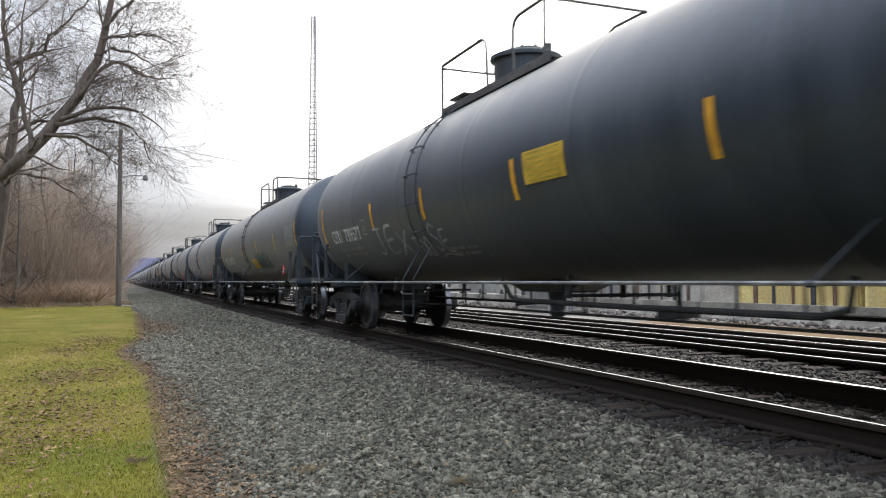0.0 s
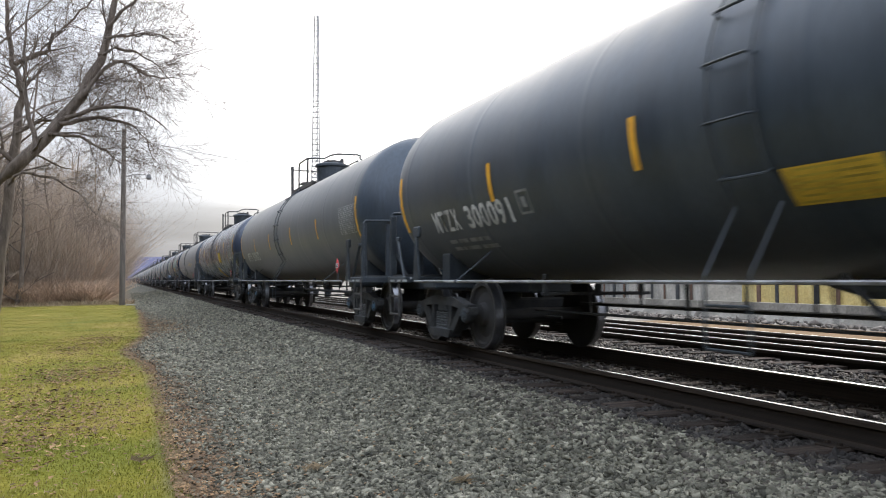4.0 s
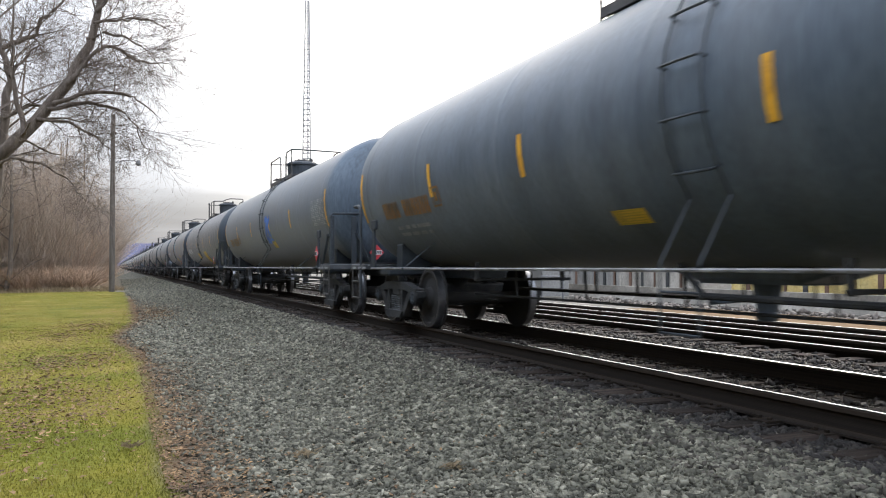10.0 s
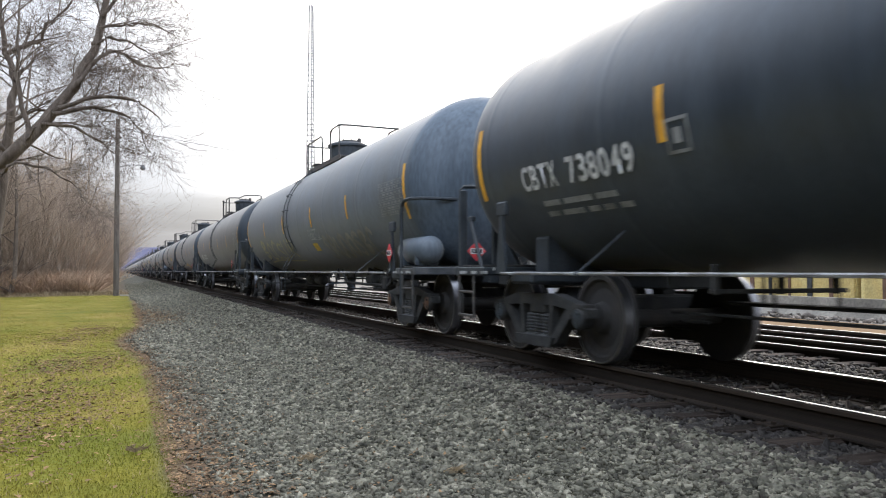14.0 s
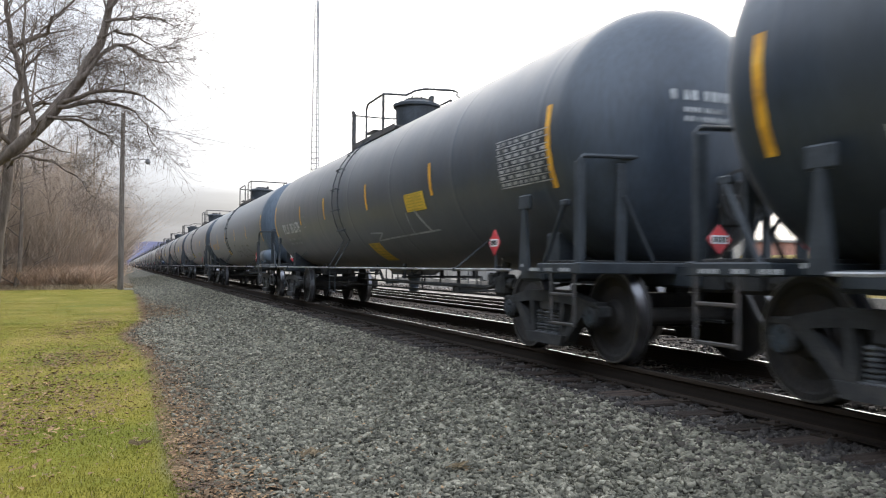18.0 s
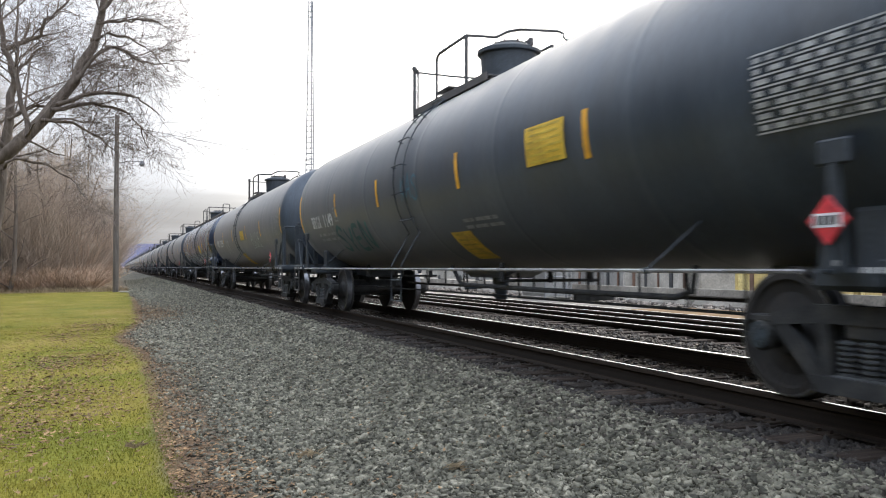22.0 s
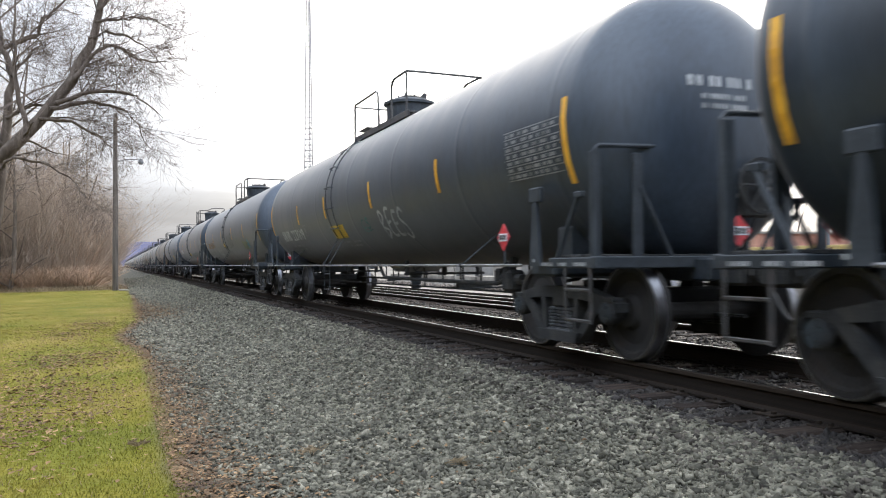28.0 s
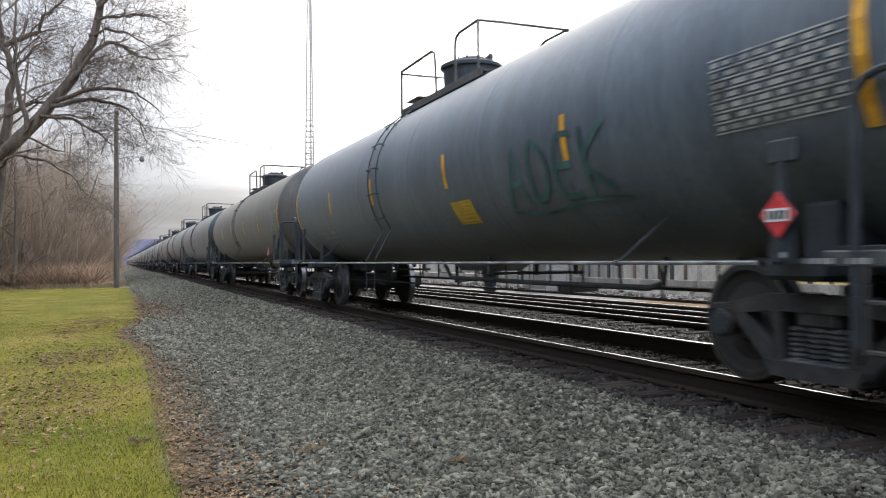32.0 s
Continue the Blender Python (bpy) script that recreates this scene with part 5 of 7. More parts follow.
def tank_car(label, paint="black", cap=CAPBROWN, ribs=False, detail=True, dome_kind=0, hoop=False, res=False, gear=0, strip_h=-0.30, strips=STRIPS, walkway=False, dome_y=0.0, ladder_y=None, placard_y=-6.70, valve=True):
    """One tank car; cars share their meshes and differ in paint, fittings and lettering."""
    car = thing("tank_car", label, "tank car", "cars of the train")
    p = PAINT[paint]
    ladder_y = dome_y if ladder_y is None else ladder_y
    rings = [-7.7, -5.3, -2.65, 0.0, 2.65, 5.3, 7.7] if not ribs else [-7.7 + 0.70 * i for i in range(23)]

    def add(name, key, make, mat, smooth=False, under=car, dy=0.0):
        return piece(name, cached((name, key, mat.name), lambda: as_mesh(name, make(), mat, smooth)), under, Matrix.Translation((0, dy, 0)))

    add("tank", ribs, lambda: shell_bm(R, rings), p, True)
    for d in (-1, 1):
        add("stub_sill", d, lambda: sill_bm(d), FRAME)
        add("coupler", d, lambda: coupler_bm(d), STEEL)
        plat = add("end_platform", d, lambda: platform_bm(d), GREYSTEEL if paint == "grey" else FRAME)
        if detail:
            for k in range(4):
                for x, w in ((-0.93, 0.84), (0, 0.98), (0.93, 0.84)):
                    piece("board", cached(("board", w), lambda: as_mesh("board", board_bm(w), STEEL)), plat, Matrix.Translation((x, d * (7.87 + 0.165 * k), 0.99)))
        if detail:
            add("sill_stencil", d, lambda: sill_print_bm(d), PANELWHITE)["kind"] = "stuff"
        add("end_railing", (d, hoop), lambda: end_railing_bm(d, hoop), FRAME)
        add_truck(car, truck_at(d), cap)
        if detail:
            add("air_hose", d, lambda: hose_bm(d), INKBLACK)
            for s in (-1, 1):
                add("bracket", (s, d), lambda: gusset_bm(s, d), FRAME)
                add("end_ladder", (s, d), lambda: end_ladder_bm(s, d), RAILPAINT)
                if not hoop:
                    for x in (1.33, 0.88):
                        add("stanchion", (s, d, x), lambda: post_bm(s, d, x), FRAME)
                    add("stay", (s, d, 0), lambda: stay_bm(s, d, 0), FRAME)
                    add("stay", (s, d, 1), lambda: stay_bm(s, d, 1), FRAME)
    if res:
        add("air_reservoir", 0, lambda: reservoir_bm(-1), p, True)
    for s in (-1, 1):
        add("side_handrail", s, lambda: side_rail_bm(s), BRIGHT)
        if detail:
            for y in (-5.6, 5.6):
                add("strut", (s, y), lambda: strut_bm(s, y), FRAME)
    deck = (-1.95, 1.45) if dome_kind == 0 else (-0.75, 2.15)
    for s in (-1, 1):
        if detail or s < 0:
            add("side_ladder", (s, dome_kind), lambda: side_ladder_bm(s, 1.0 if dome_kind == 0 else 0.95), FRAME, dy=ladder_y)
        add("dome_platform", (s, deck), lambda: deck_bm(s, *deck), RAILPAINT, dy=dome_y)
        add("side_guard", (s, deck), lambda: side_guard_bm(s, *deck, dome_kind), RAILPAINT, dy=dome_y)
        add("dome_rail", (s, deck), lambda: dome_rail_bm(s, *deck, dome_kind), RAILPAINT, dy=dome_y)
    add("crosswalk", deck, lambda: crosswalk_bm(0.65, 1.25), RAILPAINT, dy=dome_y)
    add("end_guard", (dome_kind, 0), lambda: end_guard_bm(deck[1], 0), RAILPAINT, dy=dome_y)
    add("end_guard", (dome_kind, 1), lambda: end_guard_bm(deck[0] + 0.12, 1) if dome_kind == 0 else end_guard_bm(deck[1] - 2.2, 2), RAILPAINT, dy=dome_y)
    dm = add("dome", dome_kind, lambda: dome_bm(dome_kind), FRAME, dy=dome_y)
    add("dome_lid", dome_kind, lambda: dome_lid_bm(dome_kind), RAILPAINT, False, dm)
    add("bottom_outlet", 0, outlet_bm, p)
    if walkway:
        for y0, y1 in ((-8.0, -1.95), (1.45, 7.75)):
            add("top_walkway", y0, lambda: top_walkway_bm(y0, y1), RAILPAINT)
        for y in (-7.95, 7.7):
            add("hoop_rail", y, lambda: hoop_rail_bm(y), RAILPAINT)
    if detail:
        add("brake_rigging", 0, brake_gear_bm, STEEL)
        if gear and valve:
            add("brake_cylinder", 0, lambda: brake_cylinder_bm(-3.4), STEEL, True)
        if gear:
            for y in (2.5, 3.6):
                add("air_tank", (gear, y), lambda: air_tank_bm(y), STEEL)
            add("relay_valve", gear, lambda: relay_valve_bm(4.9), STEEL)
        if valve:
            add("brake_valve", gear, lambda: valve_bm(-4.7 if gear else -5.2), STEEL)
        for y in (-1.5, 4.6):
            add("pipe_bracket", y, lambda: pipe_bracket_bm(y), STEEL)
        add("air_pipe", gear, lambda: equalising_pipe_bm(-5.2, -1.6 if gear else 0.4), STEEL)
        add("hand_brake", 0, hand_brake_bm, STEEL)
    for s_at in strips:
        y = -s_at
        big = abs(y) > 7
        for s in (-1, 1):
            h0, h1 = (strip_h - 0.2, strip_h + 0.64) if big else (strip_h, strip_h + 0.45)
            add("reflective_strip", (y, s, h0), lambda: patch(bmesh.new(), y + 0.05, y - 0.05, h0, h1, 0.007, s), YELLOW)
    if detail:
        py = -7.36 if paint == "grey" else placard_y
        add("placard_holder", 0, placard_holder_bm, FRAME, dy=py + 6.80)
        placard(car, (-1.38, py, 1.21), -90)
        placard(car, (-0.45 if paint in ("grey", "slate") else 0.15, -8.62, 1.22), 0)
        placard(car, (-0.15, 8.62, 1.22), 180)
    return car


def top_walkway_bm(y0, y1):
    """One length of the running board on top of the tank, on low brackets."""
    bm = bmesh.new()
    z = ZC + R - 0.07
    for x in (-0.60, -0.46, -0.32):
        box(bm, (x, (y0 + y1) / 2, z), (0.115, y1 - y0, 0.03), 0.004)
    box(bm, (-0.675, (y0 + y1) / 2, z - 0.03), (0.025, y1 - y0, 0.10), 0.004)
    for k in range(6):
        y = y0 + 0.2 + (y1 - y0 - 0.4) * k / 5
        box(bm, (-0.46, y, z - 0.03), (0.46, 0.06, 0.05), 0.006)
        rod(bm, (-0.64, y, z - 0.03), on_tank(y, 1.45, -0.02), 0.022, 6)
    return bm


def hoop_rail_bm(y):
    """Small bent grab rail at the end of the running board."""
    z = ZC + R - 0.07
    pts = [(-0.67, y, z - 0.08)] + [(-0.67 + 0.07 * (1 - math.cos(radians(a))), y, z + 0.34 + 0.07 * math.sin(radians(a))) for a in (0, 30, 60, 90)]
    pts += [(-0.36 - 0.07 * (1 - math.cos(radians(a))), y, z + 0.34 + 0.07 * math.sin(radians(a))) for a in (90, 60, 30, 0)] + [(-0.36, y, z - 0.04)]
    return pipe(bmesh.new(), pts, 0.020, 6)


def on_head(x, z, lift=0.008):
    """The point on the near domed head at x across and z up."""
    rho = min(0.98, math.hypot(x, z - ZC) / R)
    return Vector((x, -RIM - HEAD * R * math.sqrt(1 - rho * rho) - lift, z))


def head_print_bm(rows, seed):
    """Stencilled lines on the head as short bars: (x0, x1, z, height) each."""
    r = random.Random(seed)
    bm = bmesh.new()
    for x0, x1, z, h in rows:
        x = x0
        while x < x1 - 0.5 * h:
            w = min(r.uniform(0.35, 0.75) * h, x1 - x)
            bm.faces.new([bm.verts.new(on_head(a, b)) for a, b in ((x, z), (x + w, z), (x + w, z + h), (x, z + h))])
            x += w + (0.7 if r.random() < 0.15 else 0.22) * h
    return bm


def sign_plate(car, s0, s1, h0, h1):
    """Yellow notice painted on the shell, with lines of print."""
    b = part("warning_panel", patch(bmesh.new(), -s0, -s1, h0, h1, 0.007, -1, n=6), PLATE, car, "yellow painted notice panel")
    bm = bmesh.new()
    r = random.Random(int(100 * (s0 + h0)))
    n = 6
    for k in range(n):
        h = h0 + (h1 - h0) * (k + 0.35) / n
        m = (s1 - s0) * r.uniform(0.06, 0.14)
        patch(bm, -s0 - m, -s1 + m, h, h + (h1 - h0) / n * 0.35, 0.010, -1, n=1)
    part("panel_print", bm, PLATEINK, b)


def letter_strokes(bm, shape, s0, s1, h0, h1, w):
    """Thick sprayed strokes given in a unit box."""
    for k, line in enumerate(shape):
        ribbon(bm, smooth_line([(s0 + (s1 - s0) * a, h0 + (h1 - h0) * b) for a, b in line]), w, 0.008 + 0.0015 * k)


SPEED, SLOW = 15.405, 0.0096
FIRST_Y = 9.4


def shift(t):
    """How far the train has gone at t seconds."""
    return SPEED * t - SLOW * t * t


def motions():
    times = [0, 2, 4, 6, 8, 10, 12, 14, 16, 18, 20, 22, 24, 26, 28, 30, 32]
    for car, y in CARS:
        walk(car, [(t, Matrix.Translation((TRACK_X, y - shift(t), 0))) for t in times])
    # the wheels roll with the train; wheelsets at the same end of a truck share one rolling curve
    first = {}
    for w, d in WHEELSETS:
        if d not in first:
            walk(w, [(k / FPS, Matrix.Translation((0, d * AXLE, WHEEL_R)) @ Matrix.Rotation(shift(k / FPS) / WHEEL_R, 4, "X")) for k in range(32 * FPS + 1)])
            first[d] = w
        else:
            w.rotation_mode = "QUATERNION"
            w.animation_data_create()
            w.animation_data.action = first[d].animation_data.action
            w.animation_data.action_slot = first[d].animation_data.action_slot


# ---- the train ----
LABELS = {
    "black": "black tank car with yellow reflective strips on the train",
    "gloss": "glossy blue-black tank car with yellow reflective strips",
    "brown": "dusty brown-black tank car with oil-stained shell",
    "grey": "slate-grey tank car with orange stencilled number",
    "slate": "dark slate-blue tank car with orange stencilled number",
    "olive": "oil-streaked grey tank car with weathered shell",
}
# paint, lettering, number of further marks
ROSTER = {
    -2: ("black", ""), -1: ("black", ""),
    0: ("black", "CBTX 739577"), 1: ("black", "MTZX 300070"), 2: ("black", "MTZX 300128"), 3: ("black", "MTZX 300091"), 4: ("black", "MTZX 300073"),
    5: ("gloss", "CTCX 730115"), 6: ("black", "#### 228927"), 7: ("gloss", "SIOX 31001"), 8: ("grey", "#### ######"), 9: ("grey", "#### ######"),
    10: ("black", "#### 229004"), 11: ("black", "CBTX 738049"), 12: ("grey", ""), 13: ("black", "#### 227123"), 14: ("black", "#### 224818"),
    15: ("black", "TILX 361576"), 16: ("grey", "#### 211982"), 17: ("black", "#### 226974"), 18: ("black", "BRGX 1149"), 19: ("black", "#### 222696"),
    20: ("gloss", "SIOX 31133"), 21: ("black", ""), 22: ("black", "#### 228958"), 23: ("black", "#### 227019"), 24: ("slate", "#### ######"),
    25: ("black", "CBTX 737804"), 26: ("grey", ""), 27: ("brown", ""), 28: ("black", ""), 29: ("olive", ""),
}
DOME = {0: 0.85, 1: -0.08, 2: 0.21, 3: -0.3, 4: -0.5, 5: -0.55, 6: 0.42, 7: 0.15, 8: 0.07, 9: 0.5, 10: -0.33, 11: -0.26, 12: 0.3, 14: 0.25, 15: -0.08, 16: 0.6, 17: 0.2, 18: -0.28, 19: -0.15, 20: 0.07, 21: 0.4, 23: 0.3, 24: 0.3, 25: -0.5, 26: 0.65}
# yellow notices: start and end along the side, lower and upper edge
PLATES = {
    0: [(1.69, 2.55, -0.34, 0.0)], 1: [(-0.06, 1.01, -0.99, -0.63)], 3: [(-0.35, 0.45, -0.92, -0.63)], 5: [(2.4, 3.19, -0.55, -0.10), (0.5, 1.15, -1.42, -0.79)],
    6: [(2.98, 3.45, -0.44, -0.22)], 7: [(2.56, 3.3, -0.58, -0.24), (0.65, 1.25, -1.43, -0.82)], 8: [(-0.78, -0.28, -1.06, -0.89)], 9: [(1.23, 1.71, -0.86, -0.64)],
    10: [(-2.38, -1.49, -0.97, -0.65), (0.74, 1.9, -1.4, -0.60)], 11: [(-0.21, 0.5, -1.5, -0.75), (3.14, 3.63, -0.72, -0.53)], 12: [(0.95, 1.4, -0.95, -0.74)],
    14: [(-0.7, 0.0, -1.5, -0.9), (-1.77, -1.32, -1.12, -0.94)], 15: [(3.3, 4.16, -0.52, -0.25), (0.3, 1.0, -1.5, -0.99)], 16: [(-1.89, -1.33, -0.94, -0.74)],
    17: [(-2.1, -1.14, -0.92, -0.62)], 18: [(0.62, 1.3, -1.5, -0.93), (3.42, 4.22, -0.30, 0.10)], 19: [(0.27, 1.12, -0.40, -0.08), (-0.96, -0.2, -1.5, -0.9)], 20: [(2.56, 3.3, -0.61, -0.19)],
    23: [(-1.72, -0.78, -0.87, -0.58)], 24: [(-1.28, -0.8, -0.66, -0.47)], 25: [(-0.34, 0.18, -0.81, -0.64)], 26: [(1.45, 2.1, -0.93, -0.59)],
}
# sprayed words: colour, start, end, lower and upper edge, stroke width, letters
TAGS = {
    0: [("white", -4.3, -2.55, -0.98, -0.52, 0.05, "JEX"), ("white", -2.43, -1.75, -1.05, -0.70, 0.045, "TOO"), ("white", -1.62, -0.96, -1.02, -0.62, 0.04, "SE")],
    1: [("teal", 0.95, 3.3, -1.0, -0.5, 0.10, "RUVNZA"), ("dim", -3.5, -2.0, -0.84, -0.5, 0.05, "CUZ")],
    6: [("dim", 1.07, 2.99, -1.04, -0.68, 0.05, "ROMDER")], 7: [("white", 2.62, 3.75, -1.02, -0.62, 0.035, "TESU"), ("dim", -2.6, -1.4, -0.75, -0.35, 0.045, "STRC"), ("white", -4.7, -3.6, -0.85, -0.45, 0.035, "YOUT"), ("dim", -0.3, 0.9, -0.85, -0.45, 0.04, "EDGE")],
    9: [("blue", 0.7, 1.55, -0.54, 0.05, 0.16, "ZK"), ("yellow", 1.3, 1.7, -0.62, -0.35, 0.05, "SO")], 11: [("cyan", -0.66, 0.66, 0.03, 0.34, 0.045, "EXO"), ("cyan", -0.5, 0.5, -0.33, -0.03, 0.045, "TRU")],
    12: [("gold", -5.9, -1.3, -1.1, -0.55, 0.11, "BOCSUR"), ("white", 0.91, 2.0, -0.62, -0.41, 0.035, "GHETO"), ("silver", 1.95, 5.8, -1.15, -0.62, 0.13, "SRUDOSBC")],
    14: [("white", -0.36, 0.62, -0.5, 0.0, 0.04, "AMO"), ("white", -0.1, 0.3, 0.05, 0.35, 0.03, "Y")], 16: [("dim", 0.3, 4.5, -1.1, -0.55, 0.07, "GHUNS")], 17: [("yellow", 1.92, 3.7, -0.88, -0.62, 0.035, "MRANEUAMSUNR"), ("yellow", 3.75, 4.4, -1.0, -0.55, 0.05, "BS")],
    18: [("teal", -5.2, -2.92, -1.1, -0.55, 0.10, "SYEN"), ("cyandim", -0.7, 0.05, -0.35, 0.05, 0.04, "KAS")], 19: [("white", 2.5, 4.3, -0.66, -0.26, 0.055, "RUKDE"), ("white", -4.1, -3.0, -0.72, -0.32, 0.045, "RUSE")],
    21: [("white", -3.6, 0.4, -0.62, -0.22, 0.05, "BRESKOND"), ("dim", 3.71, 5.11, -0.95, -0.5, 0.06, "SUR")], 23: [("white", 1.6, 2.9, -0.98, -0.5, 0.06, "BEES"), ("teal", 0.5, 1.0, -0.75, -0.55, 0.04, "CS")],
    24: [("white", -4.1, -2.6, -1.2, -0.75, 0.055, "YARO"), ("dim", 0.18, 1.6, -0.58, -0.15, 0.05, "NOS"), ("yellow", 3.97, 5.1, -0.8, -0.56, 0.09, "SEC"), ("cyan", 5.02, 5.45, -0.8, -0.55, 0.07, "R")], 25: [("teal", 1.2, 4.3, -1.0, -0.68, 0.045, "TECEYZUE")],
    26: [("teal", 3.13, 5.34, -0.75, -0.1, 0.075, "ADEK")],
}
# lines of worn print: start, width, height
LINES = {0: [(-1.16, 0.9, -1.0)], 1: [(3.31, 0.8, -0.72)], 2: [(3.27, 0.76, -0.7)], 5: [(0.52, 1.1, -0.55), (4.41, 0.92, -0.85)], 11: [(1.33, 1.07, -0.8), (4.49, 0.5, -0.78)],
         14: [(4.82, 0.4, -0.6)], 18: [(1.27, 1.1, -0.8)], 20: [(4.33, 0.74, -0.78)], 23: [(-1.2, 1.0, -1.0)], 25: [(4.6, 0.6, -0.7)]}
# outlines of the two large sprayed pieces, in a unit box
PIECE_A = (((0.03, 0.0), (0.10, 0.50), (0.17, 0.08), (0.24, 0.14), (0.31, 0.58), (0.35, 0.18)), ((0.41, 0.22), (0.39, 0.52), (0.44, 0.68), (0.52, 0.60), (0.53, 0.36), (0.48, 0.24), (0.42, 0.22)),
           ((0.74, 0.78), (0.63, 0.76), (0.60, 0.62), (0.70, 0.56), (0.60, 0.48), (0.59, 0.32), (0.72, 0.28)), ((0.80, 0.38), (0.82, 0.90), (0.95, 0.36), (0.98, 0.98)))
PIECE_B = (((0.19, 0.52), (0.055, 0.60), (0.0, 0.46), (0.035, 0.26), (0.16, 0.25), (0.27, 0.36)), ((0.16, 0.42), (0.20, 0.72), (0.26, 0.87), (0.33, 0.55), (0.36, 0.77), (0.42, 0.31), (0.45, 0.07), (0.50, 0.0)),
           ((0.55, 0.80), (0.475, 0.72), (0.465, 0.47), (0.52, 0.27), (0.60, 0.30), (0.62, 0.51), (0.55, 0.80)), ((0.57, 0.75), (0.70, 0.73), (0.76, 0.55), (0.64, 0.32), (0.60, 0.18), (0.72, 0.28), (0.84, 0.35), (0.95, 0.48)),
           ((0.71, 0.79), (0.78, 0.67), (0.84, 0.67), (0.86, 0.48), (0.84, 0.21), (0.92, 0.18), (0.99, 0.24)))
CARS = []
LADDER = {24: -0.5, 7: -1.9, 20: -1.9, 8: -1.62, 9: -1.33, 16: 0.04}
# paler grey and olive among the far cars stand in for distance haze
far_haze_paints = ("grey", "olive", "black", "brown", "olive", "grey", "black", "black", "brown")
for k in range(-2, 58):
    paint, text = ROSTER.get(k, (far_haze_paints[k % 9], ""))
    grey = paint in ("grey", "olive", "slate")
    label = LABELS[paint]
    if k in TAGS:
        label = label.split(" with ")[0] + " with %s graffiti on its side" % {"dim": "worn", "gold": "cream"}.get(TAGS[k][0][0], TAGS[k][0][0])
    car = tank_car(label, paint, CAPBLUE if k in (1, 4) else CAPBROWN if k in (7, 12) else CAPDULL, ribs=k in (10, 22), detail=k < 30, dome_kind=1 if k in (3, 4, 5, 10, 11, 13, 15, 18, 19, 25, 31, 34, 36, 40) else 0,
                   hoop=(grey and k != 9) or k in (7, 20, 21), res=k in (8, 12, 16, 20), gear=k in (7, 10, 12, 21, 28), strip_h=STRIP_H.get(k, -0.40), strips=STRIPS_OF.get(k, STRIPS), walkway=k in (7, 20, 33, 44),
                   dome_y=DOME.get(k, 0.35 * math.sin(k * 2.3) + 0.2), ladder_y=LADDER.get(k), placard_y={5: -7.75, 14: -7.1, 18: -7.35}.get(k, -6.7), valve=k not in (0, 5, 7, 14, 16, 18, 20, 25, 26))
    if k < 30:
        ink = DULLORANGE if k in (8, 9, 24) else ORANGE if grey else WHITE
        if text:
            n_s, n_h = (-6.85, -0.71) if 0 < k < 5 else (-6.77, -0.77) if k == 6 else (-6.95, -0.77) if k in (6, 13, 14, 17, 22, 23) else (-6.9, -0.50) if k in (11, 15, 18, 19) else (-6.95, -0.60)
            wide = 2.55 if 0 < k < 5 or k in (6, 13, 17, 22, 23) else 2.15 if k == 15 else 1.85 if k in (7, 18, 20) else 2.05
            mark, figures = text.split(" ")
            cell, tall = wide / len(text), 0.41 if k in (1, 2, 3, 4, 19) else 0.38 if k in (6, 23) else 0.35
            part("owner_mark", lettering_bm(mark, n_s, n_h, tall, cell * len(mark)), ink, car, "stencilled owner's mark")["kind"] = "stuff"
            part("car_number", lettering_bm(figures, n_s + cell * (len(mark) + 1), n_h, tall, cell * len(figures)), ink, car, "stencilled car number")["kind"] = "stuff"
            part("class_mark", class_box_bm(n_s + wide + (0.45 if k in (11, 15, 20) else 0.14), n_h + 0.06, 0.28), ink if grey else FADED, car, "square outlined mark")
        part("load_stencil", small_print_bm(-6.6, (n_h if text else -0.6) - 0.20, 1.5, 2, 0.12, seed=k), FADED, car, "small faded stencilled lines")["kind"] = "stuff"
        part("data_panel", data_panel_bm(6.45 if k == 5 else 6.7, -0.46, 1.2, 0.52), FADED if k in (6, 10, 12, 16, 19, 22, 23, 24) else PANELWHITE, car, "ruled inspection table")
        part("head_stencil", head_print_bm([(-0.40, 0.36, 2.57, 0.10), (-0.26, 0.28, 2.45, 0.05), (-0.26, 0.28, 2.36, 0.05)], k), ORANGE if grey else PANELWHITE, car, "stencilled lines on the domed end")["kind"] = "stuff"
        part("head_stencil", head_print_bm([(0.2, 0.7, 1.78 - 0.08 * q, 0.04) for q in range(4)], k + 50), FADED, car, "small faded lines on the domed end")["kind"] = "stuff"
    for p in PLATES.get(k, ()):
        sign_plate(car, *p)
    for q, (colour, s0, s1, h0, h1, w, word) in enumerate(TAGS.get(k, ())):
        part("graffiti", sprayed_word_bm(word, k * 7 + q, s0, h0, s1 - s0, h1 - h0, w), SPRAY[colour], car, {"dim": "worn grey", "gold": "cream", "cyandim": "worn cyan"}.get(colour, colour) + " sprayed graffiti")
    for s0, w, h in LINES.get(k, ()):
        part("worn_stencil", small_print_bm(s0, h, w, 2, 0.10, seed=k + 9), FADED, car, "worn stencilled lines")["kind"] = "stuff"
    if k in (5, 7, 20):
        part("hatch_mark", class_box_bm(6.45 if k != 20 else 5.3, -1.1, 0.5), FADED, car, "outlined rectangle stencil")
    if k == 7:
        for name, shape, a in (("graffiti", PIECE_A, (-7.45, -3.1, -0.46, 0.52)), ("graffiti", PIECE_B, (2.35, 6.6, -0.46, 0.60))):
            bm = bmesh.new()
            letter_strokes(bm, shape, *a, 0.24 if shape is PIECE_A else 0.27)
            part(name, bm, SPRAY["pale"], car, "large pale green sprayed letters")
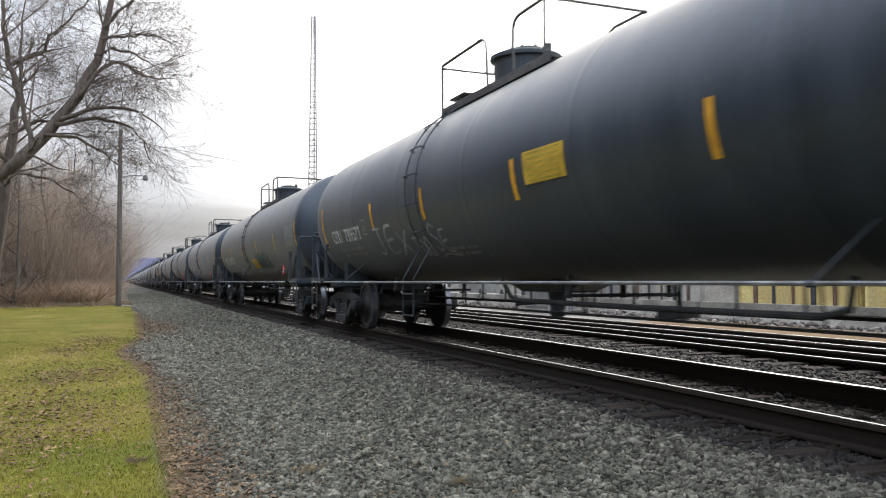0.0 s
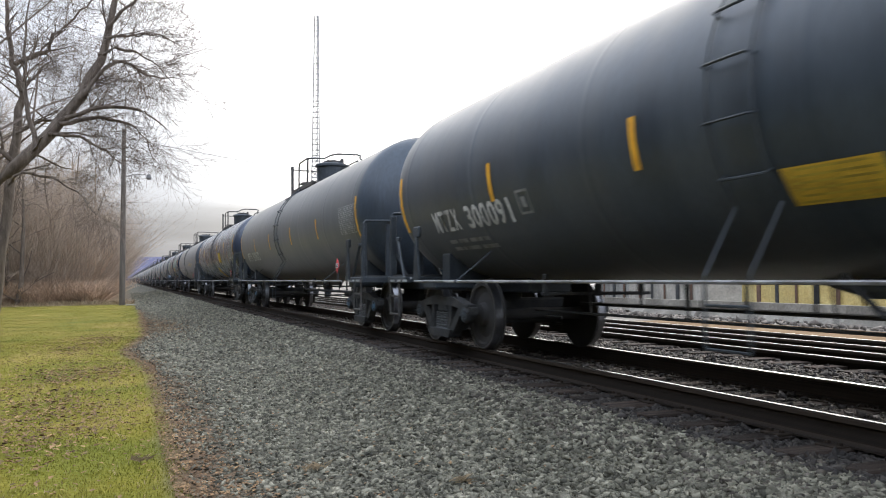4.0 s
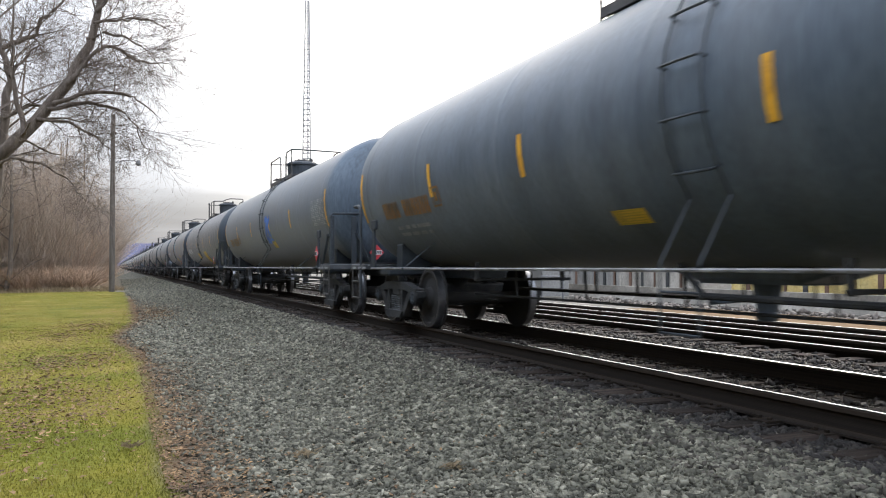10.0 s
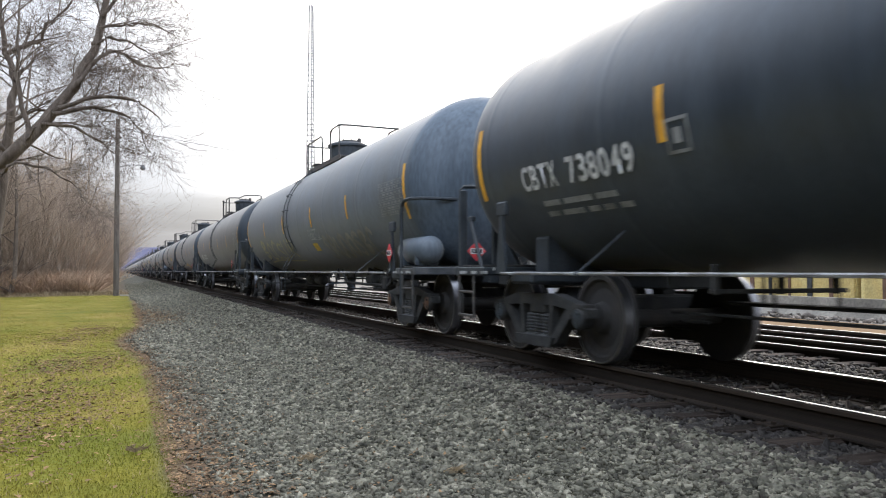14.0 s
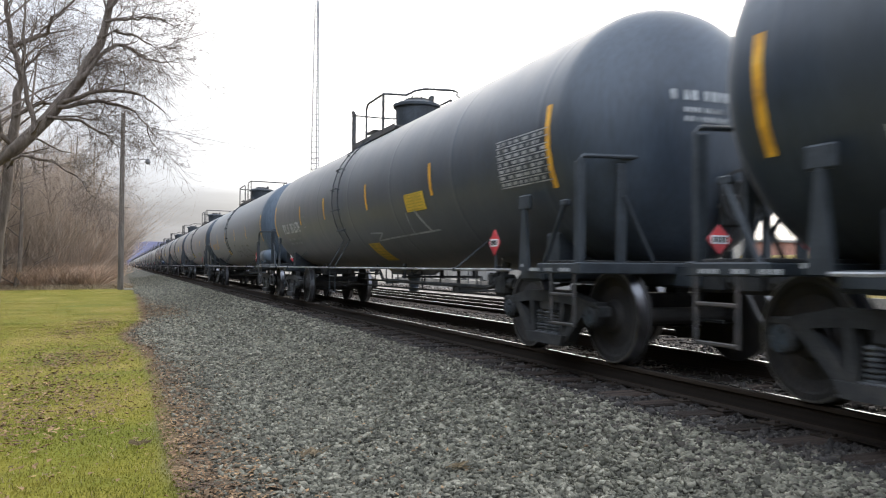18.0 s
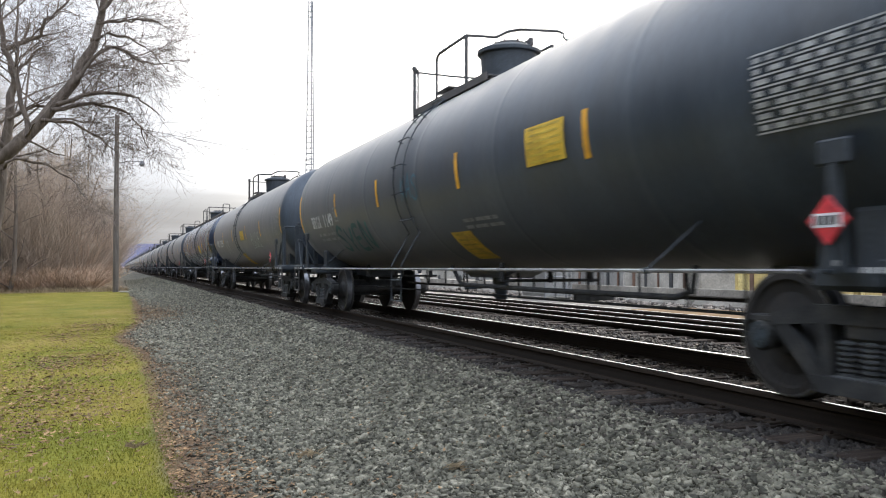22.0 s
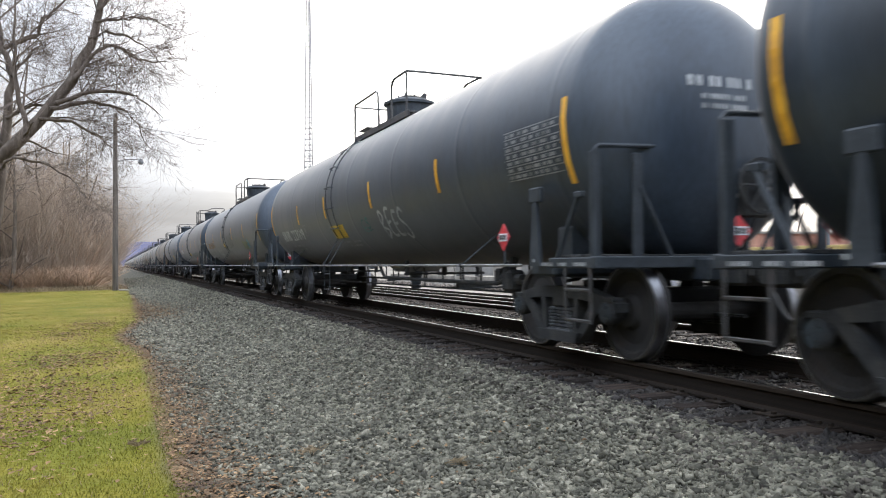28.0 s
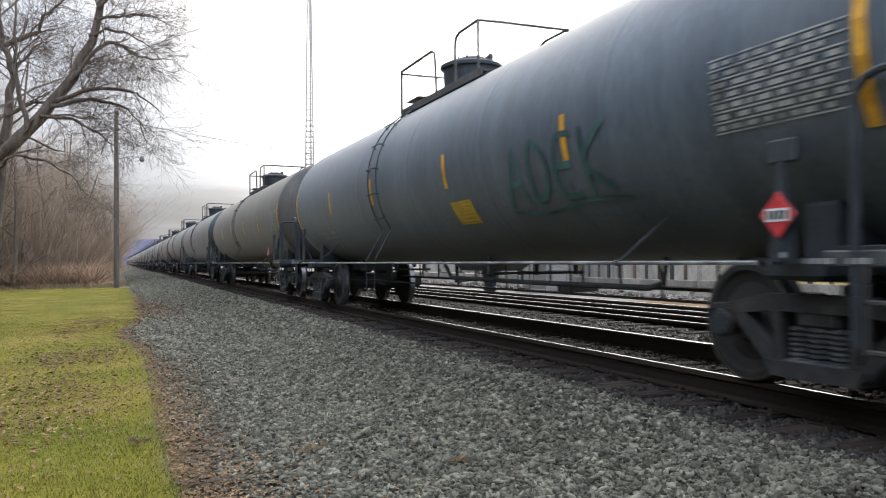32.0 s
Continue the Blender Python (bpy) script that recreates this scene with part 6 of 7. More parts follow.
        part("graffiti", sprayed_word_bm("UUGOZ", 77, 4.92, -0.70, 1.0, 0.24, 0.06), SPRAY["gold"], car, "small cream sprayed letters")
    if k == 6:
        dr = random.Random(66)
        bm = bmesh.new()
        for q in range(9):
            a, w = -5.6 + 0.95 * q + dr.uniform(-0.3, 0.3), dr.uniform(0.03, 0.07)
            patch(bm, -a, -a - w, dr.uniform(0.1, 0.55), dr.uniform(1.1, 1.5), 0.006, -1, skew=dr.uniform(-0.05, 0.05), n=6)
        part("paint_drips", bm, SPRAY["dim"], car, "pale drips run down the shell")
    if k == 15:
        bm = bmesh.new()
        ribbon(bm, [(0.9, -0.78), (1.6, -0.80), (1.1, -0.95), (1.9, -0.92), (2.6, -0.90), (4.3, -0.86)], 0.03)
        ribbon(bm, [(3.2, -0.52), (3.15, -0.9)], 0.04)
        ribbon(bm, [(3.6, -0.5), (3.95, -0.88)], 0.06)
        part("graffiti", bm, SPRAY["white"], car, "thin white sprayed line")
    if k == 18:
        bm = bmesh.new()
        for line in (((-0.75, 2.4), (-0.75, 2.75)), ((-0.75, 2.58), (-0.45, 2.62)), ((-0.45, 2.42), (-0.45, 2.8)), ((-0.65, 2.85), (-0.3, 2.9), (-0.35, 3.05), (-0.6, 3.1), (-0.3, 3.2))):
            for a, b in zip(line, line[1:]):
                d = Vector((b[0] - a[0], b[1] - a[1])).normalized() * 0.03
                bm.faces.new([bm.verts.new(on_head(x, z)) for x, z in ((a[0] - d.y, a[1] + d.x), (b[0] - d.y, b[1] + d.x), (b[0] + d.y, b[1] - d.x), (a[0] + d.y, a[1] - d.x))])
        part("graffiti", bm, SPRAY["white"], car, "white sprayed strokes on the domed end")
    CARS.append((car, FIRST_Y + PITCH * k))


# ---- wayside ----
def utility_pole():
    p = thing("utility_pole", "weathered brown wooden utility pole on the lawn's edge", "utility pole", m=Matrix.Translation((-0.2, 54.2, -0.62)))
    bm = bmesh.new()
    lathe(bm, [(-0.3, 0.175), (3, 0.165), (7, 0.14), (10.94, 0.115), (10.97, 0.0)], Matrix.Identity(4), 14)
    part("shaft", bm, POLEWOOD, p, smooth=True)
    bm = bmesh.new()
    pipe(bm, [(0.1, 0, 7.95), (0.6, 0, 8.12), (1.2, 0, 8.14), (1.42, 0, 8.12)], 0.025, 6)
    arm = part("lamp_arm", bm, GALV, p)
    bm = bmesh.new()
    lathe(bm, [(0.0, 0.10), (-0.06, 0.12), (-0.16, 0.16), (-0.22, 0.17), (-0.32, 0.11), (-0.36, 0.0)], Matrix.Translation((1.48, 0, 8.17)), 12)
    part("lamp_head", bm, GALV, arm, "grey lamp head")
    return p


utility_pole()


def tower():
    t = thing("radio_tower", "tall pale lattice radio tower behind the tracks", "radio tower", m=Matrix.Translation((32.8, 150, -0.4)))
    legs = []
    for k in range(3):
        a = math.tau * k / 3 + 0.5
        legs.append(((1.15 * math.cos(a), 1.15 * math.sin(a), 0), (0.42 * math.cos(a), 0.42 * math.sin(a), 51)))
        bm = bmesh.new()
        rod(bm, legs[-1][0], legs[-1][1], 0.11, 6)
        part("leg", bm, TOWERSTEEL, t)

    def at(k, z):
        a, b = Vector(legs[k][0]), Vector(legs[k][1])
        return a + (b - a) * z / 51

    for s in range(10):
        bm = bmesh.new()
        for i in range(5):
            z0 = s * 5.1 + i * 1.02
            for k in range(3):
                rod(bm, at(k, z0), at((k + 1) % 3, z0 + 1.02), 0.065, 4)
                rod(bm, at(k, z0), at((k + 1) % 3, z0), 0.065, 4)
        part("lattice_section", bm, TOWERSTEEL, t)
    for z in (26.6, 34, 41.5, 49):
        bm = bmesh.new()
        for k in range(3):
            c = at(k, z)
            box(bm, c, (0.2, 0.2, 0.35), 0.03)
        part("marker_clamp", bm, STEEL, t)
    bm = bmesh.new()
    for z in (47.2, 48.2):
        rod(bm, at(0, z), (-2.3, 0, z), 0.03, 4)
    rod(bm, (-2.3, 0, 46.8), (-2.3, 0, 51.5), 0.04, 6)
    rod(bm, (0.1, 0, 50.5), (0.1, 0, 54.0), 0.05, 6)
    part("antenna", bm, TOWERSTEEL, t)
    return t


tower()


def hill():
    bm = bmesh.new()
    prev = None
    for i in range(80):
        x = -2500 + 5000 * i / 79
        h = 100 + 22 * noise.noise((x * 0.0012, 1.0, 0)) + 5 * noise.noise((x * 0.008, 4.0, 0)) + x * 0.006
        row = [bm.verts.new((x, 3300, -5)), bm.verts.new((x, 3500, h * 0.75)), bm.verts.new((x, 3800, h)), bm.verts.new((x, 4300, -5))]
        if prev:
            for a in range(3):
                bm.faces.new((prev[a], row[a], row[a + 1], prev[a + 1]))
        prev = row
    tagged(part("backdrop", bm, HILL, smooth=True), "wooded ridge on the horizon with blue-grey haze in its colour", "hill", kind="structure")


hill()


# ---- ballast, lawn, leaves ----
def bulk(name, verts, faces, mat, label, category, smooth=False):
    """A large joined mesh from numpy arrays; faces all of one size."""
    me = bpy.data.meshes.new(name)
    n, k = faces.shape
    me.vertices.add(len(verts))
    me.vertices.foreach_set("co", np.asarray(verts, dtype=np.float32).ravel())
    me.loops.add(n * k)
    me.loops.foreach_set("vertex_index", faces.astype(np.int32).ravel())
    me.polygons.add(n)
    me.polygons.foreach_set("loop_start", np.arange(0, n * k, k, dtype=np.int32))
    me.update(calc_edges=True)
    me.validate()
    me.materials.append(mat)
    if smooth:
        me.polygons.foreach_set("use_smooth", [True] * len(me.polygons))
    return tagged(new(name, me), label, category, kind="stuff")


CHIP_V = np.array([(x, y, z) for z in (-1, 1) for y in (-1, 1) for x in (-1, 1)], dtype=float)
CHIP_F = np.array([(0, 2, 3), (0, 3, 1), (4, 5, 7), (4, 7, 6), (0, 1, 5), (0, 5, 4), (2, 6, 7), (2, 7, 3), (0, 4, 6), (0, 6, 2), (1, 3, 7), (1, 7, 5)])


def stones(name, rng, xs, ys, size, mat, label, sink=0.25):
    """Angular crushed stones, split along random faces, scattered over the ground at the places given."""
    n = len(xs)
    z = np.array([ground_z(p, q) for p, q in zip(xs, ys)])
    v = CHIP_V[None] * (1 + rng.uniform(-0.75, 0.15, (n, 8, 3)))
    v = v * (size[:, None, None] * rng.uniform(0.45, 1.5, (n, 1, 3)))
    a, b, c = rng.uniform(0, math.tau, n), rng.normal(0, 0.36, n), rng.normal(0, 0.36, n)
    ca, sa, cb, sb, cc, sc = (f(q)[:, None] for q in (a, b, c) for f in (np.cos, np.sin))
    x, y, w = v[..., 0], v[..., 1], v[..., 2] * 0.62
    y, w = y * cb - w * sb, y * sb + w * cb
    x, w = x * cc - w * sc, x * sc + w * cc
    x, y = x * ca - y * sa, x * sa + y * ca
    v = np.stack([x + xs[:, None], y + ys[:, None], w + (z + size * (0.5 - sink) * rng.uniform(0.2, 1.8, n))[:, None]], -1)
    f = CHIP_F[None] + 8 * np.arange(n)[:, None, None]
    return bulk(name, v.reshape(-1, 3), f.reshape(-1, 3), mat, label, "ballast")


rng = np.random.default_rng(5)


def scatter(rng, n, x0, x1, y0, y1, power=1.0):
    """n places, denser towards y0."""
    return rng.uniform(x0, x1, n), y0 + (y1 - y0) * rng.uniform(0, 1, n) ** power


x, y = scatter(rng, 74000, 0.45, 3.95, 3.2, 14.0, 1.45)
keep = (x > 0.65 + 0.3 * rng.normal(0, 1, len(x)).clip(-1, 2)) & ~((x < 1.0) & (rng.uniform(0, 1, len(x)) < 0.4)) & (x < 3.78 + 0.12 * rng.normal(0, 1, len(x)))
x, y = x[keep], y[keep]
stones("ballast_stones", rng, x, y, 0.008 + 0.019 * rng.uniform(0, 1, len(x)) ** 1.8, STONE, "loose crushed grey ballast stones on the shoulder")
x, y = scatter(rng, 15000, 0.55, 3.9, 3.6, -7.0, 1.2)
stones("ballast_stones", rng, x, y, 0.011 + 0.022 * rng.uniform(0, 1, len(x)) ** 1.6, STONE, "loose crushed grey ballast stones underfoot")
x, y = scatter(rng, 34000, -0.1, 3.85, 13.5, 48.0, 1.6)
keep = x > np.array([grass_edge(q) for q in y]) + 0.12 + 0.12 * np.abs(rng.normal(0, 1, len(x)))
x, y = x[keep], y[keep]
stones("ballast_stones", rng, x, y, rng.uniform(0.016, 0.036, len(x)), STONE, "loose crushed grey ballast stones further along")
x, y = scatter(rng, 15000, 0.55, 3.85, 46.0, 105.0, 1.3)
stones("ballast_stones", rng, x, y, rng.uniform(0.022, 0.05, len(x)), STONE, "loose crushed grey ballast stones in the distance")
x, y = scatter(rng, 9000, 3.15, 4.2, 3.0, 22.0, 1.3)
stones("ballast_stones", rng, x, y, 0.010 + 0.018 * rng.uniform(0, 1, len(x)) ** 1.7, STONEBROWN, "dusty brown ballast stones on the shoulder's crest")
x, y = scatter(rng, 9500, 3.85, 4.5, 3.2, 24.0, 1.3)
stones("ballast_stones", rng, x, y, 0.012 + 0.02 * rng.uniform(0, 1, len(x)) ** 1.6, STONEDARK, "oil-blackened ballast stones at the tie ends")
x, y = scatter(rng, 6500, 3.8, 7.7, 3.0, 40.0, 1.4)
stones("ballast_stones", rng, x, y, rng.uniform(0.02, 0.042, len(x)), STONEDARK, "oily brown ballast stones between the rails")
x, y = scatter(rng, 9000, 4.58, 5.98, 3.0, 40.0, 1.4)
stones("ballast_stones", rng, x, y, rng.uniform(0.008, 0.022, len(x)), STONEBROWN, "small brown stones and dirt between the rails")
x, y = scatter(rng, 15000, 6.2, 7.75, 3.0, 45.0, 1.3)
stones("ballast_stones", rng, x, y, rng.uniform(0.010, 0.024, len(x)), STONEPINK, "dusty pinkish ballast stones between the tracks")

# ties of the main track, each a part of it; those further off joined
tie_rnd = random.Random(3)


def tie_mesh(seed, mat):
    r = random.Random(seed)
    bm = bmesh.new()
    box(bm, (0, 0, 0), (2.62, 0.225, 0.18), 0.012)
    bmesh.ops.subdivide_edges(bm, edges=[e for e in bm.edges if abs(e.verts[0].co.x - e.verts[1].co.x) > 1], cuts=5)
    for v in bm.verts:
        v.co += Vector((r.uniform(-0.008, 0.008), r.uniform(-0.008, 0.008), r.uniform(-0.006, 0.004)))
    return as_mesh("tie", bm, mat)


def plate_mesh():
    bm = bmesh.new()
    for x in (-0.7525, 0.7525):
        box(bm, (x, 0, 0), (0.36, 0.19, 0.018), 0.004)
        for dx in (-0.13, 0.13):
            for dy in (-0.05, 0.05):
                box(bm, (x + dx * 0.85, dy, 0.016), (0.03, 0.03, 0.03), 0.004)
    return as_mesh("tie_plates", bm, RAILSIDE)


TIES = [tie_mesh(k, TIEDARK if k < 3 else TIE) for k in range(6)]
PLATES = plate_mesh()
for i in range(230):
    yy = -14 + 0.52 * i + tie_rnd.uniform(-0.03, 0.03)
    t = piece("tie", TIES[3 + i % 3 if i % 4 else i % 3], main_track, Matrix.Translation((TRACK_X + tie_rnd.uniform(-0.07, 0.07), yy, -0.187 - 0.09)) @ pose(0, 0, 0, 0, 0, tie_rnd.uniform(-1.2, 1.2)))
    if -2 < yy < 40:
        piece("tie_plates", PLATES, t, Matrix.Translation((0, 0, 0.094)))


def tie_row(name, parent, cx, length, y0, y1, top=-0.19):
    bm = bmesh.new()
    yy = y0
    while yy < y1:
        box(bm, (cx + tie_rnd.uniform(-0.06, 0.06), yy, top - 0.09), (length, 0.22, 0.18))
        yy += 0.52
    ob = part(name, bm, TIE, parent)
    ob["kind"] = "stuff"


tie_row("ties", main_track, TRACK_X, 2.6, 106, 330)
tie_row("ties", side_track, 9.2, 3.8, -14, 200, -0.088)


lawn_height = ground_z


def blades(name, n, x0, y0, y1, power, h, w, mat, label, seed, inset=0.0):
    r = np.random.default_rng(seed)
    y = y0 + (y1 - y0) * r.uniform(0, 1, n) ** power
    e = np.array([grass_edge(q) for q in y]) + 0.10 * np.sin(y * 5.1) * np.sin(y * 1.7) + 0.07 * r.normal(0, 1, n) - inset
    half = 0.62 * np.abs(y) + 1.5
    x = e - r.uniform(0, 1, n) ** 1.1 * np.minimum(e - x0, half)
    z = np.array([lawn_height(a, b) for a, b in zip(x, y)])
    a = r.uniform(0, math.tau, n)
    hh = h * r.uniform(0.5, 1.2, n)
    lean = r.normal(0, 0.5, (n, 2)) * hh[:, None]
    dx, dy = np.cos(a) * w, np.sin(a) * w
    v = np.empty((n, 3, 3))
    v[:, 0] = np.stack([x - dx, y - dy, z - 0.005], -1)
    v[:, 1] = np.stack([x + dx, y + dy, z - 0.005], -1)
    v[:, 2] = np.stack([x + lean[:, 0], y + lean[:, 1], z + hh], -1)
    return bulk(name, v.reshape(-1, 3), np.arange(3 * n).reshape(-1, 3), mat, label, "grass")


blades("lawn_grass", 170000, -9, 4.5, 24, 1.7, 0.024, 0.0035, GRASS, "short bright green lawn grass beside the gravel", 1)
blades("lawn_grass", 60000, -10, 20, 56, 1.2, 0.026, 0.006, GRASS, "short bright green lawn grass towards the wood", 2)
blades("lawn_grass", 22000, -8, -6, 4.6, 1.0, 0.026, 0.004, GRASS, "short bright green lawn grass underfoot", 6)
blades("dry_grass", 5000, -14, 4.5, 40, 1.4, 0.035, 0.005, DRYGRASS, "dry straw-coloured blades in the lawn", 3)


def leaves(n, x, y, z, size, seed, mat, label):
    """Curled dead leaves: two halves folded along the midrib."""
    r = np.random.default_rng(seed)
    a = r.uniform(0, math.tau, n)
    s = size * r.uniform(0.6, 1.3, n)
    fold = r.uniform(0.05, 0.4, n) * s
    c, d = np.cos(a), np.sin(a)

    def at(u, w, h):
        return np.stack([x + (c * u - d * w) * s, y + (d * u + c * w) * s, z + 0.006 + h], -1)

    tip = r.uniform(0, 0.5, n) * s
    v = np.stack([at(-0.6, 0, 0 * fold), at(-0.1, 0.34, fold), at(0.65, 0.0, tip), at(-0.1, -0.34, fold * 0.8), at(0.35, 0.26, fold * 0.9), at(0.35, -0.26, fold * 0.7)], 1)
    f = np.array([(0, 2, 4), (0, 4, 1), (0, 5, 2), (0, 3, 5)])
    return bulk("fallen_leaves", v.reshape(-1, 3), (f[None] + 6 * np.arange(n)[:, None, None]).reshape(-1, 3), mat, label, "leaves")


lr = np.random.default_rng(9)
# drifts on the lawn
cx = np.array([-0.85, -1.0, -1.0, -0.45, -1.0, -0.3, -2.2, -2.9, -1.8, -3.6, -0.6, -4.8])
cy = np.array([8.8, 11.5, 14.3, 10.3, 20.0, 15.0, 13.0, 17.0, 10.0, 21.0, 23.0, 28.0])
pick = lr.integers(0, len(cx), 8200)
lx = cx[pick] + lr.normal(0, 0.30, 8200) * (1 + (lr.uniform(0, 1, 8200) > 0.6) * 1.6)
ly = cy[pick] + lr.normal(0, 0.75, 8200) * (1 + (lr.uniform(0, 1, 8200) > 0.6) * 2.0)
ok = np.array([a < grass_edge(b) - 0.05 and b > 5 for a, b in zip(lx, ly)])
lx, ly = lx[ok], ly[ok]
leaves(len(lx), lx, ly, np.array([lawn_height(a, b) for a, b in zip(lx, ly)]) + 0.024, 0.044, 11, LEAF, "brown fallen oak leaves scattered over the lawn")
n = 7500
ly = 4.8 + 36 * lr.uniform(0, 1, n) ** 1.9
lx = np.array([grass_edge(b) for b in ly]) - 0.06 + np.abs(lr.normal(0, 0.30, n))
leaves(n, lx, ly, np.array([ground_z(a, b) for a, b in zip(lx, ly)]) + 0.014, 0.030, 12, LEAF, "brown fallen leaves along the edge of the gravel")
n = 1500
lx, ly = 1.1 + 0.4 * lr.normal(0, 1, n), 29 + 2.6 * lr.normal(0, 1, n)
leaves(n, lx, ly, np.array([ground_z(a, b) for a, b in zip(lx, ly)]) + 0.03, 0.045, 14, LEAF, "patch of brown fallen leaves on the gravel")
n = 900
lx, ly = lr.uniform(0.8, 3.0, n), 4.8 + 30 * lr.uniform(0, 1, n) ** 1.4
leaves(n, lx, ly, np.array([ground_z(a, b) for a, b in zip(lx, ly)]) + 0.02, 0.03, 13, LEAF, "small brown leaves strewn on the ballast")


def straw_tuft(x, y, n, spread, seed):
    r = np.random.default_rng(seed)
    px, py = x + r.normal(0, spread, n), y + r.normal(0, spread, n)
    z = ground_z(x, y) + 0.02
    a = r.uniform(0, math.tau, n)
    l = r.uniform(0.04, 0.11, n)
    v = np.stack([np.stack([px, py, np.full(n, z) + r.uniform(0, 0.03, n)], -1), np.stack([px + 0.004, py + 0.003, np.full(n, z)], -1),
                  np.stack([px + np.cos(a) * l, py + np.sin(a) * l, z + r.uniform(0.01, 0.07, n)], -1)], 1)
    me = bulk("straw_tuft", v.reshape(-1, 3), np.arange(3 * n).reshape(-1, 3), DRYGRASS, "tuft of dry straw and leaves on the ballast", "dry grass")
    return me


straw_tuft(2.19, 5.3, 26, 0.035, 1)
straw_tuft(1.37, 6.3, 30, 0.05, 2)
straw_tuft(0.13, 7.35, 40, 0.03, 3)


# ---- trees ----
class Wood:
    """Gathers tapered tubes into one mesh."""

    def __init__(self):
        self.v, self.f, self.n = [], [], 0

    def tube(self, pts, radii, sides):
        rings = []
        for i, p in enumerate(pts):
            d = (pts[min(i + 1, len(pts) - 1)] - pts[max(i - 1, 0)]).normalized()
            u = d.orthogonal().normalized()
            w = d.cross(u)
            rings.append(self.n)
            for k in range(sides):
                a = math.tau * k / sides
                self.v.append(p + (u * math.cos(a) + w * math.sin(a)) * radii[i])
            self.n += sides
        for a, b in zip(rings, rings[1:]):
            for k in range(sides):
                self.f.append((a + k, a + (k + 1) % sides, b + (k + 1) % sides, b + k))

    def mesh(self, name, mat):
        return mesh_from(name, [tuple(p) for p in self.v], self.f, mat, True)


def grow(wood, twigs, r, start, way, length, radius, depth, up=0.12, spread=0.62):
    """A branch that bends and forks down to fine twigs."""
    steps = 4 if depth > 1 else 3
    pts, d = [start], way.normalized()
    for i in range(steps):
        d = (d + Vector((r.gauss(0, 0.22), r.gauss(0, 0.22), r.gauss(0, 0.16) + up * 0.5))).normalized()
        pts.append(pts[-1] + d * length / steps)
    radii = [max(0.0040, radius * (1 - 0.60 * i / steps)) for i in range(steps + 1)]
    (wood if radius > 0.03 else twigs).tube(pts, radii, 6 if radius > 0.06 else 4 if radius > 0.02 else 3)
    if depth == 0:
        return
    kids = 4
    for k in range(kids):
        i = r.randint(1, steps)
        side = Vector((r.gauss(0, 1), r.gauss(0, 1), r.gauss(0, 0.8))).normalized()
        nd = ((pts[i] - pts[i - 1]).normalized() + side * spread).normalized()
        grow(wood, twigs, r, pts[i], nd, length * r.uniform(0.6, 0.95), radii[i] * r.uniform(0.36, 0.56), depth - 1, up, spread)


def limb(wood, twigs, r, pts, r0, r1, depth, n_kids, size, y=None):
    """A main limb through given points, smoothed, with side branches."""
    raw = [Vector(p) for p in pts]
    path = []
    for i in range(len(raw) - 1):
        for k in range(3):
            path.append(raw[i].lerp(raw[i + 1], k / 3) + Vector((r.gauss(0, 0.03), r.gauss(0, 0.05), r.gauss(0, 0.03))))
    path.append(raw[-1])
    n = len(path) - 1
    radii = [r0 + (r1 - r0) * i / n for i in range(n + 1)]
    wood.tube(path, radii, 9 if r0 > 0.1 else 6)
    for k in range(n_kids):
        i = r.randint(max(1, n // 6), n)
        d = (path[i] - path[i - 1]).normalized()
        side = Vector((r.gauss(0.15, 0.9), r.gauss(0, 0.9), r.gauss(0.05, 0.8))).normalized()
        grow(wood, twigs, r, path[i], (d * 0.8 + side).normalized(), size * r.uniform(0.6, 1.2), min(0.042, radii[i] * 0.5), depth, -0.02, 0.78)


def big_tree(name, label, base, limbs, seed):
    """Bare tree: limbs are (points in the x, z plane, depth y, radii, side branches, their size)."""
    r = random.Random(seed)
    t = thing(name, label, "tree", m=Matrix.Identity(4))
    trunk, crown = Wood(), Wood()
    for pts, y, sway, r0, r1, kids, size in limbs:
        limb(trunk, crown, r, [(x, y + sway * i / max(1, len(pts) - 1), z) for i, (x, z) in enumerate(pts)], r0, r1, 3, max(6, int(kids * 1.1)), size * 0.92)
    piece("trunk", trunk.mesh("trunk", BARK), t)
    c = piece("crown", crown.mesh("crown", TWIGDARK), t)
    c["label"] = "bare grey-brown twigs"
    return t


